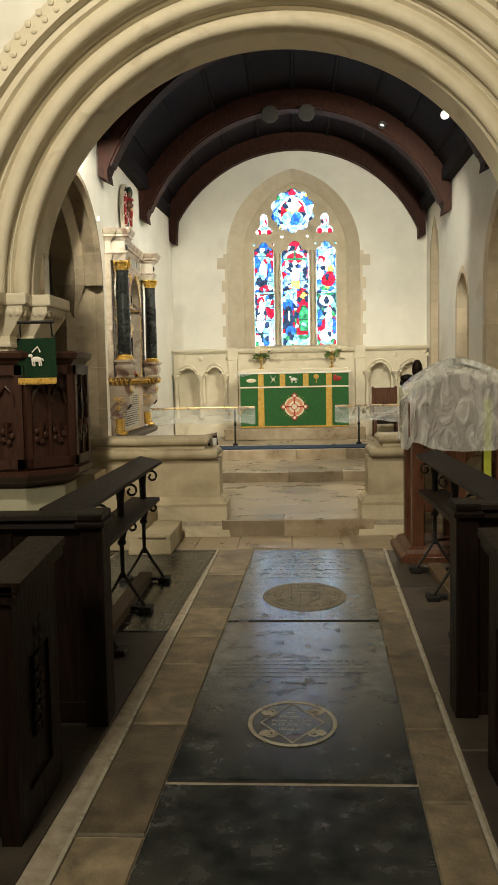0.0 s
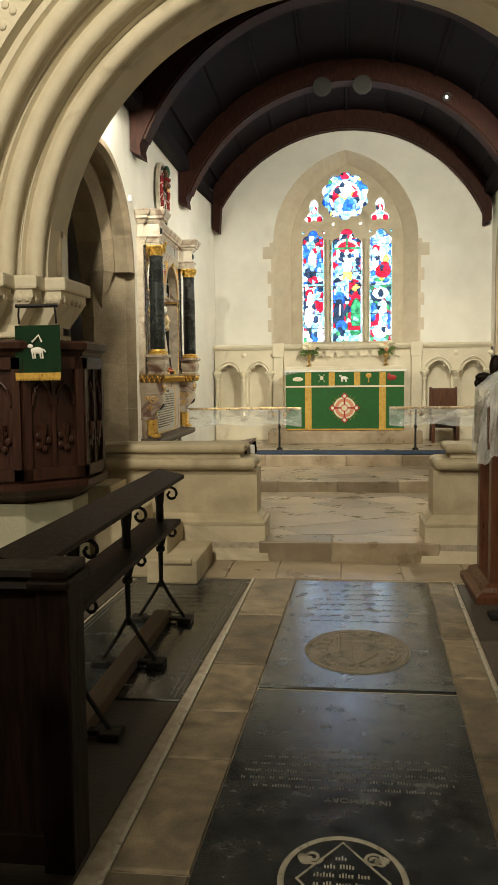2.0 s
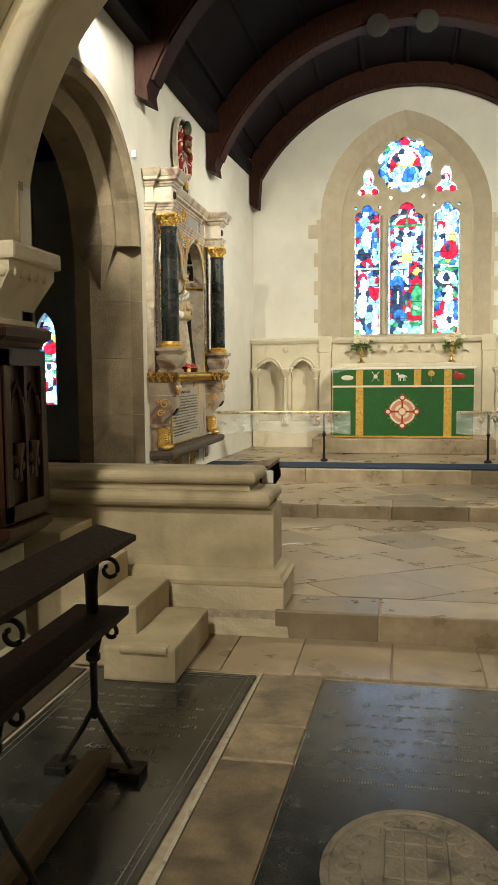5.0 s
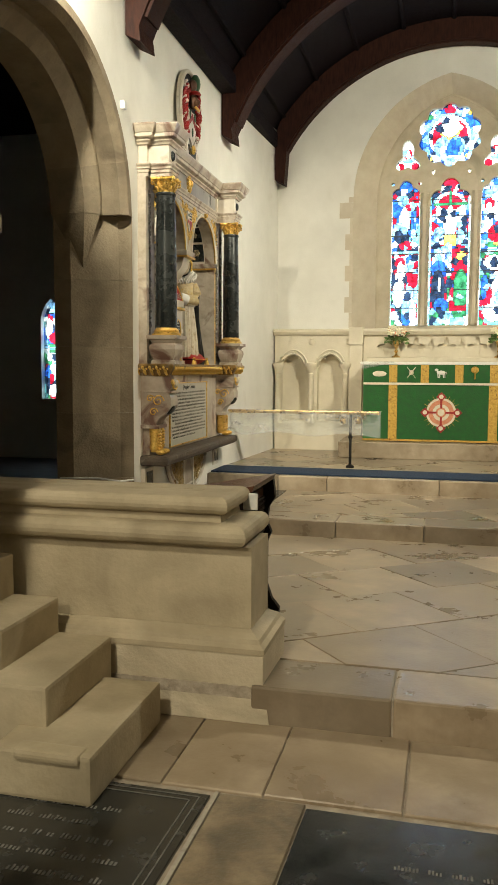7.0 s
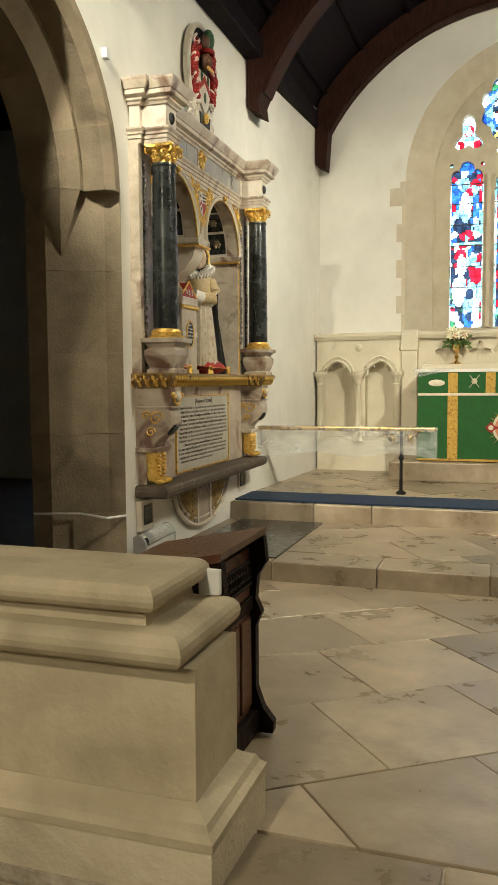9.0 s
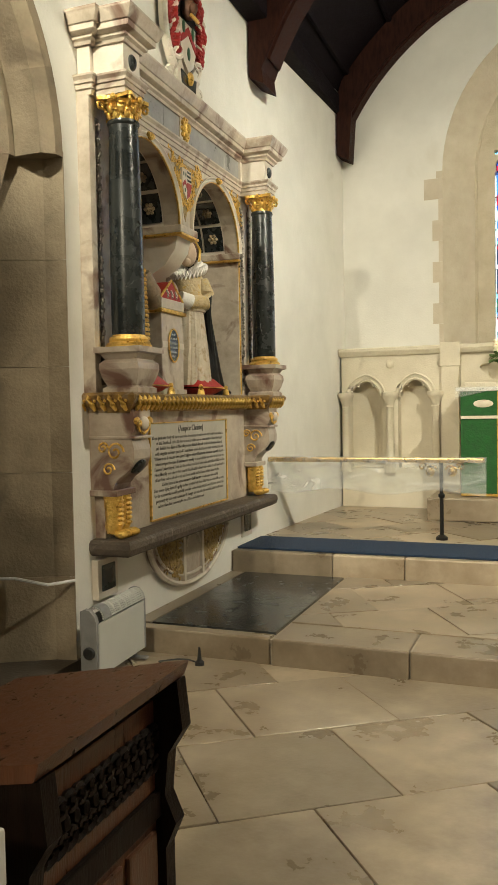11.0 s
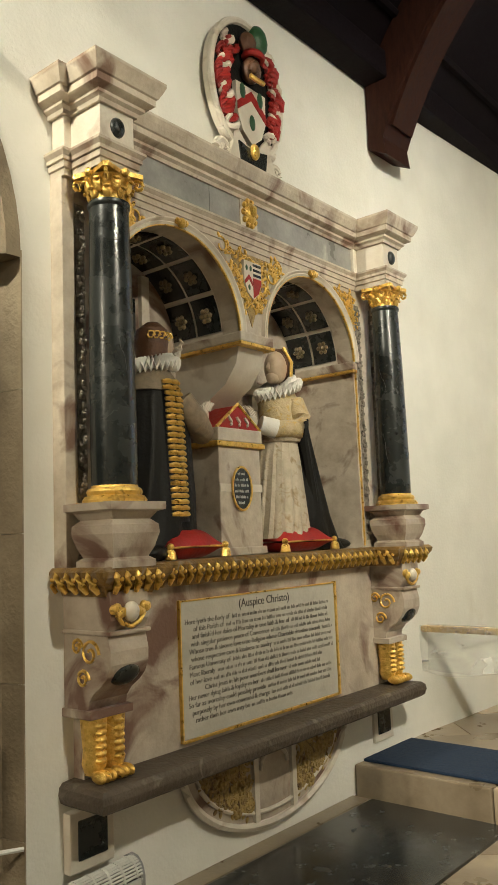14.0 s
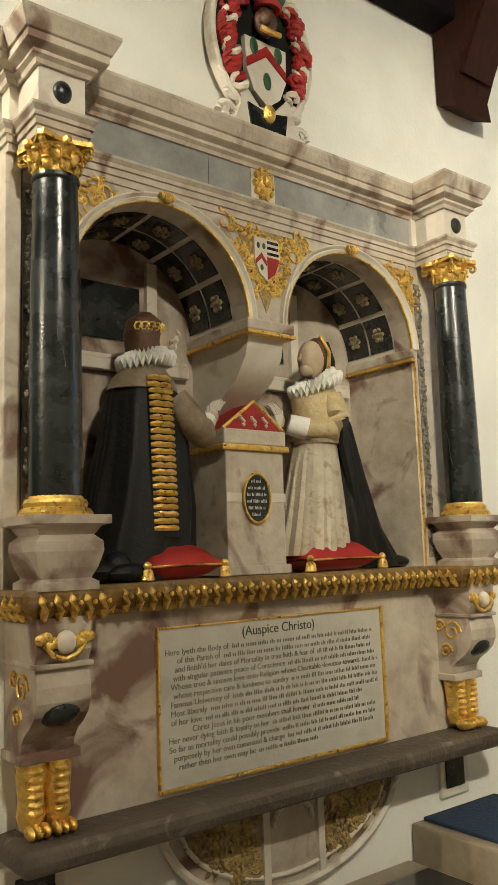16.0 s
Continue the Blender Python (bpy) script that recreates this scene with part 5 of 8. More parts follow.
# brackets with gilded paws
for u in COLS:
    br = part("bracket", plate(B(), [(-0.08, 1.335), (0.20, 1.335), (0.20, 1.235), (0.180, 1.20), (0.188, 1.17), (0.198, 1.13), (0.196, 1.085), (0.178, 1.045), (0.145, 1.012), (0.105, 0.985), (0.08, 0.955), (0.072, 0.925), (0.072, 0.90), (-0.08, 0.90)], [], u - 0.088, u + 0.088, SIDE), DARKMARB, monument, "curved alabaster bracket")
    part("bracket_band", boxes((-0.08, 0.10, u - 0.10, u + 0.10, 0.895, 0.925), bevel=0.004), DARKMARB, br)
    part("bracket_band", boxes((-0.08, 0.205, u - 0.096, u + 0.096, 1.185, 1.20), bevel=0.004), DARKMARB, br)
    bm = B()
    blob(bm, (0.172, u, 1.042), (0.02, 0.062, 0.046), 14, m=Matrix.Rotation(radians(40), 4, "Y"))
    part("black_oval", bm, TOUCH, br, smooth=True)
    bm = B()
    for s in (-1, 1):
        for k in range(4):
            blob(bm, (0.207, u + s * (0.035 + 0.014 * k), 1.262 + 0.008 * k - 0.012 * (k % 2)), (0.010, 0.022, 0.018), 8)
        tube(bm, [(0.207, u + s * 0.065, 1.255), (0.207, u + s * 0.04, 1.225), (0.207, u, 1.21)], 0.008, 6)
    part("gilded_wings", bm, GOLD, br, smooth=True)
    part("carved_head", blob(B(), (0.21, u, 1.262), (0.025, 0.032, 0.036), 12), ALABASTER, br, smooth=True)
    for s in (-1, 1):
        bm = B()
        for c_w, c_z, R in ((0.09, 1.12, 0.05), (0.05, 1.03, 0.035), (0.02, 1.14, 0.03)):
            tube(bm, [(c_w + R * (1 - t / 26) * math.cos(t * 0.42), u + s * 0.090, c_z + R * (1 - t / 26) * math.sin(t * 0.42)) for t in range(22)], 0.006, 5)
        part("side_scroll", bm, GOLD, br, smooth=True)
    paw = B()
    for s in (-1, 1):
        lathe(paw, [(0.034, 0.70), (0.045, 0.735), (0.040, 0.78), (0.046, 0.84), (0.050, 0.893)], 0.045, u + s * 0.042, 10)
        for k in (-1, 0, 1):
            blob(paw, (0.098, u + s * 0.042 + k * 0.024, 0.70), (0.040, 0.014, 0.022), 8)
        for k in range(6):
            blob(paw, (0.085, u + s * 0.042, 0.75 + 0.024 * k), (0.018, 0.026, 0.013), 6)
    part("gilded_paw", paw, GOLD, monument, "gilded lion paw", smooth=True)

# gadrooned shelf
SH = [(-0.10, -1.125), (0.195, -1.125), (0.195, -0.88), (0.05, -0.88), (0.05, 0.89), (0.20, 0.89), (0.20, 1.18), (-0.10, 1.18)]
part("shelf", mould(B(), SH, [(-0.07, 1.318), (-0.012, 1.318), (-0.005, 1.335), (0.022, 1.36), (0.040, 1.385), (0.045, 1.405), (0.03, 1.42), (-0.07, 1.42)]), surface("tarnished_gilding", (0.16, 0.09, 0.035), (0.42, 0.26, 0.08), 20, 0.45, 0.3, metal=0.5, stain=(0.34, 0.27, 0.20), stain_scale=12), monument, "cove carved with gilded gadroons")
part("shelf_core", boxes((-0.45, 0.03, -1.07, 1.14, 1.333, 1.412), (0.0, 0.17, -1.07, -0.91, 1.334, 1.414), (0.0, 0.17, 0.92, 1.15, 1.334, 1.414)), MARBLE, monument)
bm = tube(B(), [(0.012, -0.014, 0.040), (0.016, -0.006, 0.022), (0.006, 0.004, -0.008), (-0.014, 0.010, -0.036)], [0.006, 0.0135, 0.015, 0.009], 8)
blob(bm, (0.010, 0.022, 0.012), (0.009, 0.009, 0.009), 6)
gad = part("gadroon", bm, GOLD, monument, "gilded gadroon", smooth=True)
gad_mesh = gad.data
bpy.data.objects.remove(gad)
for (x0, y0), (x1, y1) in zip(SH, SH[1:]):
    d = Vector((x1 - x0, y1 - y0))
    L_ = d.length
    d.normalize()
    nrm = Vector((d.y, -d.x))
    n = max(2, round(L_ / 0.054))
    ang = math.atan2(d.y, d.x)
    for i in range(n):
        p = Vector((x0, y0)) + d * L_ * (i + 0.5) / n + nrm * 0.026
        g = new("gadroon", gad_mesh)
        g.parent = monument
        g.matrix_basis = Matrix.Translation((p.x, p.y, 1.366)) @ Matrix.Rotation(ang - math.pi / 2, 4, "Z")

# niche with its two coffered vaults
DULLROSE = surface("worn_gilt_rose", (0.16, 0.12, 0.07), (0.46, 0.36, 0.20), 40, 0.45, 0.3, metal=0.3, stain=(0.06, 0.05, 0.035), stain_scale=30)
face = [(-1.08, 1.418), (C1 - AR_, 1.418)] + half_arc(C1, AR_) + half_arc(C2, AR_) + [(C2 + AR_, 1.418), (1.15, 1.418), (1.15, 2.90), (-1.08, 2.90)]
part("arcade_front", plate(B(), face, [], -0.10, 0.0, YZ), MARBLE, monument, "veined alabaster front with two round arches")
# the darker alabaster puts the niche's shade into its back wall
part("niche_back", boxes((-0.50, -0.43, -0.95, 0.92, 1.40, 2.90), bevel=0.0), DARKMARB, monument)
for y0, y1 in ((C1 - AR_ - 0.05, C1 - AR_ - 0.001), (C2 + AR_ + 0.001, C2 + AR_ + 0.05)):
    part("niche_side", boxes((-0.44, -0.098, y0, y1, 1.40, 2.48)), MARBLE, monument)
part("back_pilaster", boxes((-0.432, -0.405, C1 + 0.16, C1 + 0.21, 1.42, 2.78)), ALABASTER, monument)
part("back_pilaster", boxes((-0.432, -0.405, C2 - 0.02, C2 + 0.03, 2.2, 2.78)), ALABASTER, monument)
for y0, y1 in ((C1 - 0.34, C1 + 0.13), (C2 - 0.3, C2 - 0.06)):
    part("back_panel", boxes((-0.432, -0.418, y0, y1, 2.42, 2.66), bevel=0.003), TOUCH, monument, "black marble panel")
for c in (C1, C2):
    part("back_rail", boxes((-0.432, -0.39, c - 0.36, c + 0.36, 2.28, 2.33), (-0.432, -0.40, c - 0.36, c + 0.36, 2.332, 2.35), bevel=0.004), ALABASTER, monument)
for c in (C1, C2):
    part("vault", archsweep(B(), c, SPR, [(AR_ + 0.001, -0.44), (AR_ + 0.001, -0.099), (AR_ + 0.03, -0.099), (AR_ + 0.03, -0.44)], 0, 180, 30, YZ), ALABASTER, monument)
    for i in range(6):
        a0, a1 = 4 + 29 * i, 4 + 29 * i + 25.5
        for w0, w1 in ((-0.425, -0.275), (-0.258, -0.108)):
            cof = part("coffer", archsweep(B(), c, SPR, [(AR_ - 0.004, w0), (AR_ - 0.004, w1), (AR_ + 0.004, w1), (AR_ + 0.004, w0)], a0, a1, 4, YZ), TOUCH, monument, "black coffer with a gilded rose")
            am = radians((a0 + a1) / 2)
            bm = B()
            pc = Vector(((w0 + w1) / 2, c + (AR_ - 0.010) * math.cos(am), SPR + (AR_ - 0.010) * math.sin(am)))
            t_ = Vector((0, -math.sin(am), math.cos(am)))
            blob(bm, pc, (0.014, 0.014, 0.014), 6)
            for k in range(6):
                b_ = 2 * math.pi * k / 6
                blob(bm, pc + 0.026 * (math.cos(b_) * Vector((1, 0, 0)) + math.sin(b_) * t_), (0.013, 0.013, 0.013), 6)
            part("gilded_rose", bm, DULLROSE, cof, smooth=True)
    part("archivolt", archsweep(B(), c, SPR, [(AR_ - 0.002, 0.001), (AR_ - 0.002, 0.012), (AR_ + 0.012, 0.020), (AR_ + 0.018, 0.012), (AR_ + 0.028, 0.024), (AR_ + 0.034, 0.024), (AR_ + 0.034, 0.001)], 0, 180, 36, YZ), ALABASTER, monument, smooth=True)
    part("archivolt_fillet", archsweep(B(), c, SPR, [(AR_ - 0.003, 0.002), (AR_ - 0.003, 0.013), (AR_ + 0.002, 0.015), (AR_ + 0.002, 0.002)], 0, 180, 36, YZ), GOLD, monument)
    bm = B()
    blob(bm, (0.03, c, SPR + AR_ + 0.016), (0.02, 0.022, 0.024), 8)
    blob(bm, (0.03, c - 0.025, SPR + AR_ + 0.020), (0.014, 0.014, 0.016), 6)
    blob(bm, (0.03, c + 0.025, SPR + AR_ + 0.020), (0.014, 0.014, 0.016), 6)
    part("keystone", bm, GOLD, monument, "gilded keystone", smooth=True)
# hanging corbel between the arches
U0, U1 = C1 + AR_ + 0.002, C2 - AR_ - 0.002
part("corbel", plate(B(), [(0.0, 2.44), (-0.43, 2.44), (-0.43, 1.98), (-0.37, 2.02), (-0.30, 2.10), (-0.20, 2.17), (-0.10, 2.23), (-0.03, 2.32), (-0.01, 2.40)], [], U0 + 0.005, U1 - 0.005, SIDE), ALABASTER, monument, "hanging alabaster corbel", smooth=True)
for uu in ((U0 - 0.025, U1 + 0.025, -0.43, 0.03), (C1 - AR_ - 0.01, C1 - AR_ + 0.025, -0.43, 0.015), (C2 + AR_ - 0.025, C2 + AR_ + 0.01, -0.43, 0.015)):
    part("impost", boxes((uu[2], uu[3], uu[0], uu[1], 2.415, 2.462), bevel=0.008), MARBLE, monument)
    part("impost_fillet", boxes((uu[2], uu[3] + 0.004, uu[0] - 0.004, uu[1] + 0.004, 2.398, 2.414), bevel=0.003), GOLD, monument)
# spandrels with gilded strapwork and a small painted shield
bm = B()
sp_ = lambda u, z: z > SPR + 0.06 and all(math.hypot(u - c, z - SPR) > AR_ + 0.045 for c in (C1, C2)) and z < 2.86 and abs(u) < 0.92
for cu, ru, n, seed, panel in ((-0.02, 0.22, 70, 5, [(-0.17, 2.86), (-0.02, 2.50), (0.13, 2.86)]), (-0.87, 0.1, 40, 6, [(-0.93, 2.86), (-0.93, 2.74), (-0.80, 2.86)]), (0.84, 0.1, 40, 8, [(0.90, 2.86), (0.77, 2.86), (0.90, 2.74)])):
    bm = B()
    scrollwork(bm, cu, 2.74, ru, 0.13, n, 0.008, 0.006, seed, sp_)
    part("spandrel_ground", plate(B(), panel, [], 0.001, 0.004, YZ), DULLGILT, monument)
    part("spandrel_carving", bm, GOLD, monument, "gilded scrollwork", smooth=True)
shield = [(-0.085, 2.82), (-0.085, 2.72), (-0.06, 2.665), (-0.02, 2.635), (0.02, 2.665), (0.045, 2.72), (0.045, 2.82)]
sh = part("shield", plate(B(), shield, [], 0.006, 0.02, YZ), ALABASTER, monument, "small painted shield")
part("shield_paint", plate(B(), [(-0.02, 2.64), (0.018, 2.668), (0.042, 2.722), (0.042, 2.74), (-0.02, 2.74)], [], 0.020, 0.022, YZ), RED, sh)
part("shield_paint", boxes((0.020, 0.022, -0.018, 0.042, 2.75, 2.762), (0.020, 0.022, -0.018, 0.042, 2.775, 2.787), (0.020, 0.022, -0.018, 0.042, 2.80, 2.812)), TOUCH, sh)
part("shield_paint", plate(B(), [(-0.082, 2.70), (-0.05, 2.73), (-0.024, 2.70), (-0.024, 2.72), (-0.05, 2.755), (-0.082, 2.72)], [], 0.020, 0.022, YZ), RED, sh)
bm = B()
for u, z in ((-0.066, 2.785), (-0.036, 2.785), (-0.05, 2.69)):
    blob(bm, (0.021, u, z), (0.002, 0.009, 0.014), 6)
part("shield_paint", bm, GREENPAINT, sh)
# pilaster strips beside the columns
for u, s in ((-1.0, -1), (1.0, 1)):
    rr = random.Random(9)
    for q in (-0.055, 0.10):
        strip = part("carved_strip", boxes((-0.002, 0.003, u + q - 0.022, u + q + 0.022, 1.46, 2.80)), SOOTY, monument, "upright strip of carved fruit")
        for k in range(26):
            z = 1.50 + 0.050 * k
            bm = B()
            for j in range(4):
                blob(bm, (0.006, u + q + rr.uniform(-0.015, 0.015), z + rr.uniform(-0.02, 0.02)), (0.012, rr.uniform(0.007, 0.012), rr.uniform(0.008, 0.014)), 5)
            part("fruit", bm, SOOTY, strip, smooth=True)
    part("gilt_edge", boxes((-0.002, 0.008, u - s * 0.105 - 0.004, u - s * 0.105 + 0.004, 1.43, 2.42)), GOLD, monument)

# columns
for u in COLS:
    cw = DEPTH[u]
    sq = lambda h: [(cw + h, u - h), (cw + h, u + h), (cw - h, u + h), (cw - h, u - h)]
    part("pedestal", mould(B(), sq(0.09), [(-0.088, 1.416), (0.010, 1.416), (0.010, 1.44), (-0.008, 1.452), (0.008, 1.485), (0.022, 1.535), (0.020, 1.565), (-0.002, 1.585), (0.006, 1.595), (0.016, 1.61), (0.040, 1.618), (0.040, 1.645), (-0.088, 1.645)], closed=True), DARKMARB, monument, "swelling alabaster pedestal")
    part("column_base", lathe(B(), [(0.115, 1.642), (0.118, 1.655), (0.108, 1.668), (0.098, 1.672), (0.102, 1.685), (0.096, 1.696), (0.086, 1.70), (0.084, 1.708)], cw, u, 28), GOLD, monument, "gilded column base", smooth=True)
    part("shaft", lathe(B(), [(0.084, 1.706), (0.085, 1.85), (0.084, 2.1), (0.081, 2.4), (0.074, 2.745), (0.079, 2.75), (0.081, 2.758), (0.079, 2.768), (0.072, 2.772)], cw, u, 32), TOUCH, monument, "polished black marble shaft", smooth=True)
    rv = random.Random(int(100 * (u + 2)))
    for k in range(7):
        z, a, pts = rv.uniform(1.78, 2.7), rv.uniform(-2.2, 1.2), []
        da, dz = rv.choice(((0.10, 0.004), (0.02, 0.05), (0.05, -0.02)))
        for q in range(9):
            rad = 0.0853 - 0.011 * max(0.0, z - 2.1) / 0.65
            pts.append((cw + rad * math.cos(a), u + rad * math.sin(a), min(2.74, max(1.72, z))))
            a, z = a + da + rv.uniform(-0.05, 0.05), z + dz + rv.uniform(-0.012, 0.012)
        part("pale_vein", tube(B(), pts, 0.0008, 4), VEIN, monument, "thin pale vein in the black marble")
    cap = lathe(B(), [(0.066, 2.770), (0.066, 2.80), (0.072, 2.83), (0.090, 2.855), (0.094, 2.860)], cw, u, 20)
    for ring_, (n, rad, z, h) in enumerate(((8, 0.073, 2.792, 0.022), (8, 0.083, 2.818, 0.026))):
        for k in range(n):
            a = 2 * math.pi * (k + 0.5 * ring_) / n
            m = Matrix.Rotation(a, 4, "Z") @ Matrix.Rotation(radians(18), 4, "Y")
            blob(cap, (cw + rad * math.cos(a), u + rad * math.sin(a), z), (0.009, 0.017, h), 7, m=m)
            blob(cap, (cw + (rad + 0.013) * math.cos(a), u + (rad + 0.013) * math.sin(a), z + h * 0.85), (0.011, 0.015, 0.007), 6, m=m)
            for q in (-1, 1):
                blob(cap, (cw + rad * math.cos(a + q * 0.16), u + rad * math.sin(a + q * 0.16), z + 0.004), (0.006, 0.007, h * 0.8), 5, m=m)
    for k in range(4):
        a = math.pi / 4 + math.pi / 2 * k
        ca, sa = math.cos(a), math.sin(a)
        tube(cap, [(cw + (0.112 + 0.024 * (1 - t / 18) * math.cos(2.6 - t * 0.5)) * ca, u + (0.112 + 0.024 * (1 - t / 18) * math.cos(2.6 - t * 0.5)) * sa, 2.842 + 0.024 * (1 - t / 18) * math.sin(2.6 - t * 0.5)) for t in range(16)], 0.0075, 6)
        blob(cap, (cw + 0.095 * math.cos(a + math.pi / 4), u + 0.095 * math.sin(a + math.pi / 4), 2.868), (0.018, 0.018, 0.018), 6)
    part("capital", cap, GOLD, monument, "gilded leafy capital", smooth=True)
    ab = []
    for k in range(4):
        a = math.pi / 4 - math.pi / 2 * k
        ab += [(cw + 0.132 * math.cos(a + 0.08), u + 0.132 * math.sin(a + 0.08)), (cw + 0.132 * math.cos(a - 0.08), u + 0.132 * math.sin(a - 0.08)), (cw + 0.078 * math.cos(a - math.pi / 4), u + 0.078 * math.sin(a - math.pi / 4))]
    part("abacus", plate(B(), ab[::-1], [], 2.866, 2.884, XY), GOLD, monument)

# entablature, breaking forward over the columns and, less far, over the pilasters behind them
FL, FR = DEPTH[COLS[0]] + 0.062, DEPTH[COLS[1]] + 0.065
EN = [(-0.10, COLS[0] - 0.125), (0.030, COLS[0] - 0.125), (0.030, COLS[0] - 0.09), (FL, COLS[0] - 0.09), (FL, COLS[0] + 0.09), (0.008, COLS[0] + 0.09),
      (0.008, COLS[1] - 0.09), (FR, COLS[1] - 0.09), (FR, COLS[1] + 0.09), (0.030, COLS[1] + 0.09), (0.030, COLS[1] + 0.115), (-0.10, COLS[1] + 0.115)]
part("architrave", mould(B(), EN, [(-0.035, 2.885), (0.0, 2.885), (0.0, 2.912), (0.008, 2.914), (0.008, 2.938), (0.016, 2.94), (0.016, 2.955), (0.028, 2.97), (0.028, 2.98), (-0.035, 2.98)]), MARBLE, monument)
part("entablature_core", boxes((-0.10, -0.02, -1.12, 1.12, 2.89, 3.268), (0.0, FL - 0.01, COLS[0] - 0.075, COLS[0] + 0.075, 2.89, 3.258), (0.0, FR - 0.01, COLS[1] - 0.075, COLS[1] + 0.075, 2.89, 3.258)), MARBLE, monument)
part("frieze", boxes((-0.05, 0.004, -0.932, -0.30, 2.982, 3.126)), GREYMARB, monument, "grey marble frieze")
part("frieze", boxes((-0.05, 0.004, -0.297, 0.942, 2.982, 3.126)), GREYMARB, monument, "grey marble frieze")
for u, f in zip(COLS, (FL, FR)):
    part("frieze_block", boxes((0.0, f - 0.007, u - 0.084, u + 0.084, 2.982, 3.128), (-0.05, 0.022, u - 0.118, u + 0.108, 2.982, 3.1275), bevel=0.003), ALABASTER, monument)
    part("black_cabochon", blob(B(), (f - 0.006, u, 3.056), (0.022, 0.034, 0.040), 14), TOUCH, monument, smooth=True)
part("cornice", mould(B(), EN, [(-0.035, 3.126), (0.006, 3.126), (0.012, 3.140), (0.026, 3.150), (0.026, 3.162), (0.050, 3.172), (0.056, 3.176), (0.056, 3.202), (0.064, 3.206), (0.080, 3.236), (0.088, 3.256), (0.088, 3.268), (-0.035, 3.272)]), MARBLE, monument, "moulded alabaster cornice")
# pilasters behind the columns
for u, d in zip(COLS, (-0.125, 0.115)):
    a, b = sorted((u + d, u + 0.55 * d))
    part("wall_pilaster", boxes((-0.10, 0.012, a, b, 1.418, 2.886), bevel=0.004), MARBLE, monument)
bm = B()
blob(bm, (0.020, -0.02, 3.065), (0.022, 0.042, 0.058), 10)
for k in range(10):
    a = 2 * math.pi * k / 10
    blob(bm, (0.016, -0.02 + 0.046 * math.cos(a), 3.065 + 0.062 * math.sin(a)), (0.014, 0.016, 0.016), 6)
blob(bm, (0.038, -0.02, 3.07), (0.018, 0.022, 0.03), 8)
part("gilded_mask", bm, GOLD, monument, "gilded carved mask", smooth=True)
part("mask_panel", boxes((-0.01, 0.010, -0.085, 0.045, 2.99, 3.135), bevel=0.003), ALABASTER, monument)

# painted achievement on the cornice
ach = part("achievement", plate(B(), [(-0.02 + 0.275 * math.cos(a), 3.70 + 0.335 * math.sin(a)) for a in [2 * math.pi * i / 40 for i in range(40)]], [], -0.075, -0.045, YZ), ALABASTER, monument, "oval painted coat of arms")
part("dark_ground", plate(B(), [(-0.02 + 0.245 * math.cos(a), 3.70 + 0.305 * math.sin(a)) for a in [2 * math.pi * i / 40 for i in range(40)]], [], -0.045, -0.040, YZ), BLACKROBE, ach)
part("rim", tube(B(), [(-0.04, -0.02 + 0.26 * math.cos(a), 3.70 + 0.32 * math.sin(a)) for a in [2 * math.pi * i / 48 for i in range(48)]], 0.018, 8, closed=True), ALABASTER, ach, smooth=True)
SHL = [(-0.13, 3.70), (-0.125, 3.56), (-0.09, 3.48), (-0.02, 3.43), (0.05, 3.48), (0.085, 3.56), (0.09, 3.70)]
part("shield", plate(B(), SHL, [], -0.04, -0.015, YZ), ALABASTER, ach)
part("chevron", plate(B(), [(-0.125, 3.565), (-0.02, 3.64), (0.085, 3.565), (0.085, 3.605), (-0.02, 3.685), (-0.125, 3.605)], [], -0.015, -0.011, YZ), RED, ach)
bm = B()
for u, z in ((-0.085, 3.665), (0.045, 3.665), (-0.02, 3.535)):
    blob(bm, (-0.012, u, z), (0.006, 0.022, 0.038), 8)
part("green_leaf", bm, GREENPAINT, ach, smooth=True)
rr = random.Random(12)
for s in (-1, 1):
    for k in range(16):
        z = 3.50 + 0.026 * k
        u = -0.02 + s * (0.12 + 0.07 * math.sin(2.4 * k / 15 + 0.4)) + rr.uniform(-0.02, 0.02)
        R = rr.uniform(0.026, 0.045)
        tgt = tube(B(), [(-0.02 + 0.012 * math.sin(t), u + R * (1 - t / 18) * math.cos(s * t * 0.5), z + R * (1 - t / 18) * math.sin(s * t * 0.5)) for t in range(13)], [0.017 - 0.0008 * t for t in range(13)], 6)
        part("mantling", tgt, RED if k % 5 else ALABASTER, ach, "curling red mantling" if k % 5 else "pale curl of mantling", smooth=True)
bm = B()
blob(bm, (0.0, -0.03, 3.775), (0.05, 0.055, 0.06), 10)
blob(bm, (0.04, -0.055, 3.765), (0.03, 0.03, 0.03), 8)
part("helmet", bm, HAIR, ach, smooth=True)
part("helmet_trim", tube(B(), [(0.035, -0.08, 3.72), (0.045, -0.03, 3.71), (0.035, 0.02, 3.72)], 0.012, 6), GOLD, ach, smooth=True)
part("wreath", tube(B(), [(0.01 + 0.04 * math.cos(a), -0.02 + 0.05 * math.sin(a), 3.84) for a in [2 * math.pi * i / 16 for i in range(16)]], 0.016, 6, closed=True), RED, ach, smooth=True)
bm = B()
blob(bm, (0.0, 0.03, 3.94), (0.045, 0.06, 0.075), 10)
part("green_crest", bm, GREENPAINT, ach, smooth=True)
bm = B()
blob(bm, (0.0, -0.05, 3.90), (0.04, 0.05, 0.05), 8)
part("crest_animal", bm, HAIR, ach, smooth=True)
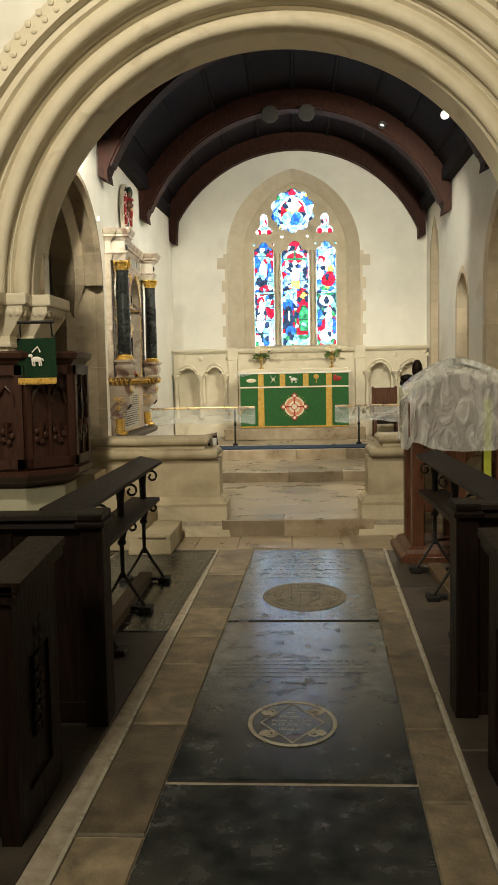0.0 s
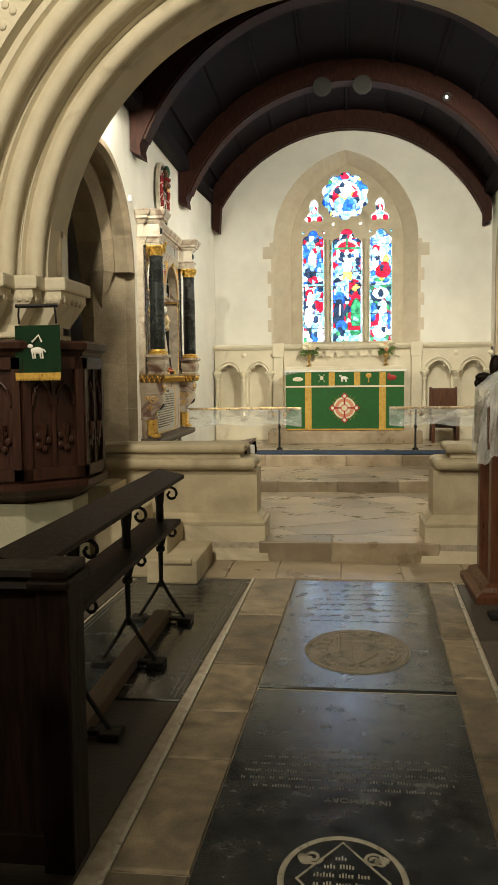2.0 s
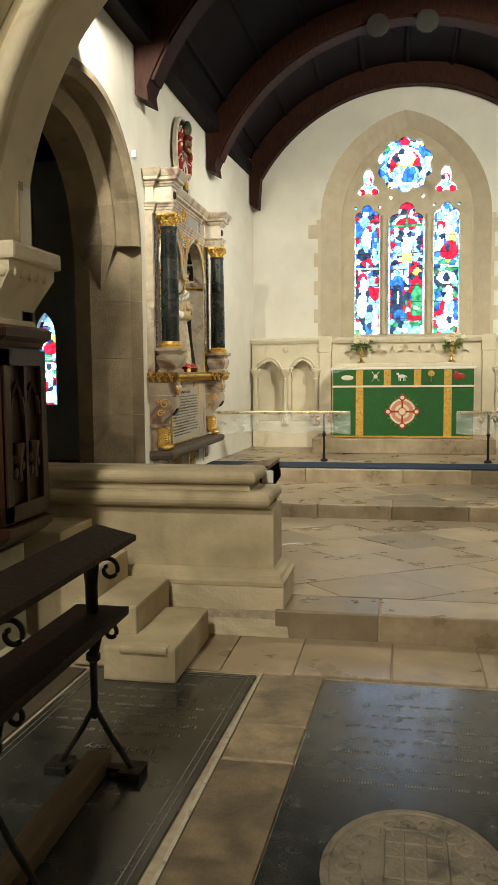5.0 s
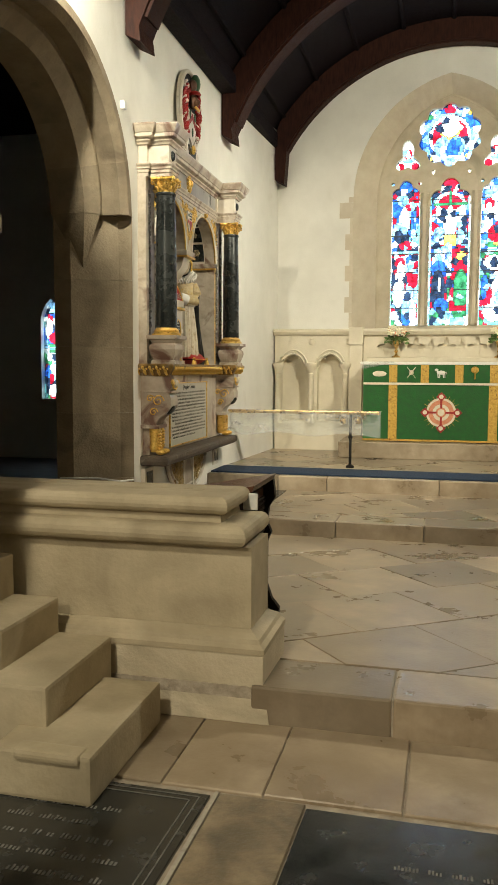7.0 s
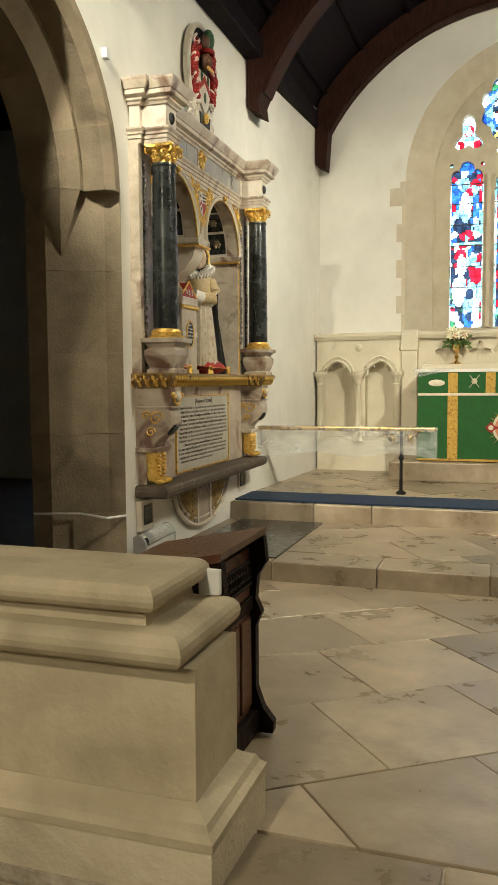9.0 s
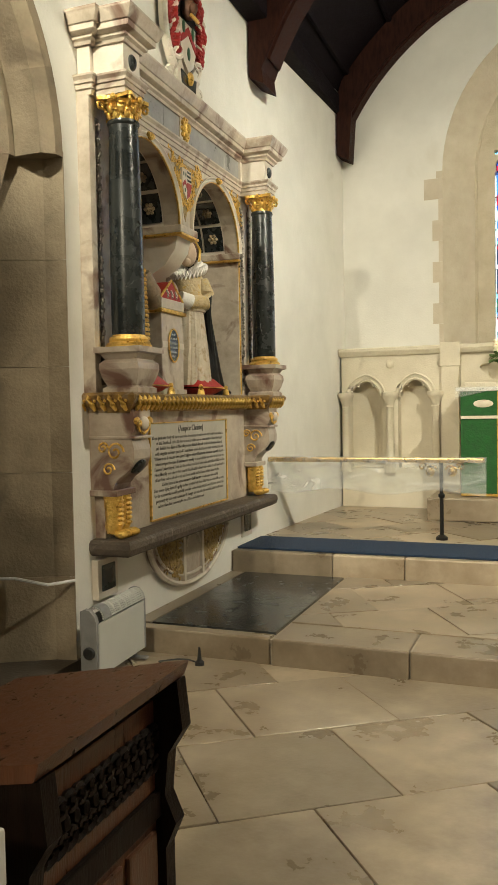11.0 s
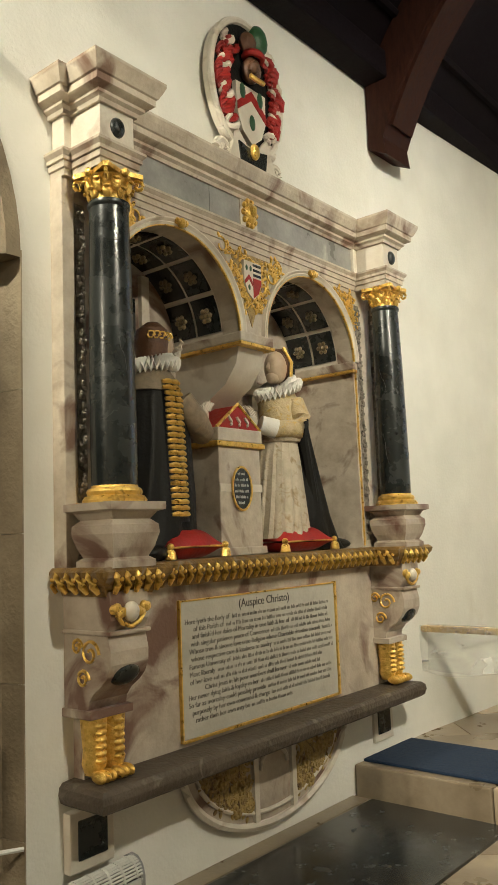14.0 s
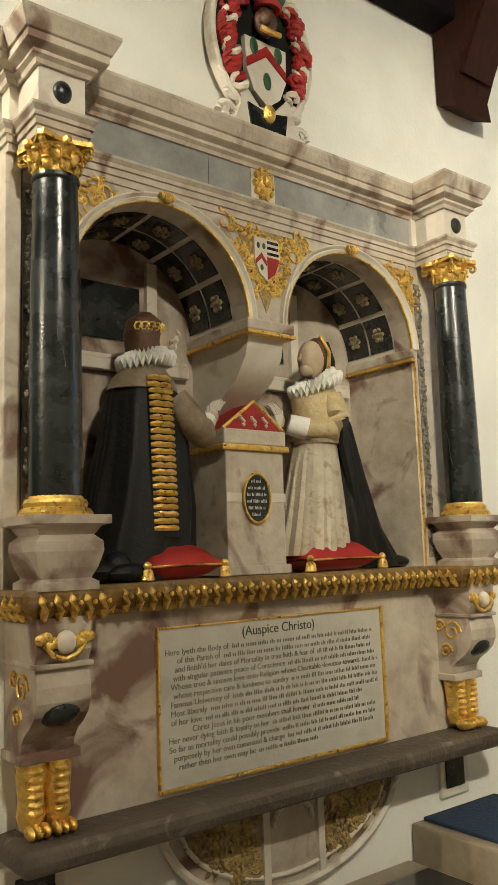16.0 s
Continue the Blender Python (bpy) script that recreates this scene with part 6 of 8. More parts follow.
# scrolled foot of the achievement
ft = plate(B(), [(-0.20, 3.312), (0.18, 3.312), (0.13, 3.40), (0.10, 3.50), (0.02, 3.42), (-0.06, 3.42), (-0.14, 3.50), (-0.16, 3.40)], [], -0.075, -0.02, YZ)
for s in (-1, 1):
    for c_u, c_z, R, k0 in ((0.19, 3.36, 0.045, 1), (0.16, 3.46, 0.035, -1)):
        tube(ft, [(-0.045, -0.02 + s * (c_u + R * (1 - t / 24) * math.cos(t * 0.42 * k0)), c_z + R * (1 - t / 24) * math.sin(t * 0.42 * k0)) for t in range(20)], 0.018, 7)
part("scrolled_foot", ft, ALABASTER, ach, smooth=True)
part("black_panel", plate(B(), [(-0.11, 3.33), (-0.02, 3.315), (0.07, 3.33), (0.085, 3.42), (-0.02, 3.40), (-0.125, 3.42)], [], -0.02, -0.012, YZ), TOUCH, ach)
part("gilded_face", blob(B(), (-0.005, -0.02, 3.395), (0.022, 0.03, 0.038), 10), GOLD, ach, smooth=True)

for ob in [ach] + list(ach.children):
    ob.data.transform(Matrix.Translation((0.055, 0.02, 3.285)) @ Matrix.Diagonal((1, 1.04, 1.10, 1)) @ Matrix.Translation((0, 0, -3.312)))

# ---- figures, desk and cushions in the niche ----
def loft(bm, rings, seg=24, mat=0, folds=0.0, nf=9, cap=True):
    """A body of stacked ovals: (z, u, w, ru, rw); folds: depth of the pleats."""
    vs = []
    for z, cu, cw, ru, rw in rings:
        k = []
        for i in range(seg):
            a = 2 * math.pi * i / seg
            f = 1 + folds * math.sin(nf * a + 2 * math.sin(z * 5))
            k.append(bm.verts.new((cw + rw * f * math.cos(a), cu + ru * f * math.sin(a), z)))
        vs.append(k)
    for p, q in zip(vs, vs[1:]):
        for i in range(seg):
            j = (i + 1) % seg
            bm.faces.new((p[i], p[j], q[j], q[i])).material_index = mat
    if cap:
        bm.faces.new(vs[0]).material_index = mat
        bm.faces.new(vs[-1]).material_index = mat
    return bm


def ruff(bm, u, w, z, r, mat, tilt):
    n = 56
    pts = []
    for i in range(n):
        a = 2 * math.pi * i / n
        rr_ = r * (1 + 0.05 * (i % 2))
        pts.append((w + rr_ * math.cos(a), u + rr_ * math.sin(a), z + tilt * math.sin(a) * r + 0.014 * (1 if i % 2 else -1)))
    tube(bm, pts, 0.020, 6, mat, closed=True)
    pts2 = [(w + (x - w) * 0.68, u + (y - u) * 0.68, zz + 0.012) for x, y, zz in pts]
    tube(bm, pts2, 0.028, 6, mat, closed=True)


FIG = [BLACKROBE, GOLD, LINEN, SKIN, HAIR, DRESS, BODICE]
def robe(bm, rings, seg, mat, depth, nf, seed):
    """A hanging cloth: ovals as in loft, with uneven pleats that deepen towards the hem."""
    rr_ = random.Random(seed)
    ph = [rr_.uniform(0, 6.28) for _ in range(4)]
    z_lo, z_hi = rings[0][0], rings[-1][0]
    fine = []
    for p, q in zip(rings, rings[1:]):
        for k in range(5):
            fine.append([a + (b - a) * k / 5 for a, b in zip(p, q)])
    fine.append(list(rings[-1]))
    vs = []
    for z, cu, cw, ru, rw in fine:
        t = 1 - (z - z_lo) / (z_hi - z_lo)
        ring_ = []
        for i in range(seg):
            a = 2 * math.pi * i / seg
            f = 1 + depth * (0.35 + 0.65 * t) * (0.6 * math.sin(nf * a + ph[0] + 0.8 * t) + 0.3 * math.sin((nf * 2 - 1) * a + ph[1]) + 0.25 * math.sin(3 * a + ph[2]))
            ring_.append(bm.verts.new((cw + rw * f * math.cos(a), cu + ru * f * math.sin(a), z)))
        vs.append(ring_)
    for p, q in zip(vs, vs[1:]):
        for i in range(seg):
            k = (i + 1) % seg
            bm.faces.new((p[i], p[k], q[k], q[i])).material_index = mat
    bm.faces.new(vs[0]).material_index = mat
    bm.faces.new(vs[-1]).material_index = mat


def praying(bm, w, u, z, side, mat):
    """Two flat palms pressed together, fingers raised towards the desk."""
    for d in (-0.012, 0.012):
        blob(bm, (w + d, u, z), (0.010, 0.030, 0.034), 8, mat)
        for k in range(4):
            b = Vector((w + d, u + side * (-0.012 + 0.013 * k), z + 0.022))
            tube(bm, [b, b + Vector((0, side * 0.022, 0.030)), b + Vector((0, side * 0.038, 0.052 - 0.006 * abs(k - 1)))], [0.0075, 0.007, 0.004], 6, mat)
        tube(bm, [(w + d, u - side * 0.015, z), (w + d, u - side * 0.012, z + 0.045)], [0.009, 0.005], 6, mat)


FIG += [surface("brown_sleeve", (0.16, 0.12, 0.075), (0.30, 0.23, 0.15), 18, 0.55, 0.2), ALABASTER]
man = B()
robe(man, [(1.425, -0.56, -0.23, 0.27, 0.19), (1.50, -0.54, -0.22, 0.255, 0.18), (1.70, -0.51, -0.21, 0.225, 0.165), (1.95, -0.50, -0.20, 0.185, 0.145), (2.12, -0.50, -0.20, 0.160, 0.128), (2.20, -0.50, -0.20, 0.12, 0.10), (2.245, -0.495, -0.20, 0.07, 0.07)], 88, 0, 0.075, 10, 4)
# train of the robe on the shelf
for q, (du, dw, ru, rw, rz) in enumerate(((-0.74, -0.10, 0.10, 0.09, 0.045), (-0.66, -0.04, 0.11, 0.05, 0.035), (-0.80, -0.16, 0.07, 0.10, 0.04), (-0.70, -0.07, 0.05, 0.06, 0.06))):
    blob(man, (dw, du, 1.425 + rz * 0.8), (rw, ru, rz), 12, 0, Matrix.Rotation(0.4 * q, 4, "Z"))
# flat collar on the shoulders
robe(man, [(2.15, -0.51, -0.195, 0.150, 0.122), (2.20, -0.505, -0.195, 0.128, 0.108), (2.25, -0.50, -0.195, 0.08, 0.08)], 48, 7, 0.02, 7, 5)
loft(man, [(1.58, -0.505, -0.050, 0.062, 0.020), (1.85, -0.505, -0.062, 0.060, 0.020), (2.10, -0.50, -0.075, 0.056, 0.024), (2.20, -0.50, -0.115, 0.046, 0.035)], 16, 0)
for i in range(23):
    z, w = 1.60 + 0.0262 * i, -0.042 - 0.0012 * i - (0.012 if i > 20 else 0)
    tube(man, [(w + 0.004, -0.556, z + 0.009), (w + 0.012, -0.53, z + 0.012), (w + 0.013, -0.505, z + 0.010), (w + 0.012, -0.48, z + 0.012), (w + 0.004, -0.454, z + 0.009)], [0.008, 0.0125, 0.0105, 0.0125, 0.008], 6, 1)
tube(man, [(-0.115, -0.415, 2.12), (-0.085, -0.345, 2.02), (-0.105, -0.285, 1.985), (-0.16, -0.235, 2.03)], [0.062, 0.066, 0.056, 0.040], 12, 7)
tube(man, [(-0.15, -0.245, 2.03), (-0.18, -0.205, 2.06)], [0.042, 0.036], 10, 2)
praying(man, -0.185, -0.185, 2.08, 1, 8)
ruff(man, -0.49, -0.195, 2.275, 0.100, 2, 0.16)
blob(man, (-0.19, -0.468, 2.375), (0.064, 0.076, 0.088), 16, 3)
tube(man, [(-0.185, -0.40, 2.40), (-0.183, -0.383, 2.37), (-0.185, -0.395, 2.355)], [0.008, 0.013, 0.008], 6, 3)
robe(man, [(2.31, -0.50, -0.195, 0.070, 0.070), (2.38, -0.50, -0.195, 0.082, 0.078), (2.44, -0.495, -0.195, 0.072, 0.068), (2.475, -0.49, -0.195, 0.03, 0.03)], 28, 4, 0.01, 5, 6)
for k in range(5):
    a = -0.75 + 0.32 * k
    cu, cw = -0.50 + 0.083 * math.sin(a), -0.195 + 0.079 * math.cos(a)
    tube(man, [(cw + 0.010 * math.cos(t), cu + 0.016 * (1 - t / 9) * math.cos(t), 2.40 + 0.026 * (1 - t / 9) * math.sin(t)) for t in range(8)], 0.0045, 5, 1)
for k in range(3):
    tube(man, [(-0.14, -0.42 + 0.012 * k, 2.30 + 0.03 * k), (-0.125, -0.395 + 0.010 * k, 2.33 + 0.03 * k), (-0.135, -0.38, 2.37 + 0.02 * k)], [0.012, 0.010, 0.005], 6, 8)
statue_a = part("kneeling_statue", man, FIG, None, smooth=True, m=MON)
tagged(statue_a, "kneeling carved stone figure in a black robe edged with gold", "statue")

lady = B()
robe(lady, [(1.49, 0.325, -0.15, 0.185, 0.13), (1.53, 0.33, -0.15, 0.180, 0.13), (1.70, 0.345, -0.155, 0.150, 0.12), (1.90, 0.365, -0.165, 0.118, 0.105), (2.0, 0.38, -0.17, 0.098, 0.092)], 96, 5, 0.085, 17, 8)
robe(lady, [(1.985, 0.38, -0.165, 0.112, 0.104), (2.0, 0.38, -0.165, 0.120, 0.110), (2.025, 0.38, -0.165, 0.102, 0.096)], 72, 5, 0.05, 24, 9)
loft(lady, [(2.0, 0.38, -0.17, 0.088, 0.088), (2.10, 0.39, -0.17, 0.104, 0.100), (2.20, 0.405, -0.18, 0.122, 0.108), (2.26, 0.41, -0.18, 0.085, 0.078)], 24, 6)
robe(lady, [(1.425, 0.66, -0.20, 0.245, 0.16), (1.48, 0.635, -0.20, 0.215, 0.15), (1.60, 0.59, -0.19, 0.165, 0.14), (1.85, 0.54, -0.19, 0.118, 0.125), (2.08, 0.505, -0.20, 0.086, 0.115), (2.20, 0.475, -0.21, 0.060, 0.10), (2.25, 0.45, -0.20, 0.05, 0.07)], 64, 0, 0.07, 8, 10)
blob(lady, (-0.16, 0.80, 1.445), (0.12, 0.09, 0.035), 12, 0)
tube(lady, [(-0.075, 0.435, 2.215), (-0.055, 0.455, 2.12), (-0.06, 0.45, 1.99), (-0.075, 0.52, 1.75), (-0.09, 0.57, 1.55)], [0.022, 0.026, 0.024, 0.026, 0.03], 8, 0)
tube(lady, [(-0.095, 0.425, 2.20), (-0.062, 0.425, 2.11), (-0.065, 0.39, 2.045), (-0.105, 0.29, 2.045), (-0.155, 0.215, 2.06)], [0.050, 0.058, 0.056, 0.047, 0.036], 12, 6)
tube(lady, [(-0.115, 0.285, 2.045), (-0.160, 0.215, 2.07)], [0.053, 0.047], 12, 2)
praying(lady, -0.17, 0.165, 2.085, -1, 8)
ruff(lady, 0.40, -0.175, 2.270, 0.108, 2, 0.42)
blob(lady, (-0.168, 0.375, 2.385), (0.060, 0.066, 0.090), 18, 3)
blob(lady, (-0.166, 0.345, 2.330), (0.038, 0.038, 0.034), 10, 3)
tube(lady, [(-0.166, 0.316, 2.405), (-0.164, 0.302, 2.375), (-0.166, 0.314, 2.364)], [0.007, 0.012, 0.007], 6, 3)
blob(lady, (-0.178, 0.420, 2.405), (0.066, 0.062, 0.092), 16, 4)
tube(lady, [(-0.108, 0.425, 2.33), (-0.100, 0.428, 2.41), (-0.14, 0.415, 2.495)], 0.010, 6, 1)
robe(lady, [(2.28, 0.475, -0.18, 0.035, 0.055), (2.38, 0.47, -0.18, 0.034, 0.066), (2.47, 0.445, -0.18, 0.034, 0.055)], 20, 0, 0.02, 5, 11)
statue_b = part("kneeling_statue", lady, FIG, None, smooth=True, m=MON)
tagged(statue_b, "kneeling carved stone figure in a cream dress, ruff and black cloak", "statue")
STRETCH = Matrix.Translation((0, 0, 1.42)) @ Matrix.Diagonal((1, 1, 1.06, 1)) @ Matrix.Translation((0, 0, -1.42))

# prayer desk
desk = thing("prayer_desk", "alabaster prayer desk carved between two kneeling statues", "desk", MON)
part("body", boxes((-0.36, -0.10, -0.19, 0.115, 1.42, 1.90), (-0.37, -0.085, -0.205, 0.13, 1.42, 1.455), bevel=0.006), MARBLE, desk)
part("side_strip", boxes((-0.102, -0.094, -0.192, -0.115, 1.70, 1.735), (-0.102, -0.094, 0.04, 0.117, 1.70, 1.735)), ALABASTER, desk)
part("gilt_band", boxes((-0.37, -0.082, -0.215, 0.14, 1.90, 1.925), bevel=0.008), GOLD, desk)
part("top", boxes((-0.365, -0.09, -0.20, 0.125, 1.926, 1.985), bevel=0.005), MARBLE, desk)
part("book_rest", plate(B(), [(-0.19, 1.986), (0.115, 1.986), (-0.038, 2.095)], [], -0.34, -0.10, YZ), RED, desk, "red-painted gabled book rest")
bm = B()
for k in range(3):
    tube(bm, [(-0.098, -0.10 + 0.06 * k + 0.012 * math.sin(t), 2.0 + 0.008 * t) for t in range(6)], 0.008, 5)
part("painted_scroll", bm, ALABASTER, desk, smooth=True)
part("gilt_edge", tube(B(), [(-0.10, -0.20, 1.985), (-0.10, -0.038, 2.10), (-0.10, 0.125, 1.985)], 0.008, 6), GOLD, desk)
ov = part("oval_plaque", plate(B(), [(-0.038 + 0.068 * math.cos(a), 1.715 + 0.095 * math.sin(a)) for a in [2 * math.pi * i / 32 for i in range(32)]], [], -0.102, -0.092, YZ), TOUCH, desk, "black oval plaque with a gilt rim")
part("rim", tube(B(), [(-0.092, -0.038 + 0.07 * math.cos(a), 1.715 + 0.097 * math.sin(a)) for a in [2 * math.pi * i / 32 for i in range(32)]], 0.006, 6, closed=True), GOLD, ov, smooth=True)
bm = B()
r = random.Random(3)
for i in range(6):
    wd = (0.03, 0.048, 0.054, 0.054, 0.048, 0.03)[i]
    bars(bm, -0.038 - wd, -0.038 + wd, 1.775 - 0.026 * i, 0.009, r, lambda u, v, w: (-0.0915 + w, u, v), 0.7)
part("lettering", bm, surface("pale_letters", (0.4, 0.38, 0.33), (0.5, 0.48, 0.42), 20, 0.6, 0.02), ov)

for ob in desk.children_recursive:
    ob.data.transform(Matrix.Translation((0, 0.01, 0)) @ STRETCH)

# red cushions with gold tassels
def cushion(u0, u1, flip):
    ob = thing("cushion", "red cushion with gold tassels under a kneeling statue", "cushion", MON, group="cushions")
    bm = B()
    bmesh.ops.create_grid(bm, x_segments=12, y_segments=16, size=1)
    top = list(bm.verts)
    for v in top:
        x, y = v.co.x, v.co.y
        h = 0.075 * (1 - abs(x) ** 4) * (1 - abs(y) ** 4)
        v.co = (-0.13 + 0.135 * x * (1 - 0.08 * abs(y)), (u0 + u1) / 2 + (u1 - u0) / 2 * y * (1 - 0.06 * (1 - abs(x))), 1.476 + h)
    ret = bmesh.ops.duplicate(bm, geom=list(bm.verts) + list(bm.edges) + list(bm.faces))
    for v in ret["geom"]:
        if isinstance(v, bmesh.types.BMVert):
            v.co.z = 1.420 + max(0.0, 0.075 - (v.co.z - 1.472)) * 0.65
    part("cover", bm, RED, ob, smooth=True)
    pts = [(-0.003, u0 + 0.01, 1.47), (-0.003, (u0 + u1) / 2, 1.475), (-0.003, u1 - 0.01, 1.47)]
    part("piping", tube(B(), pts, 0.005, 6), GOLD, ob)
    for u in (u0, u1):
        bm = B()
        blob(bm, (0.0, u, 1.475), (0.016, 0.016, 0.016), 8)
        lathe(bm, [(0.010, 1.465), (0.020, 1.455), (0.026, 1.424), (0.022, 1.4215)], 0.0, u, 10)
        part("tassel", bm, GOLD, ob, smooth=True)


cushion(-0.61, -0.27, 1)
cushion(0.17, 0.60, -1)

# ---- low stone walls under the chancel arch ----
def low_wall(x0, x1, y0, y1, label, inner):
    ob = thing("low_wall", label, "low wall", kind="structure")
    def band(name, prof, mat=LOWSTONE, back=0.0):
        a, b = (x0, x1 - back) if inner > 0 else (x0 + back, x1)
        path = [(a, y0), (b, y0), (b, y1), (a, y1)]
        part(name, mould(B(), path, prof + [(-0.12, prof[-1][1]), (-0.12, prof[0][1])], closed=True), mat, ob)
    band("plinth", [(0.095, 0.0), (0.085, 0.05), (0.062, 0.12), (0.062, 0.262)], STONE)
    band("base_moulding", [(0.066, 0.263), (0.066, 0.285), (0.05, 0.30), (0.042, 0.318), (0.012, 0.335), (0.0, 0.345)])
    band("die", [(0.0, 0.346), (0.0, 0.675)])
    def roll(zc, r, off):
        return [(off + r * math.cos(a), zc + r * math.sin(a)) for a in [radians(-90 + 180 * i / 8) for i in range(9)]]
    band("string_course", [(0.0, 0.676)] + roll(0.722, 0.044, 0.02) + [(0.0, 0.768)], back=0.072)
    band("necking", [(0.0, 0.769), (-0.004, 0.80)], back=0.125)
    band("coping", [(0.0, 0.801)] + roll(0.838, 0.036, 0.0) + [(-0.02, 0.874)], back=0.125)
    part("coping_top", box(B(), x0 + (0.125 if inner < 0 else 0.0), x1 - (0.125 if inner > 0 else 0.0), y0, y1, 0.80, 0.873, 0.01), LOWSTONE, ob)
    part("core", boxes((x0 + (0.14 if inner < 0 else 0.02), x1 - (0.14 if inner > 0 else 0.02), y0 + 0.02, y1 - 0.02, 0.0, 0.795), (x0 + 0.02, x1 - 0.02, y0 + 0.021, y1 - 0.021, 0.0, 0.674)), LOWSTONE, ob)
    part("joint_shadow_line", boxes((x0 + 0.45, x0 + 0.453, y0 - 0.0015, y0 + 0.01, 0.35, 0.67)), JOINT, ob)
    return ob


low_wall(-2.30, -0.635, 8.27, 8.57, "low moulded cream stone wall beside the chancel step", 1)
low_wall(0.672, 2.35, 8.27, 8.57, "low moulded cream stone wall beside the chancel step", -1)

# pulpit stair of rough stone blocks
stair = thing("pulpit_stair", "short flight of cream stone steps against the wall", "steps", kind="structure")
for x0, x1, y0, y1, z in ((-1.30, -0.955, 7.46, 8.10, 0.165), (-1.52, -1.19, 7.62, 8.17, 0.305), (-1.75, -1.42, 7.72, 8.17, 0.45), (-2.3, -1.62, 7.75, 8.17, 0.62)):
    part("step_block", box(B(), x0, x1, y0, y1, 0.0, z, 0.014), LOWSTONE, stair)
part("nosing", box(B(), -1.22, -0.99, 7.445, 7.52, 0.135, 0.172, 0.014), LOWSTONE, stair)

# ---- pulpit ----
pulpit = thing("pulpit", "dark carved oak pulpit with a moulded rim", "pulpit", pose(-2.12, 7.42, 0, 0, 0, 22.5))


def octagon(r):
    return [(r * math.cos(radians(45 * i)), r * math.sin(radians(45 * i))) for i in range(8)]


part("stem", mould(B(), octagon(0.42), [(-0.30, 0.0), (0.06, 0.0), (0.06, 0.10), (0.0, 0.16), (0.0, 0.60), (-0.30, 0.60)], closed=True), surface("stem_stone", (0.30, 0.30, 0.22), (0.42, 0.40, 0.30), 4, 0.8, 0.2), pulpit, "stone stem")
part("underside", mould(B(), octagon(0.46), [(-0.40, 0.60), (-0.06, 0.60), (0.0, 0.64), (0.05, 0.665), (0.09, 0.70), (0.09, 0.735), (0.06, 0.745), (-0.40, 0.745)], closed=True), PULPITOAK, pulpit)
part("body", mould(B(), octagon(0.52), [(-0.05, 0.745), (0.0, 0.745), (0.0, 1.52), (-0.05, 1.52)], closed=True), PULPITOAK, pulpit)
part("rim", mould(B(), octagon(0.52), [(-0.06, 1.52), (0.01, 1.52), (0.02, 1.545), (0.05, 1.565), (0.055, 1.60), (0.03, 1.615), (-0.06, 1.615)], closed=True), PULPITOAK, pulpit, "moulded oak rim")
for i in range(8):
    a = radians(45 * i + 22.5)
    ap = 0.52 * math.cos(radians(22.5)) + 0.004
    m = Matrix.Translation((ap * math.cos(a), ap * math.sin(a), 0)) @ Matrix.Rotation(a, 4, "Z")
    half = 0.52 * math.sin(radians(22.5))
    bm = boxes((0, 0.022, -half, -half + 0.05, 0.76, 1.51), (0, 0.022, half - 0.05, half, 0.76, 1.51), (0, 0.022, -half, half, 0.76, 0.83), (0, 0.022, -half, half, 1.44, 1.51), (0, 0.018, -0.012, 0.012, 0.83, 1.44))
    pn = part("panel_frame", bm, PULPITOAK, pulpit, m=m)
    for s in (-0.5, 0.5):
        bm = B()
        c = s * (half - 0.05)
        tube(bm, [(0.008, u, z) for u, z in pointed(c, (half - 0.05) * 0.42, 1.22, 0.14, 6)], 0.012, 6)
        tube(bm, [(0.008, c, 0.95), (0.012, c, 1.1)], [0.01, 0.03], 6)
        for k in range(5):
            b = 2 * math.pi * k / 5
            blob(bm, (0.01, c + 0.035 * math.cos(b), 1.0 + 0.05 * math.sin(b)), (0.012, 0.022, 0.026), 6)
        part("tracery", bm, PULPITOAK, pn, smooth=True)

# green fall with a white lamb, hung from a rod on the pulpit
fall = thing("pulpit_fall", "green cloth fall with a white lamb and gold fringe", "banner", pose(-1.80, 6.93, 0))
part("rod", tube(B(), [(-0.13, -0.01, 1.815), (0.13, -0.01, 1.815)], 0.012, 8), IRON, fall)
bm = B()
for s in (-1, 1):
    tube(bm, [(s * 0.11, -0.01, 1.815), (s * 0.115, -0.01, 1.76), (s * 0.115, 0.0, 1.71)], 0.006, 6)
part("rod_bracket", bm, IRON, fall)
bm = B()
nx, nz = 10, 12
gr = [[bm.verts.new((-0.14 + 0.28 * i / nx, -0.012 + 0.010 * math.sin(i * 0.9) * (1 - k / nz), 1.415 + 0.285 * k / nz)) for i in range(nx + 1)] for k in range(nz + 1)]
for k in range(nz):
    for i in range(nx):
        bm.faces.new((gr[k][i], gr[k][i + 1], gr[k + 1][i + 1], gr[k + 1][i]))
bmesh.ops.solidify(bm, geom=list(bm.faces), thickness=0.004)
cl = part("cloth", bm, DEEPCLOTH, fall, smooth=True)
bm = box(B(), -0.14, 0.14, -0.022, -0.014, 1.382, 1.418)
for i in range(28):
    box(bm, -0.14 + 0.01 * i, -0.1335 + 0.01 * i, -0.020, -0.014, 1.372, 1.384)
part("gold_fringe", bm, ORPHREY, fall)


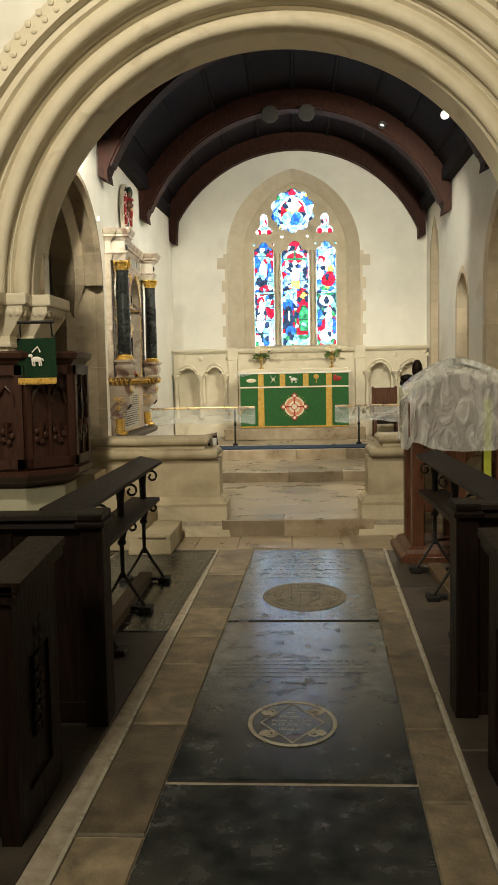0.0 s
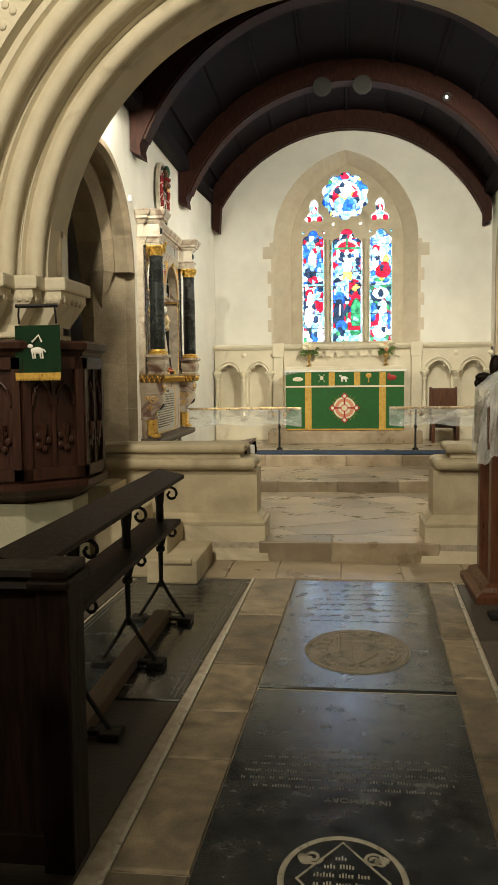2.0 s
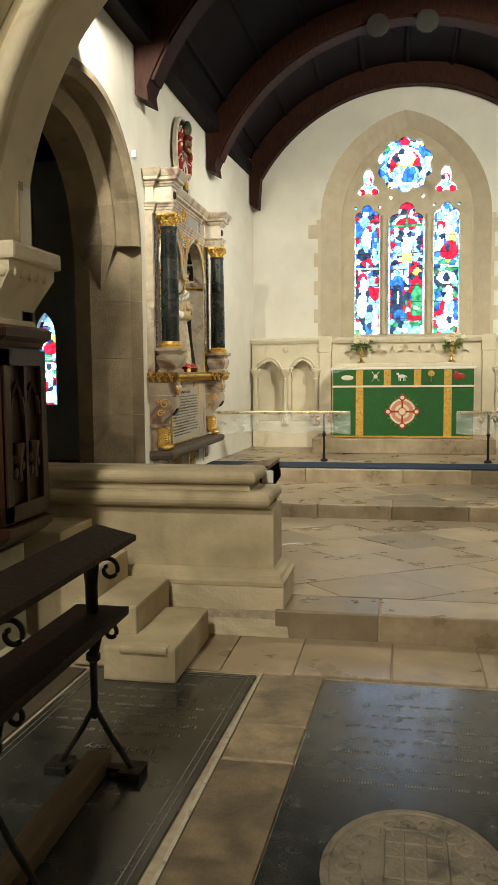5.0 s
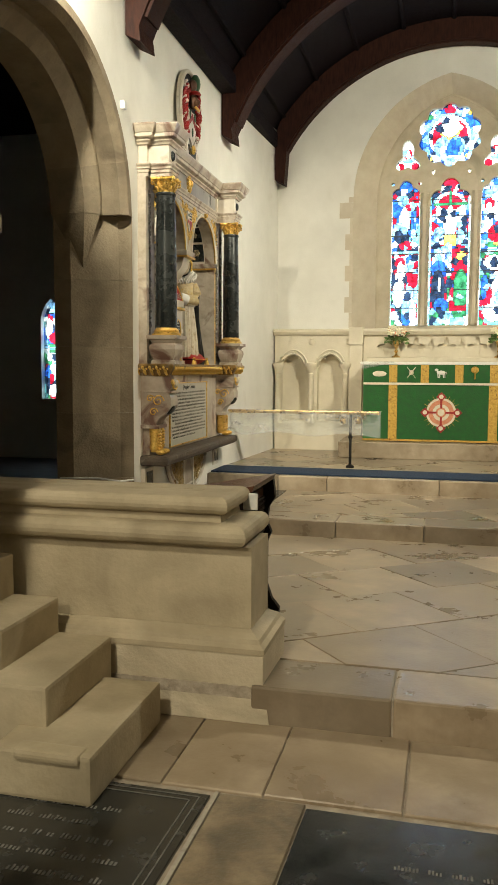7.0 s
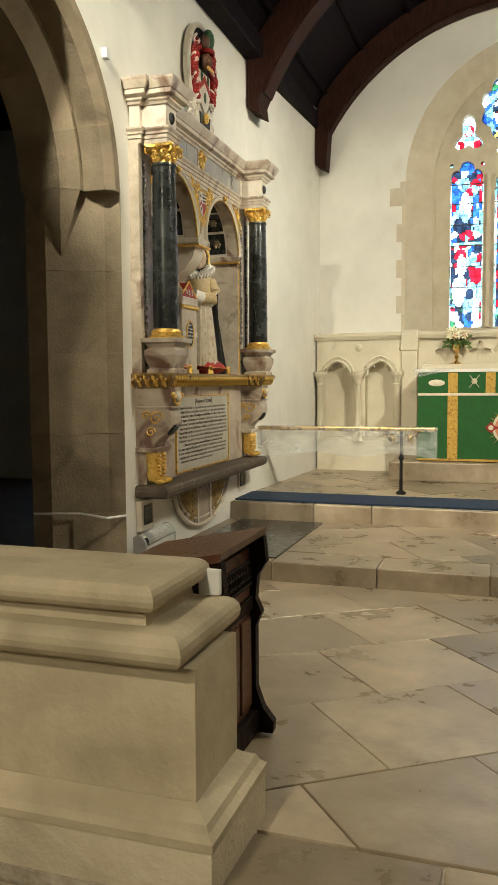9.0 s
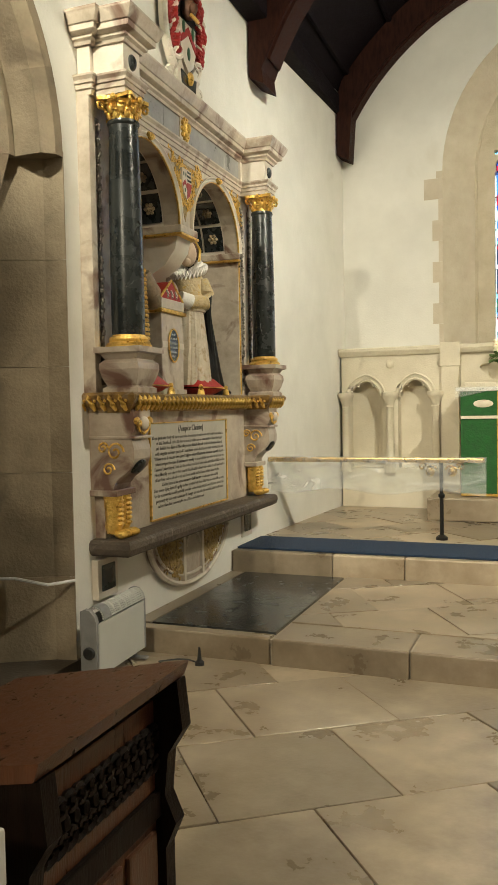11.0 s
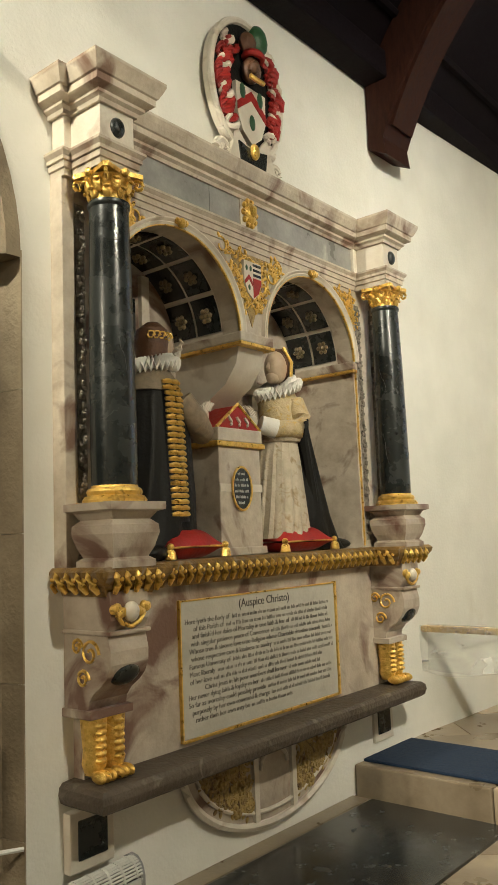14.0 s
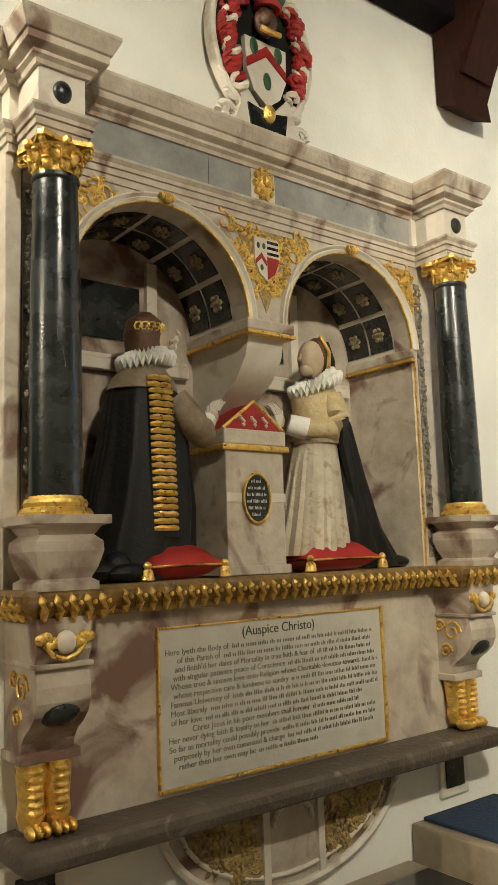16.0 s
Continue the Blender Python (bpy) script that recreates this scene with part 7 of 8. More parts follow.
def lamb(bm, x, y, z, s, mat=0):
    """A small embroidered lamb, seen from its side."""
    blob(bm, (x, y, z), (0.42 * s, 0.006, 0.20 * s), 10, mat)
    blob(bm, (x - 0.42 * s, y, z + 0.26 * s), (0.17 * s, 0.006, 0.13 * s), 8, mat)
    tube(bm, [(x - 0.30 * s, y, z + 0.05 * s), (x - 0.40 * s, y, z + 0.22 * s)], 0.09 * s, 6, mat, flat=0.1)
    for dx in (-0.30, -0.16, 0.18, 0.32):
        tube(bm, [(x + dx * s, y, z - 0.1 * s), (x + (dx + 0.04) * s, y, z - 0.48 * s)], 0.05 * s, 6, mat)
    tube(bm, [(x + 0.40 * s, y, z + 0.08 * s), (x + 0.52 * s, y, z - 0.12 * s)], 0.05 * s, 6, mat)


bm = B()
lamb(bm, 0.0, -0.024, 1.55, 0.10)
tube(bm, [(-0.03, -0.024, 1.60), (0.012, -0.024, 1.64), (0.03, -0.024, 1.60)], 0.006, 5)
part("embroidered_lamb", bm, LINEN, fall, smooth=True)

# ---- choir stalls ----
def stall_front(x0, x1, y, top, label):
    """A panelled stall front with a moulded top rail and an end post."""
    ob = thing("stall_front", label, "pew", group="choir stalls")
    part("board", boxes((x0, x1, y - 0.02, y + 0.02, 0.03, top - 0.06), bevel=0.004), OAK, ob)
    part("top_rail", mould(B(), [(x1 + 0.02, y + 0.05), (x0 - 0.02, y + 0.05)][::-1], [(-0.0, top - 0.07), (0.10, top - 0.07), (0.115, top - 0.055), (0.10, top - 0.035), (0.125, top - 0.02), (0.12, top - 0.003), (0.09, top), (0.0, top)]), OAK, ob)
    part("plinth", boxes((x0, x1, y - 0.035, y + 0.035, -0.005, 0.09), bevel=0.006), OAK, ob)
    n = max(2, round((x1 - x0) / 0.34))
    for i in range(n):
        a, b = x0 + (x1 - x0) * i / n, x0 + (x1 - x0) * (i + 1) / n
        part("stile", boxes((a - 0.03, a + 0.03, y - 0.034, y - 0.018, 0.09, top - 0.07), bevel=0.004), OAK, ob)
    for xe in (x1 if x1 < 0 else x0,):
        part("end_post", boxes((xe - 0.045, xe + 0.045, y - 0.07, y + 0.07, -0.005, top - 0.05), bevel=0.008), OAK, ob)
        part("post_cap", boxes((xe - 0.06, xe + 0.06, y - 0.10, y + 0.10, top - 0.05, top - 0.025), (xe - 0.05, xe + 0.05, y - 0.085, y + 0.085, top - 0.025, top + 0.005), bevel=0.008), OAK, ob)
    return ob


def bench_end(x, y0, y1, zf, zn, side, label):
    """A bench end with a sloping moulded top and a carved sunk panel, and the bench behind it."""
    ob = thing("bench_end", label, "pew", group="choir stalls")
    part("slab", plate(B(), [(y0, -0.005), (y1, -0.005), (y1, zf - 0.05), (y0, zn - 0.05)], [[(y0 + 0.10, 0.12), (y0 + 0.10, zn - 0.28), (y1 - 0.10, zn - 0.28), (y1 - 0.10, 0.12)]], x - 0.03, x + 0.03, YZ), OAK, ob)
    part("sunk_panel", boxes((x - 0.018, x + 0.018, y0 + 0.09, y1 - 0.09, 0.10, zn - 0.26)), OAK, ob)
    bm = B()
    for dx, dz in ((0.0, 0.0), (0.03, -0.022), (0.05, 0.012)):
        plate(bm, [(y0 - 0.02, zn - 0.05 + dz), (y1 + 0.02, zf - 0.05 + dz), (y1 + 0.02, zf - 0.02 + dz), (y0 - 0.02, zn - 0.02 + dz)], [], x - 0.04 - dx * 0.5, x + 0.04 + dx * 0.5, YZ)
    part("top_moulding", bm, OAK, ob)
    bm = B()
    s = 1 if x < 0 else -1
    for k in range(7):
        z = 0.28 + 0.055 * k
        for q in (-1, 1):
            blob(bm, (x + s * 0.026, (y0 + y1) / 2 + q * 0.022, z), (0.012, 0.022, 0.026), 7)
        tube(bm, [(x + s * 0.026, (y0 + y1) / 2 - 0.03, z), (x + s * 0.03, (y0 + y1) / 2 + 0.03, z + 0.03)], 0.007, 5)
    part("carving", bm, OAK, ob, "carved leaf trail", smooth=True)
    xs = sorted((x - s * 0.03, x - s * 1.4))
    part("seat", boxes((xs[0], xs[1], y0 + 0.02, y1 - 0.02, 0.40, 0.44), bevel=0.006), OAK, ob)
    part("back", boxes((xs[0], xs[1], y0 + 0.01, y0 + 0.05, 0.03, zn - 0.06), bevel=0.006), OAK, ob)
    return ob


stall_front(-2.6, -0.775, 4.40, 0.865, "dark oak choir stall front with a moulded rail")
stall_front(0.72, 2.6, 4.50, 0.875, "dark oak choir stall front with a moulded rail")
bench_end(-0.83, 3.50, 3.93, 0.865, 0.82, 1, "dark oak bench end with a carved sunk panel")
bench_end(0.735, 3.55, 4.02, 0.865, 0.82, 1, "dark oak bench end with a carved sunk panel")
bench_end(-0.83, 1.9, 2.4, 0.865, 0.82, 1, "dark oak bench end with a carved sunk panel")
bench_end(0.735, 1.9, 2.4, 0.865, 0.82, 1, "dark oak bench end with a carved sunk panel")

# ---- iron and oak front desks of the choir ----
def front_desk(s, y_far, y_near, label):
    ob = thing("choir_desk", label, "desk", group="choir desks")
    xt, xp = s * 0.96, s * 1.01
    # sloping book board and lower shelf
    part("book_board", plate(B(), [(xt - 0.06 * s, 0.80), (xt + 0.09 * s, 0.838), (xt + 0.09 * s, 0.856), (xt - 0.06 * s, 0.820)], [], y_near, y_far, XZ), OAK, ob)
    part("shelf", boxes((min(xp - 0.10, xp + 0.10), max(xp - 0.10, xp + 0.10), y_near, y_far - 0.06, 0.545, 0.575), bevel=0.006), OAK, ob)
    part("foot_beam", boxes((xp - 0.045, xp + 0.045, y_near, y_far - 0.12, 0.0, 0.06), bevel=0.008), BEAM, ob, "worn oak beam along the floor")
    for y in (y_far - 0.16, y_far - 0.86, y_far - 1.62):
        p = part("iron_post", lathe(B(), [(0.012, 0.20), (0.014, 0.40), (0.026, 0.41), (0.026, 0.43), (0.014, 0.44), (0.014, 0.57), (0.022, 0.58), (0.022, 0.80), (0.01, 0.81)], xp, y, 10), IRON, ob, "wrought iron post", smooth=True)
        bm = B()
        for q in (-1, 1):
            tube(bm, [(xp, y, 0.24), (xp + q * 0.05, y, 0.15), (xp + q * 0.13, y, 0.03)], 0.010, 6)
            box(bm, xp + q * 0.135 - 0.04, xp + q * 0.135 + 0.04, y - 0.05, y + 0.05, 0.0, 0.032, 0.006)
        box(bm, xp - 0.15, xp + 0.15, y - 0.02, y + 0.02, 0.012, 0.03)
        part("splayed_foot", bm, IRON, p, smooth=False)
        bm = B()
        for q, zc in ((-1, 0.70), (1, 0.70), (1, 0.48)):
            R = 0.045 if zc > 0.6 else 0.032
            pts = [(xp + q * 0.012, y, zc - 0.05)]
            for t in range(20):
                a = math.pi * 0.9 - t * 0.38
                pts.append((xp + q * (0.065 + R * (1 - t / 26) * math.cos(a)), y, zc + 0.03 + R * (1 - t / 26) * math.sin(a)))
            tube(bm, pts, 0.008, 6)
        part("scroll", bm, IRON, p, smooth=True)
    return ob


front_desk(-1, 6.80, 4.55, "long oak book desk on scrolled iron posts")
front_desk(1, 7.02, 4.60, "long oak book desk on scrolled iron posts")

# ---- lectern under a plastic sheet ----
lectern = thing("lectern", "red oak lectern wrapped in a creased clear plastic sheet", "lectern")
LXA, LXB, LYA, LYB = 0.90, 1.62, 7.22, 7.72
for x in (LXA + 0.05, (LXA + LXB) / 2, LXB - 0.05):
    for y in (LYA + 0.05, LYB - 0.05):
        part("leg", boxes((x - 0.045, x + 0.045, y - 0.045, y + 0.045, 0.10, 0.93), bevel=0.008), REDOAK, lectern)
part("base", mould(B(), [(LXA, LYA), (LXB, LYA), (LXB, LYB), (LXA, LYB)], [(-0.3, 0.0), (0.09, 0.0), (0.09, 0.04), (0.05, 0.06), (0.04, 0.09), (0.0, 0.11), (-0.3, 0.11)], closed=True), REDOAK, lectern)
for x0, x1 in ((LXA + 0.08, (LXA + LXB) / 2 - 0.03), ((LXA + LXB) / 2 + 0.03, LXB - 0.08)):
    xc, hf = (x0 + x1) / 2, (x1 - x0) / 2
    op = [(xc + hf * 0.9, 0.46)] + [(xc + hf * (0.55 + 0.35 * math.cos(a)), 0.68 + 0.09 * math.sin(a)) for a in [radians(-40 + 150 * i / 7) for i in range(8)]] + [(xc + hf * 0.34 * math.cos(a), 0.78 + 0.06 * math.sin(a)) for a in [radians(0 + 180 * i / 8) for i in range(9)]] + [(xc - hf * (0.55 + 0.35 * math.cos(a)), 0.68 + 0.09 * math.sin(a)) for a in [radians(-40 + 150 * i / 7) for i in range(7, -1, -1)]] + [(xc - hf * 0.9, 0.46)]
    part("pierced_panel", plate(B(), [(x0 - 0.02, 0.44), (x1 + 0.02, 0.44), (x1 + 0.02, 0.93), (x0 - 0.02, 0.93)], [op, circle(xc + hf * 0.72, 0.86, 0.025, 12), circle(xc - hf * 0.72, 0.86, 0.025, 12)], LYA + 0.03, LYA + 0.06, XZ), REDOAK, lectern, "pierced tracery panel")
    part("lower_rail", boxes((x0 - 0.02, x1 + 0.02, LYA + 0.02, LYA + 0.07, 0.36, 0.44), bevel=0.006), REDOAK, lectern)
part("book_desk", plate(B(), [(LXA - 0.02, 0.93), (LXB + 0.02, 0.93), (LXB + 0.02, 1.30), (LXA + 0.30, 1.40), (LXA - 0.02, 1.18)], [], LYA - 0.01, LYB + 0.01, XZ), REDOAK, lectern)
part("ribbon", boxes((LXB - 0.20, LXB - 0.145, LYA - 0.035, LYA - 0.030, 0.62, 1.20)), YELLOWTAPE, lectern, "hanging yellow-green ribbon")
# sheet: a loose cover pulled over the desk
bm = B()
rr = random.Random(21)
NS, NZ = 48, 12
prev = None
for k in range(NZ + 1):
    t = k / NZ
    ringv = []
    for i in range(NS):
        a = 2 * math.pi * i / NS
        cx_, cy_ = (LXA + LXB) / 2 + 0.02, (LYA + LYB) / 2
        ex = (abs(math.cos(a)) ** 0.35) * math.copysign(1, math.cos(a))
        ey = (abs(math.sin(a)) ** 0.35) * math.copysign(1, math.sin(a))
        fl = 1.0 - 0.10 * t if t < 0.7 else 0.93 * (1 - (t - 0.7) / 0.3 * 0.9)
        wob = 0.014 * math.sin(9 * a + 3 * t) + 0.010 * math.sin(17 * a - 5 * t)
        x = cx_ + ex * (0.43 * fl) + wob
        y = cy_ + ey * (0.33 * fl) + wob
        top = 1.30 + 0.16 * max(0, math.sin((x - LXA) / 0.75 * math.pi))
        z = 0.86 + 0.03 * math.sin(5 * a) + (top - 0.86) * min(1, t / 0.7) + (0.02 * (t - 0.7) / 0.3 if t > 0.7 else 0)
        ringv.append(bm.verts.new((x, y, z + rr.uniform(-0.008, 0.008))))
    if prev:
        for i in range(NS):
            j = (i + 1) % NS
            bm.faces.new((prev[i], prev[j], ringv[j], ringv[i]))
    prev = ringv
bm.faces.new(prev)
part("plastic_sheet", bm, SHEET, lectern, "creased clear plastic sheet", smooth=True)

# tall stall end with a carved finial beside it
seat = thing("clergy_stall", "dark oak stall end with a carved fleur finial", "pew")
part("end", plate(B(), [(7.80, 0.0), (8.12, 0.0), (8.12, 1.0), (8.05, 1.18), (7.99, 1.22), (7.93, 1.22), (7.87, 1.18), (7.80, 1.0)], [], 1.02, 1.09, YZ), OAK, seat)
bm = B()
lathe(bm, [(0.05, 1.215), (0.035, 1.25), (0.045, 1.27), (0.03, 1.29)], 1.055, 7.96, 12)
for dx, dy, dz, r3 in ((0, 0, 0.10, (0.045, 0.045, 0.085)), (-0.08, 0, 0.03, (0.06, 0.035, 0.035)), (0.08, 0, 0.03, (0.06, 0.035, 0.035)), (0, -0.06, 0.03, (0.03, 0.05, 0.035)), (0, 0.06, 0.03, (0.03, 0.05, 0.035)), (-0.12, 0, -0.01, (0.025, 0.025, 0.03)), (0.12, 0, -0.01, (0.025, 0.025, 0.03))):
    blob(bm, (1.055 + dx, 7.96 + dy, 1.33 + dz), r3, 10)
part("finial", bm, OAK, seat, smooth=True)

# ---- altar and its furnishings ----
altar = thing("altar", "stone altar with a green and gold embroidered frontal", "altar")
AX, AY, AHF = 0.036, 15.15, 0.935
part("body", boxes((AX - AHF + 0.01, AX + AHF - 0.01, AY + 0.02, AY + 0.72, 0.505, 1.42), bevel=0.004), PALE, altar)
part("mensa", boxes((AX - AHF - 0.03, AX + AHF + 0.03, AY - 0.01, AY + 0.735, 1.42, 1.465), bevel=0.008), PALE, altar)
part("linen_cloth", boxes((AX - AHF - 0.035, AX + AHF + 0.035, AY - 0.016, AY + 0.5, 1.466, 1.474), (AX - AHF - 0.035, AX + AHF + 0.035, AY - 0.022, AY - 0.014, 1.442, 1.474), bevel=0.002), LINEN, altar, "white linen cloth")
fr = part("frontal", boxes((AX - AHF, AX + AHF, AY - 0.004, AY + 0.018, 0.525, 1.20), bevel=0.004), CLOTH, altar, "green silk frontal")
part("gold_fringe", boxes((AX - AHF, AX + AHF, AY - 0.008, AY + 0.016, 0.515, 0.537)), ORPHREY, fr)
sf = part("superfrontal", boxes((AX - AHF, AX + AHF, AY - 0.012, AY - 0.005, 1.222, 1.44)), CLOTH, altar, "green embroidered superfrontal")
part("ivory_fringe", boxes((AX - AHF, AX + AHF, AY - 0.016, AY - 0.005, 1.198, 1.224)), IVORY, sf)
for x in (-0.575, 0.598):
    part("orphrey", boxes((AX + x - 0.052, AX + x + 0.052, AY - 0.010, AY - 0.002, 0.525, 1.198)), ORPHREY, fr, "gold embroidered band")
for x in (-0.575, -0.20, 0.20, 0.598):
    part("orphrey", boxes((AX + x - 0.048, AX + x + 0.048, AY - 0.017, AY - 0.011, 1.225, 1.435)), ORPHREY, sf)
cm = (AX, 0.868)
rays = B()
for i in range(40):
    a = 2 * math.pi * i / 40
    r1 = 0.235 if i % 2 else 0.20
    plate(rays, [(cm[0] + 0.13 * math.cos(a - 0.05), cm[1] + 0.13 * math.sin(a - 0.05)), (cm[0] + r1 * math.cos(a), cm[1] + r1 * math.sin(a)), (cm[0] + 0.13 * math.cos(a + 0.05), cm[1] + 0.13 * math.sin(a + 0.05))], [], AY - 0.010, AY - 0.003, XZ)
md = part("medallion", rays, ORPHREY, fr, "round gold and red embroidered medallion")
def disc(r, n=36):
    return circle(cm[0], cm[1], r, n)
SALMON = surface("salmon_silk", (0.55, 0.20, 0.10), (0.68, 0.30, 0.18), 30, 0.7, 0.2)
part("ring", plate(B(), disc(0.175), [disc(0.150)[::-1]], AY - 0.014, AY - 0.005, XZ), IVORY, md)
part("ring", plate(B(), disc(0.149), [disc(0.10)[::-1]], AY - 0.013, AY - 0.005, XZ), SALMON, md)
part("ring", plate(B(), disc(0.099), [disc(0.062)[::-1]], AY - 0.014, AY - 0.005, XZ), IVORY, md)
part("ring", plate(B(), disc(0.061), [], AY - 0.013, AY - 0.005, XZ), SALMON, md)
part("centre", plate(B(), disc(0.04), [], AY - 0.016, AY - 0.005, XZ), IVORY, md)
for i in range(4):
    a = math.pi / 2 * i
    ex, ez = cm[0] + 0.19 * math.cos(a), cm[1] + 0.19 * math.sin(a)
    part("lozenge", plate(B(), [(ex + 0.058, ez), (ex, ez + 0.058), (ex - 0.058, ez), (ex, ez - 0.058)], [], AY - 0.016, AY - 0.005, XZ), RED, md)
    part("lozenge", plate(B(), circle(ex, ez, 0.026, 12), [], AY - 0.019, AY - 0.006, XZ), IVORY, md)
    part("arm", boxes(tuple(sorted((cm[0] + 0.05 * math.cos(a) - 0.012 * abs(math.sin(a)), cm[0] + 0.15 * math.cos(a) + 0.012 * abs(math.sin(a))))) + (AY - 0.017, AY - 0.006) + tuple(sorted((cm[1] + 0.05 * math.sin(a) - 0.012 * abs(math.cos(a)), cm[1] + 0.15 * math.sin(a) + 0.012 * abs(math.cos(a)))))), RED, md)
bm = B()
lamb(bm, AX - 0.01, AY - 0.018, 1.345, 0.13)
part("embroidered_lamb", bm, LINEN, sf, smooth=True)
bm = B()
blob(bm, (AX + 0.38, AY - 0.016, 1.38), (0.045, 0.006, 0.042), 12)
tube(bm, [(AX + 0.38, AY - 0.016, 1.36), (AX + 0.38, AY - 0.016, 1.27)], [0.02, 0.035], 8, flat=0.3)
part("embroidered_chalice", bm, ORPHREY, sf, smooth=True)
bm = B()
for q in (-1, 1):
    tube(bm, [(AX - 0.36 - q * 0.05, AY - 0.016, 1.28), (AX - 0.36 + q * 0.05, AY - 0.016, 1.41)], 0.012, 6, flat=0.4)
blob(bm, (AX - 0.36, AY - 0.016, 1.345), (0.03, 0.006, 0.03), 8)
part("embroidered_emblem", bm, IVORY, sf, smooth=True)
bm = B()
blob(bm, (AX + 0.74, AY - 0.016, 1.345), (0.08, 0.006, 0.045), 10)
blob(bm, (AX + 0.70, AY - 0.016, 1.37), (0.03, 0.006, 0.05), 8)
part("embroidered_wing", bm, RED, sf, smooth=True)
bm = B()
blob(bm, (AX - 0.74, AY - 0.016, 1.33), (0.09, 0.006, 0.035), 10)
part("embroidered_boat", bm, IVORY, sf, smooth=True)
# clear sheet lying over the end of the altar
bm = B()
v = [[bm.verts.new((AX - AHF - 0.045 + 0.42 * i / 8, AY - 0.03 - 0.006 * math.sin(i * 1.7 + k), 1.48 - k * 0.02 * (1 - i / 9))) for i in range(9)] for k in range(6)]
for k in range(5):
    for i in range(8):
        bm.faces.new((v[k][i], v[k][i + 1], v[k + 1][i + 1], v[k + 1][i]))
tagged(part("plastic_sheet", bm, FILM, smooth=True), "clear plastic sheet hanging over the altar edge", "plastic sheet")

# gradine behind the altar
tagged(part("altar_shelf", boxes((AX - 0.96, AX + 0.96, AY + 0.53, DY - 0.002, 1.476, 1.535), (AX - 0.94, AX + 0.94, AY + 0.54, DY - 0.002, 1.4755, 1.48), bevel=0.01), PALE), "plain pale stone shelf behind the altar", "shelf")


def vase_of_flowers(x, seed):
    ob = thing("flower_vase", "brass vase of pale lilies and green leaves", "vase", pose(x, AY + 0.62, 1.535), group="altar vases")
    part("vase", lathe(B(), [(0.055, 0.0), (0.055, 0.012), (0.02, 0.03), (0.014, 0.06), (0.028, 0.08), (0.014, 0.10), (0.022, 0.13), (0.035, 0.17), (0.05, 0.20), (0.055, 0.215), (0.045, 0.215)], 0, 0, 20), BRASS, ob, smooth=True)
    r_ = random.Random(seed)
    lf = B()
    for i in range(34):
        a, R = r_.uniform(0, 6.28), r_.uniform(0.06, 0.19)
        p = Vector((R * math.cos(a), 0.5 * R * math.sin(a), 0.22 + r_.uniform(0.0, 0.16) - 0.25 * R))
        tube(lf, [(0, 0, 0.2), (p.x * 0.5, p.y * 0.5, 0.25), p], [0.004, 0.01, 0.001], 4)
        blob(lf, p * 0.8 + Vector((0, 0, 0.04)), (0.035, 0.008, 0.014), 5, m=Matrix.Rotation(a, 4, "Z") @ Matrix.Rotation(r_.uniform(-0.8, 0.8), 4, "Y"))
    for i in range(13):
        a, R = r_.uniform(0, 6.28), r_.uniform(0.0, 0.16)
        c = Vector((R * math.cos(a), 0.5 * R * math.sin(a) - 0.03, 0.27 + r_.uniform(0.0, 0.18) * (1 - R * 3)))
        tgt = B()
        for k in range(5):
            b = 2 * math.pi * k / 5
            blob(tgt, c + Vector((0.022 * math.cos(b), -0.008, 0.022 * math.sin(b))), (0.02, 0.007, 0.011), 5, m=Matrix.Rotation(-b, 4, "Y"))
        part("flower", tgt, PETAL if i % 6 else PINKPETAL, ob)
    part("leaves", lf, LEAF, ob)


vase_of_flowers(-0.55, 5)
vase_of_flowers(0.715, 9)

# communion rails in plastic sheeting, on a blue carpet strip
tagged(part("carpet_strip", boxes((-2.28, 2.42, Y3 + 0.04, Y3 + 0.55, Z3 + 0.001, Z3 + 0.016), bevel=0.004), CARPET), "blue kneeling carpet along the sanctuary step", "carpet")


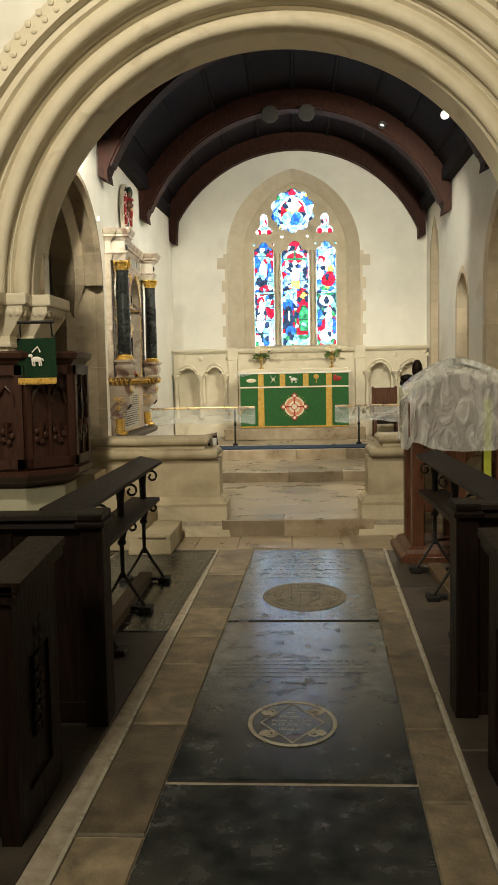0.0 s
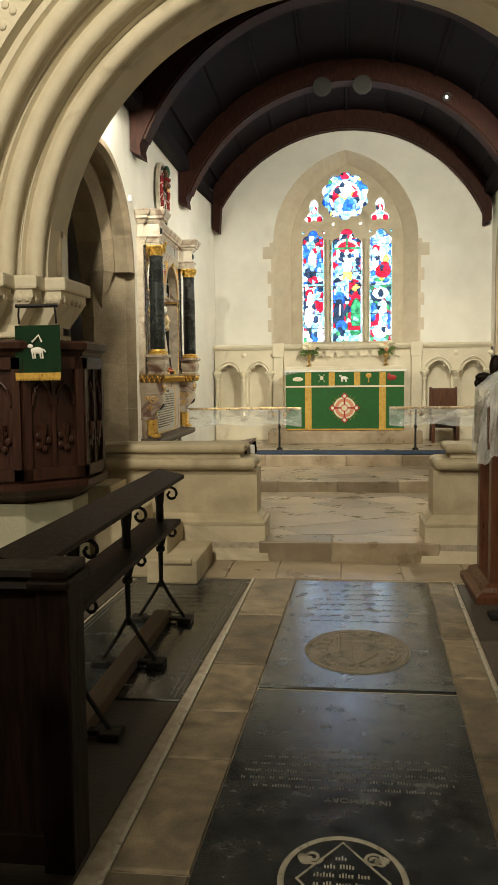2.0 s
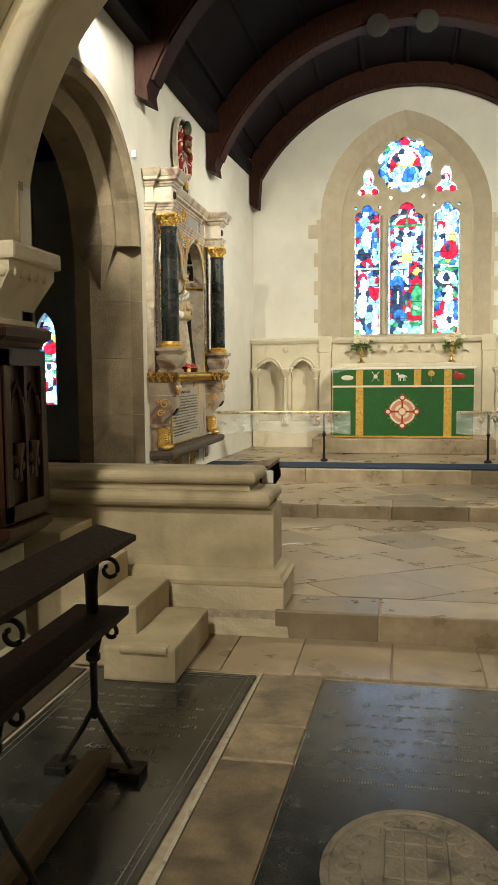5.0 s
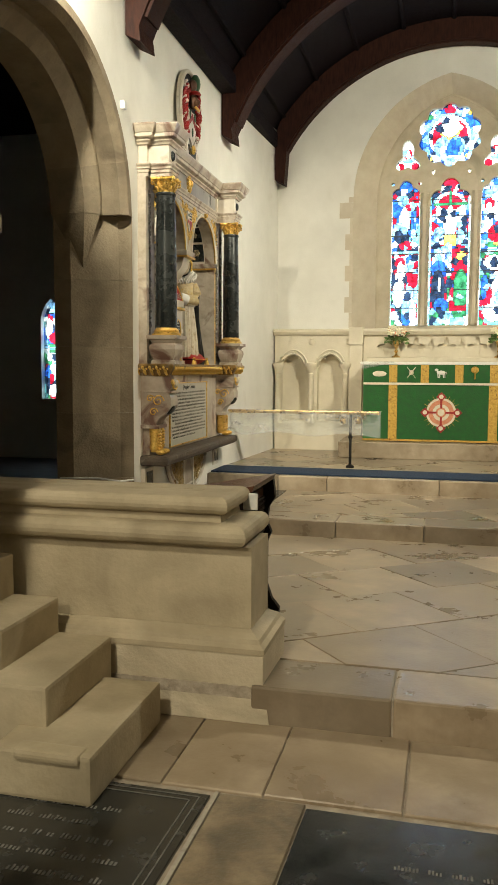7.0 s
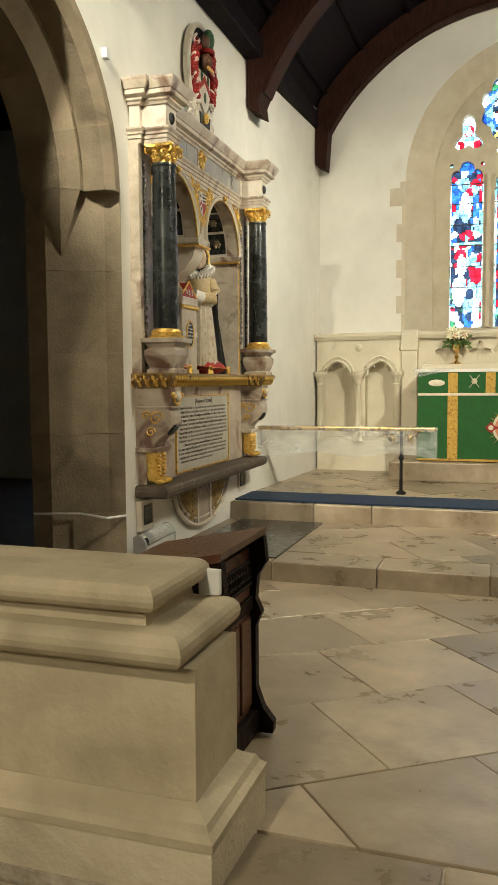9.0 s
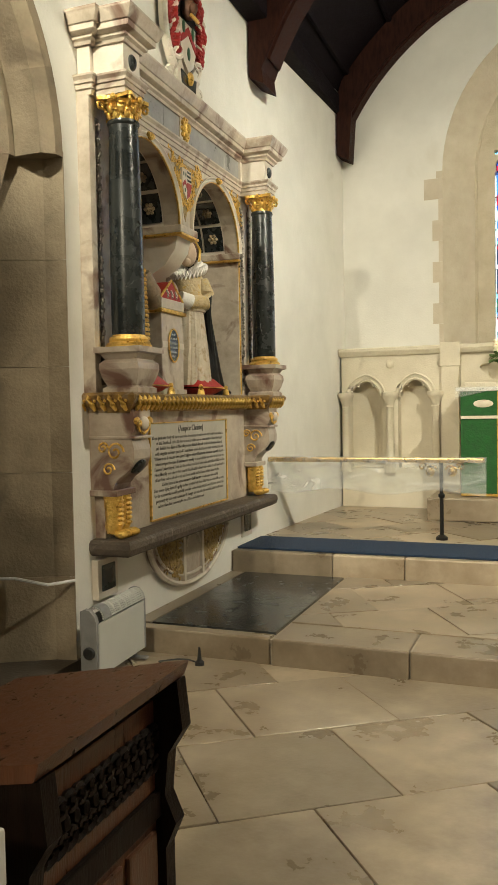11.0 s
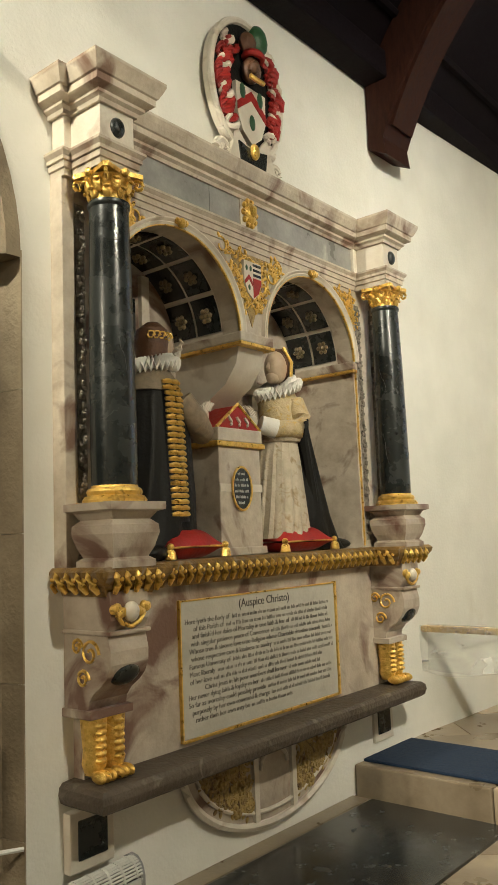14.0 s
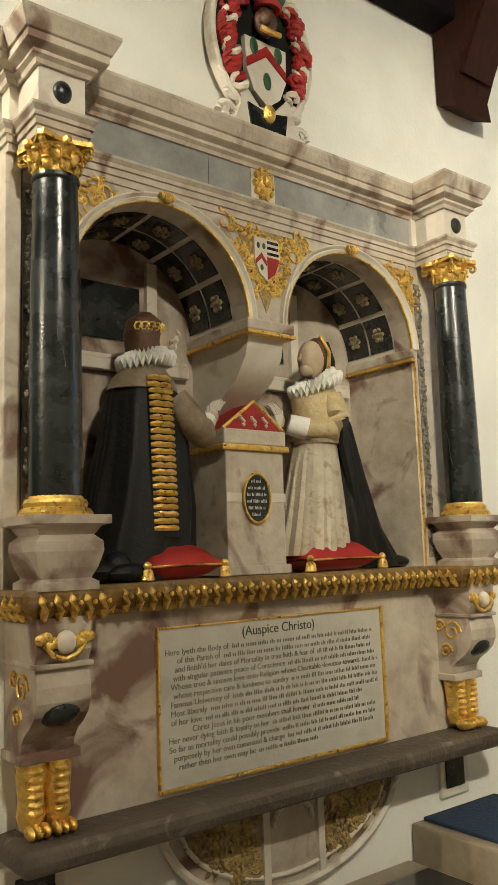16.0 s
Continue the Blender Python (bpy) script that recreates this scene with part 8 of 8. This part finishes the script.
def rail(x0, x1, xp, inner, label):
    ob = thing("communion_rail", label, "rail", group="communion rails")
    y, zt = 14.0, 0.915
    part("bar", box(B(), x0, x1, y - 0.035, y + 0.035, zt - 0.025, zt + 0.012, 0.01), BRASS, ob, "polished brass bar")
    for xx in (xp,):
        p = part("post", lathe(B(), [(0.045, Z3), (0.045, Z3 + 0.02), (0.016, Z3 + 0.04), (0.014, 0.62), (0.024, 0.63), (0.024, 0.65), (0.014, 0.66), (0.014, zt - 0.02)], xx, y, 12), IRON, ob, "black iron post", smooth=True)
        bm = B()
        for q in (-1, 1):
            for c_x, c_z, R in ((0.075, 0.82, 0.05), (0.14, 0.86, 0.03)):
                tube(bm, [(xx + q * (c_x + R * (1 - t / 24) * math.cos(2.8 - t * 0.4)), y, c_z + R * (1 - t / 24) * math.sin(2.8 - t * 0.4)) for t in range(20)], 0.008, 6)
            blob(bm, (xx + q * 0.075, y, 0.82), (0.026, 0.012, 0.03), 8)
        part("scroll", bm, BRASS, p, smooth=True)
    bm = B()
    n, m_ = 40, 8
    rr2 = random.Random(31)
    for side in (-1, 1):
        vv = [[bm.verts.new((x0 - 0.01 + (x1 - x0 + 0.02) * i / n, y + side * (0.042 + 0.012 * math.sin(i * 0.8 + k * 0.6) * k / m_ + rr2.uniform(-0.004, 0.004)), zt + 0.016 - (0.27 + 0.02 * math.sin(i * 0.35)) * k / m_)) for i in range(n + 1)] for k in range(m_ + 1)]
        for k in range(m_):
            for i in range(n):
                bm.faces.new((vv[k][i], vv[k][i + 1], vv[k + 1][i + 1], vv[k + 1][i]))
    part("plastic_sheet", bm, FILM, ob, "clear plastic sheet draped over the bar", smooth=True)


rail(-2.295, -0.60, -0.915, 1, "brass communion rail draped with clear plastic")
rail(0.685, 2.44, 1.05, -1, "brass communion rail draped with clear plastic")

# chair by the south wall
ch = thing("sanctuary_chair", "dark red-brown wooden chair beside the altar", "chair", pose(1.62, 15.35, Z3))
part("backrest", boxes((-0.20, 0.20, 0.16, 0.20, 0.56, 0.86), (-0.22, -0.18, 0.155, 0.205, 0.40, 0.88), (0.18, 0.22, 0.155, 0.205, 0.40, 0.88), bevel=0.01), REDOAK, ch)
part("seat", boxes((-0.22, 0.22, -0.22, 0.20, 0.36, 0.41), bevel=0.012), REDOAK, ch)
part("apron", boxes((-0.20, 0.20, -0.20, 0.18, 0.24, 0.36), bevel=0.008), OAK, ch)
for x in (-0.19, 0.19):
    for y in (-0.19, 0.17):
        part("leg", boxes((x - 0.022, x + 0.022, y - 0.022, y + 0.022, 0.0, 0.36), bevel=0.004), REDOAK, ch)

# ---- small things in the chancel ----
# reading desk behind the low wall
rd = thing("reading_desk", "dark oak reading desk with carved shaped ends", "desk", pose(-0.92, 8.965, 0.125, 0, 0, -90))
SW = lambda a, b, c: (c, a, b)
part("sloping_top", plate(B(), [(-0.20, 0.625), (0.175, 0.70), (0.185, 0.728), (-0.21, 0.652)], [], -0.235, 0.235, SW), REDOAK, rd, "sloping polished oak top")
END = [(-0.15, 0.0), (0.21, 0.0), (0.215, 0.04), (0.175, 0.09), (0.150, 0.16), (0.150, 0.38), (0.172, 0.43), (0.15, 0.48), (0.158, 0.56), (0.19, 0.61), (0.18, 0.70), (-0.16, 0.63), (-0.15, 0.46)]
for x in (-0.21, 0.21):
    part("end_panel", plate(B(), END, [], x - 0.018, x + 0.018, SW), OAK, rd)
part("front_panel", boxes((-0.20, 0.20, -0.13, -0.10, 0.04, 0.60), bevel=0.004), OAK, rd)
part("back_panel", boxes((-0.20, 0.20, 0.105, 0.13, 0.04, 0.66), bevel=0.004), REDOAK, rd)
part("rail", boxes((-0.195, 0.195, 0.128, 0.142, 0.44, 0.49), bevel=0.004), OAK, rd)
part("plinth", boxes((-0.195, 0.195, 0.11, 0.16, 0.0, 0.08), bevel=0.006), OAK, rd)
for i in range(3):
    part("linen_fold", boxes((-0.18 + 0.125 * i, -0.075 + 0.125 * i, 0.128, 0.14, 0.10, 0.42), bevel=0.006), REDOAK, rd)
bm = B()
for i in range(14):
    u = -0.175 + 0.027 * i
    for k in (-1, 1):
        tube(bm, [(u + 0.022 * (1 - t / 14) * math.cos(k * t * 0.6), 0.136, 0.575 + k * 0.024 + 0.022 * (1 - t / 14) * math.sin(k * t * 0.6)) for t in range(11)], 0.007, 5)
    blob(bm, (u + 0.013, 0.136, 0.575), (0.010, 0.010, 0.014), 6)
part("carved_frieze", bm, OAK, rd, "pierced carved frieze", smooth=True)
tagged(part("plastic_box", box(B(), -0.75, -0.685, 8.580, 8.598, 0.769, 0.842, 0.006), WHITEPL), "small white plastic box standing on the low wall", "box")

# convector heater
ht = thing("convector_heater", "pale grey convector heater with a slatted top", "heater", pose(-2.19, 11.28, 0.036, 0, 0, 3))
PR = [(0.0, 0.045), (0.085, 0.045), (0.085, 0.30), (0.075, 0.335), (0.05, 0.36), (0.02, 0.365), (0.0, 0.355)]
part("casing", plate(B(), [(0.0, 0.045), (0.085, 0.045), (0.085, 0.295), (0.0, 0.295)], [], -0.245, 0.25, lambda a, b, c: (a, c, b)), HEATER, ht)
bm = B()
for i in range(12):
    a = radians(6 + 130 * i / 11)
    tube(bm, [(0.042 + 0.045 * math.cos(a), -0.20, 0.305 + 0.055 * math.sin(a)), (0.042 + 0.045 * math.cos(a), 0.245, 0.305 + 0.055 * math.sin(a))], 0.0045, 5)
for y in (-0.08, -0.02, 0.04, 0.10, 0.16, 0.22):
    tube(bm, [(0.042 + 0.046 * math.cos(a), y, 0.305 + 0.056 * math.sin(a)) for a in [radians(150 * i / 8) for i in range(9)]], 0.006, 5)
part("grille", bm, HEATER, ht)
# black lid under the slats, in place of the shade inside the casing
part("dark_inside", boxes((0.008, 0.076, -0.23, 0.24, 0.292, 0.318)), BLACKPL, ht)
for y0, y1 in ((-0.262, -0.235), (0.24, 0.262)):
    part("end_cap", plate(B(), PR, [], y0, y1, lambda a, b, c: (a, c, b)), HEATGREY, ht)
bm = B()
tube(bm, [(0.042 + 0.049 * math.cos(a), -0.16, 0.305 + 0.06 * math.sin(a)) for a in [radians(150 * i / 8) for i in range(9)]], 0.04, 8, flat=0.12)
part("control_panel", bm, HEATGREY, ht)
lb = lathe(B(), [(0.03, 0), (0.03, 0.008), (0.024, 0.012)], 0, 0, 16)
part("dial", lb, BLACKPL, ht, m=Matrix.Translation((0.045, -0.262, 0.16)) @ Matrix.Rotation(radians(90), 4, "X"))
for y in (-0.20, 0.20):
    part("foot", boxes((-0.03, 0.12, y - 0.016, y + 0.016, 0.0, 0.014), (0.03, 0.055, y - 0.014, y + 0.014, 0.01, 0.05), bevel=0.004), HEATGREY, ht)
cord = tube(B(), [(-2.13, 11.00, 0.10), (-2.06, 10.97, 0.056), (-1.95, 11.22, 0.047), (-1.91, 11.37, 0.042), (-2.0, 11.46, 0.039), (-1.93, 11.53, 0.036), (-1.87, 11.54, 0.036), (-1.80, 11.50, 0.04)], 0.0045, 6)
cable = tagged(part("power_cable", cord, BLACKPL), "thin black power cable lying on the paving", "cable")
tagged(part("floor_plug", lathe(B(), [(0.024, 0.026), (0.024, 0.045), (0.012, 0.055), (0.005, 0.12)], -1.79, 11.50, 12), BLACKPL), "small black plug on the floor by the step", "plug")
# cable along the jamb of the north arch
tagged(part("wall_cable", tube(B(), [(NX + 0.012, 11.17, 0.50), (NX - 0.06, 11.045, 0.50), (NX - 0.25, 11.04, 0.52), (NX - 0.5, 10.90, 0.53)], 0.008, 6), WHITEPL), "pale cable clipped along the stone jamb", "cable")

# spotlights
def spotlight(x, y, z, tx, ty, tz, face):
    ob = thing("spotlight", "small black spotlight fixed to a roof truss", "lamp", look((x, y, z), (tx, ty, tz)), group="spotlights")
    part("housing", lathe(B(), [(0.03, 0.10), (0.05, 0.08), (0.055, -0.06), (0.05, -0.062), (0.046, -0.03)], 0, 0, 16), BLACKPL, ob, smooth=True)
    part("lamp_face", lathe(B(), [(face, -0.04), (face, -0.034)], 0, 0, 16), BULB, ob)
    part("stirrup", tube(B(), [(0.06, 0, 0), (0.065, 0, 0.10), (0.0, 0, 0.14), (-0.065, 0, 0.10), (-0.06, 0, 0)], 0.008, 6), BLACKPL, ob)


spotlight(1.84, 10.98, 4.40, 0.6, 6.0, 2.6, 0.044)
spotlight(1.40, 13.62, 5.10, 0.2, 6.0, 2.0, 0.016)
# octagonal discs high on the far truss, standing in for hung spotlights
for x in (-0.27, 0.28):
    tagged(part("round_plaque", plate(B(), circle(x, 5.33, 0.13, 10), [], 13.66, 13.69, XZ), surface("dark_grey_disc", (0.018, 0.017, 0.016), (0.04, 0.038, 0.034), 8, 0.8, 0.1)), "dim grey octagonal disc in place of a spotlight under the roof", "plaque", group="roof plaques")
# small bracket on the wall by the arch
tagged(part("wall_sensor", box(B(), NX, NX + 0.035, 10.98, 11.03, 3.30, 3.36, 0.006), WHITEPL), "small white sensor on the plaster", "sensor")

# ---- furniture seen in the dark chapel ----
tb = thing("chapel_table", "small table under a white cloth in the dark chapel", "table", pose(-5.6, 13.2, 0.1))
part("top", boxes((-0.6, 0.6, -0.35, 0.35, 0.72, 0.76), bevel=0.006), OAK, tb)
part("cloth", boxes((-0.62, 0.62, -0.37, 0.37, 0.762, 0.77), (-0.62, 0.62, -0.375, -0.368, 0.62, 0.77)), LINEN, tb, "white table cloth")
for x in (-0.55, 0.55):
    for y in (-0.3, 0.3):
        part("leg", boxes((x - 0.03, x + 0.03, y - 0.03, y + 0.03, 0, 0.72), bevel=0.004), OAK, tb)
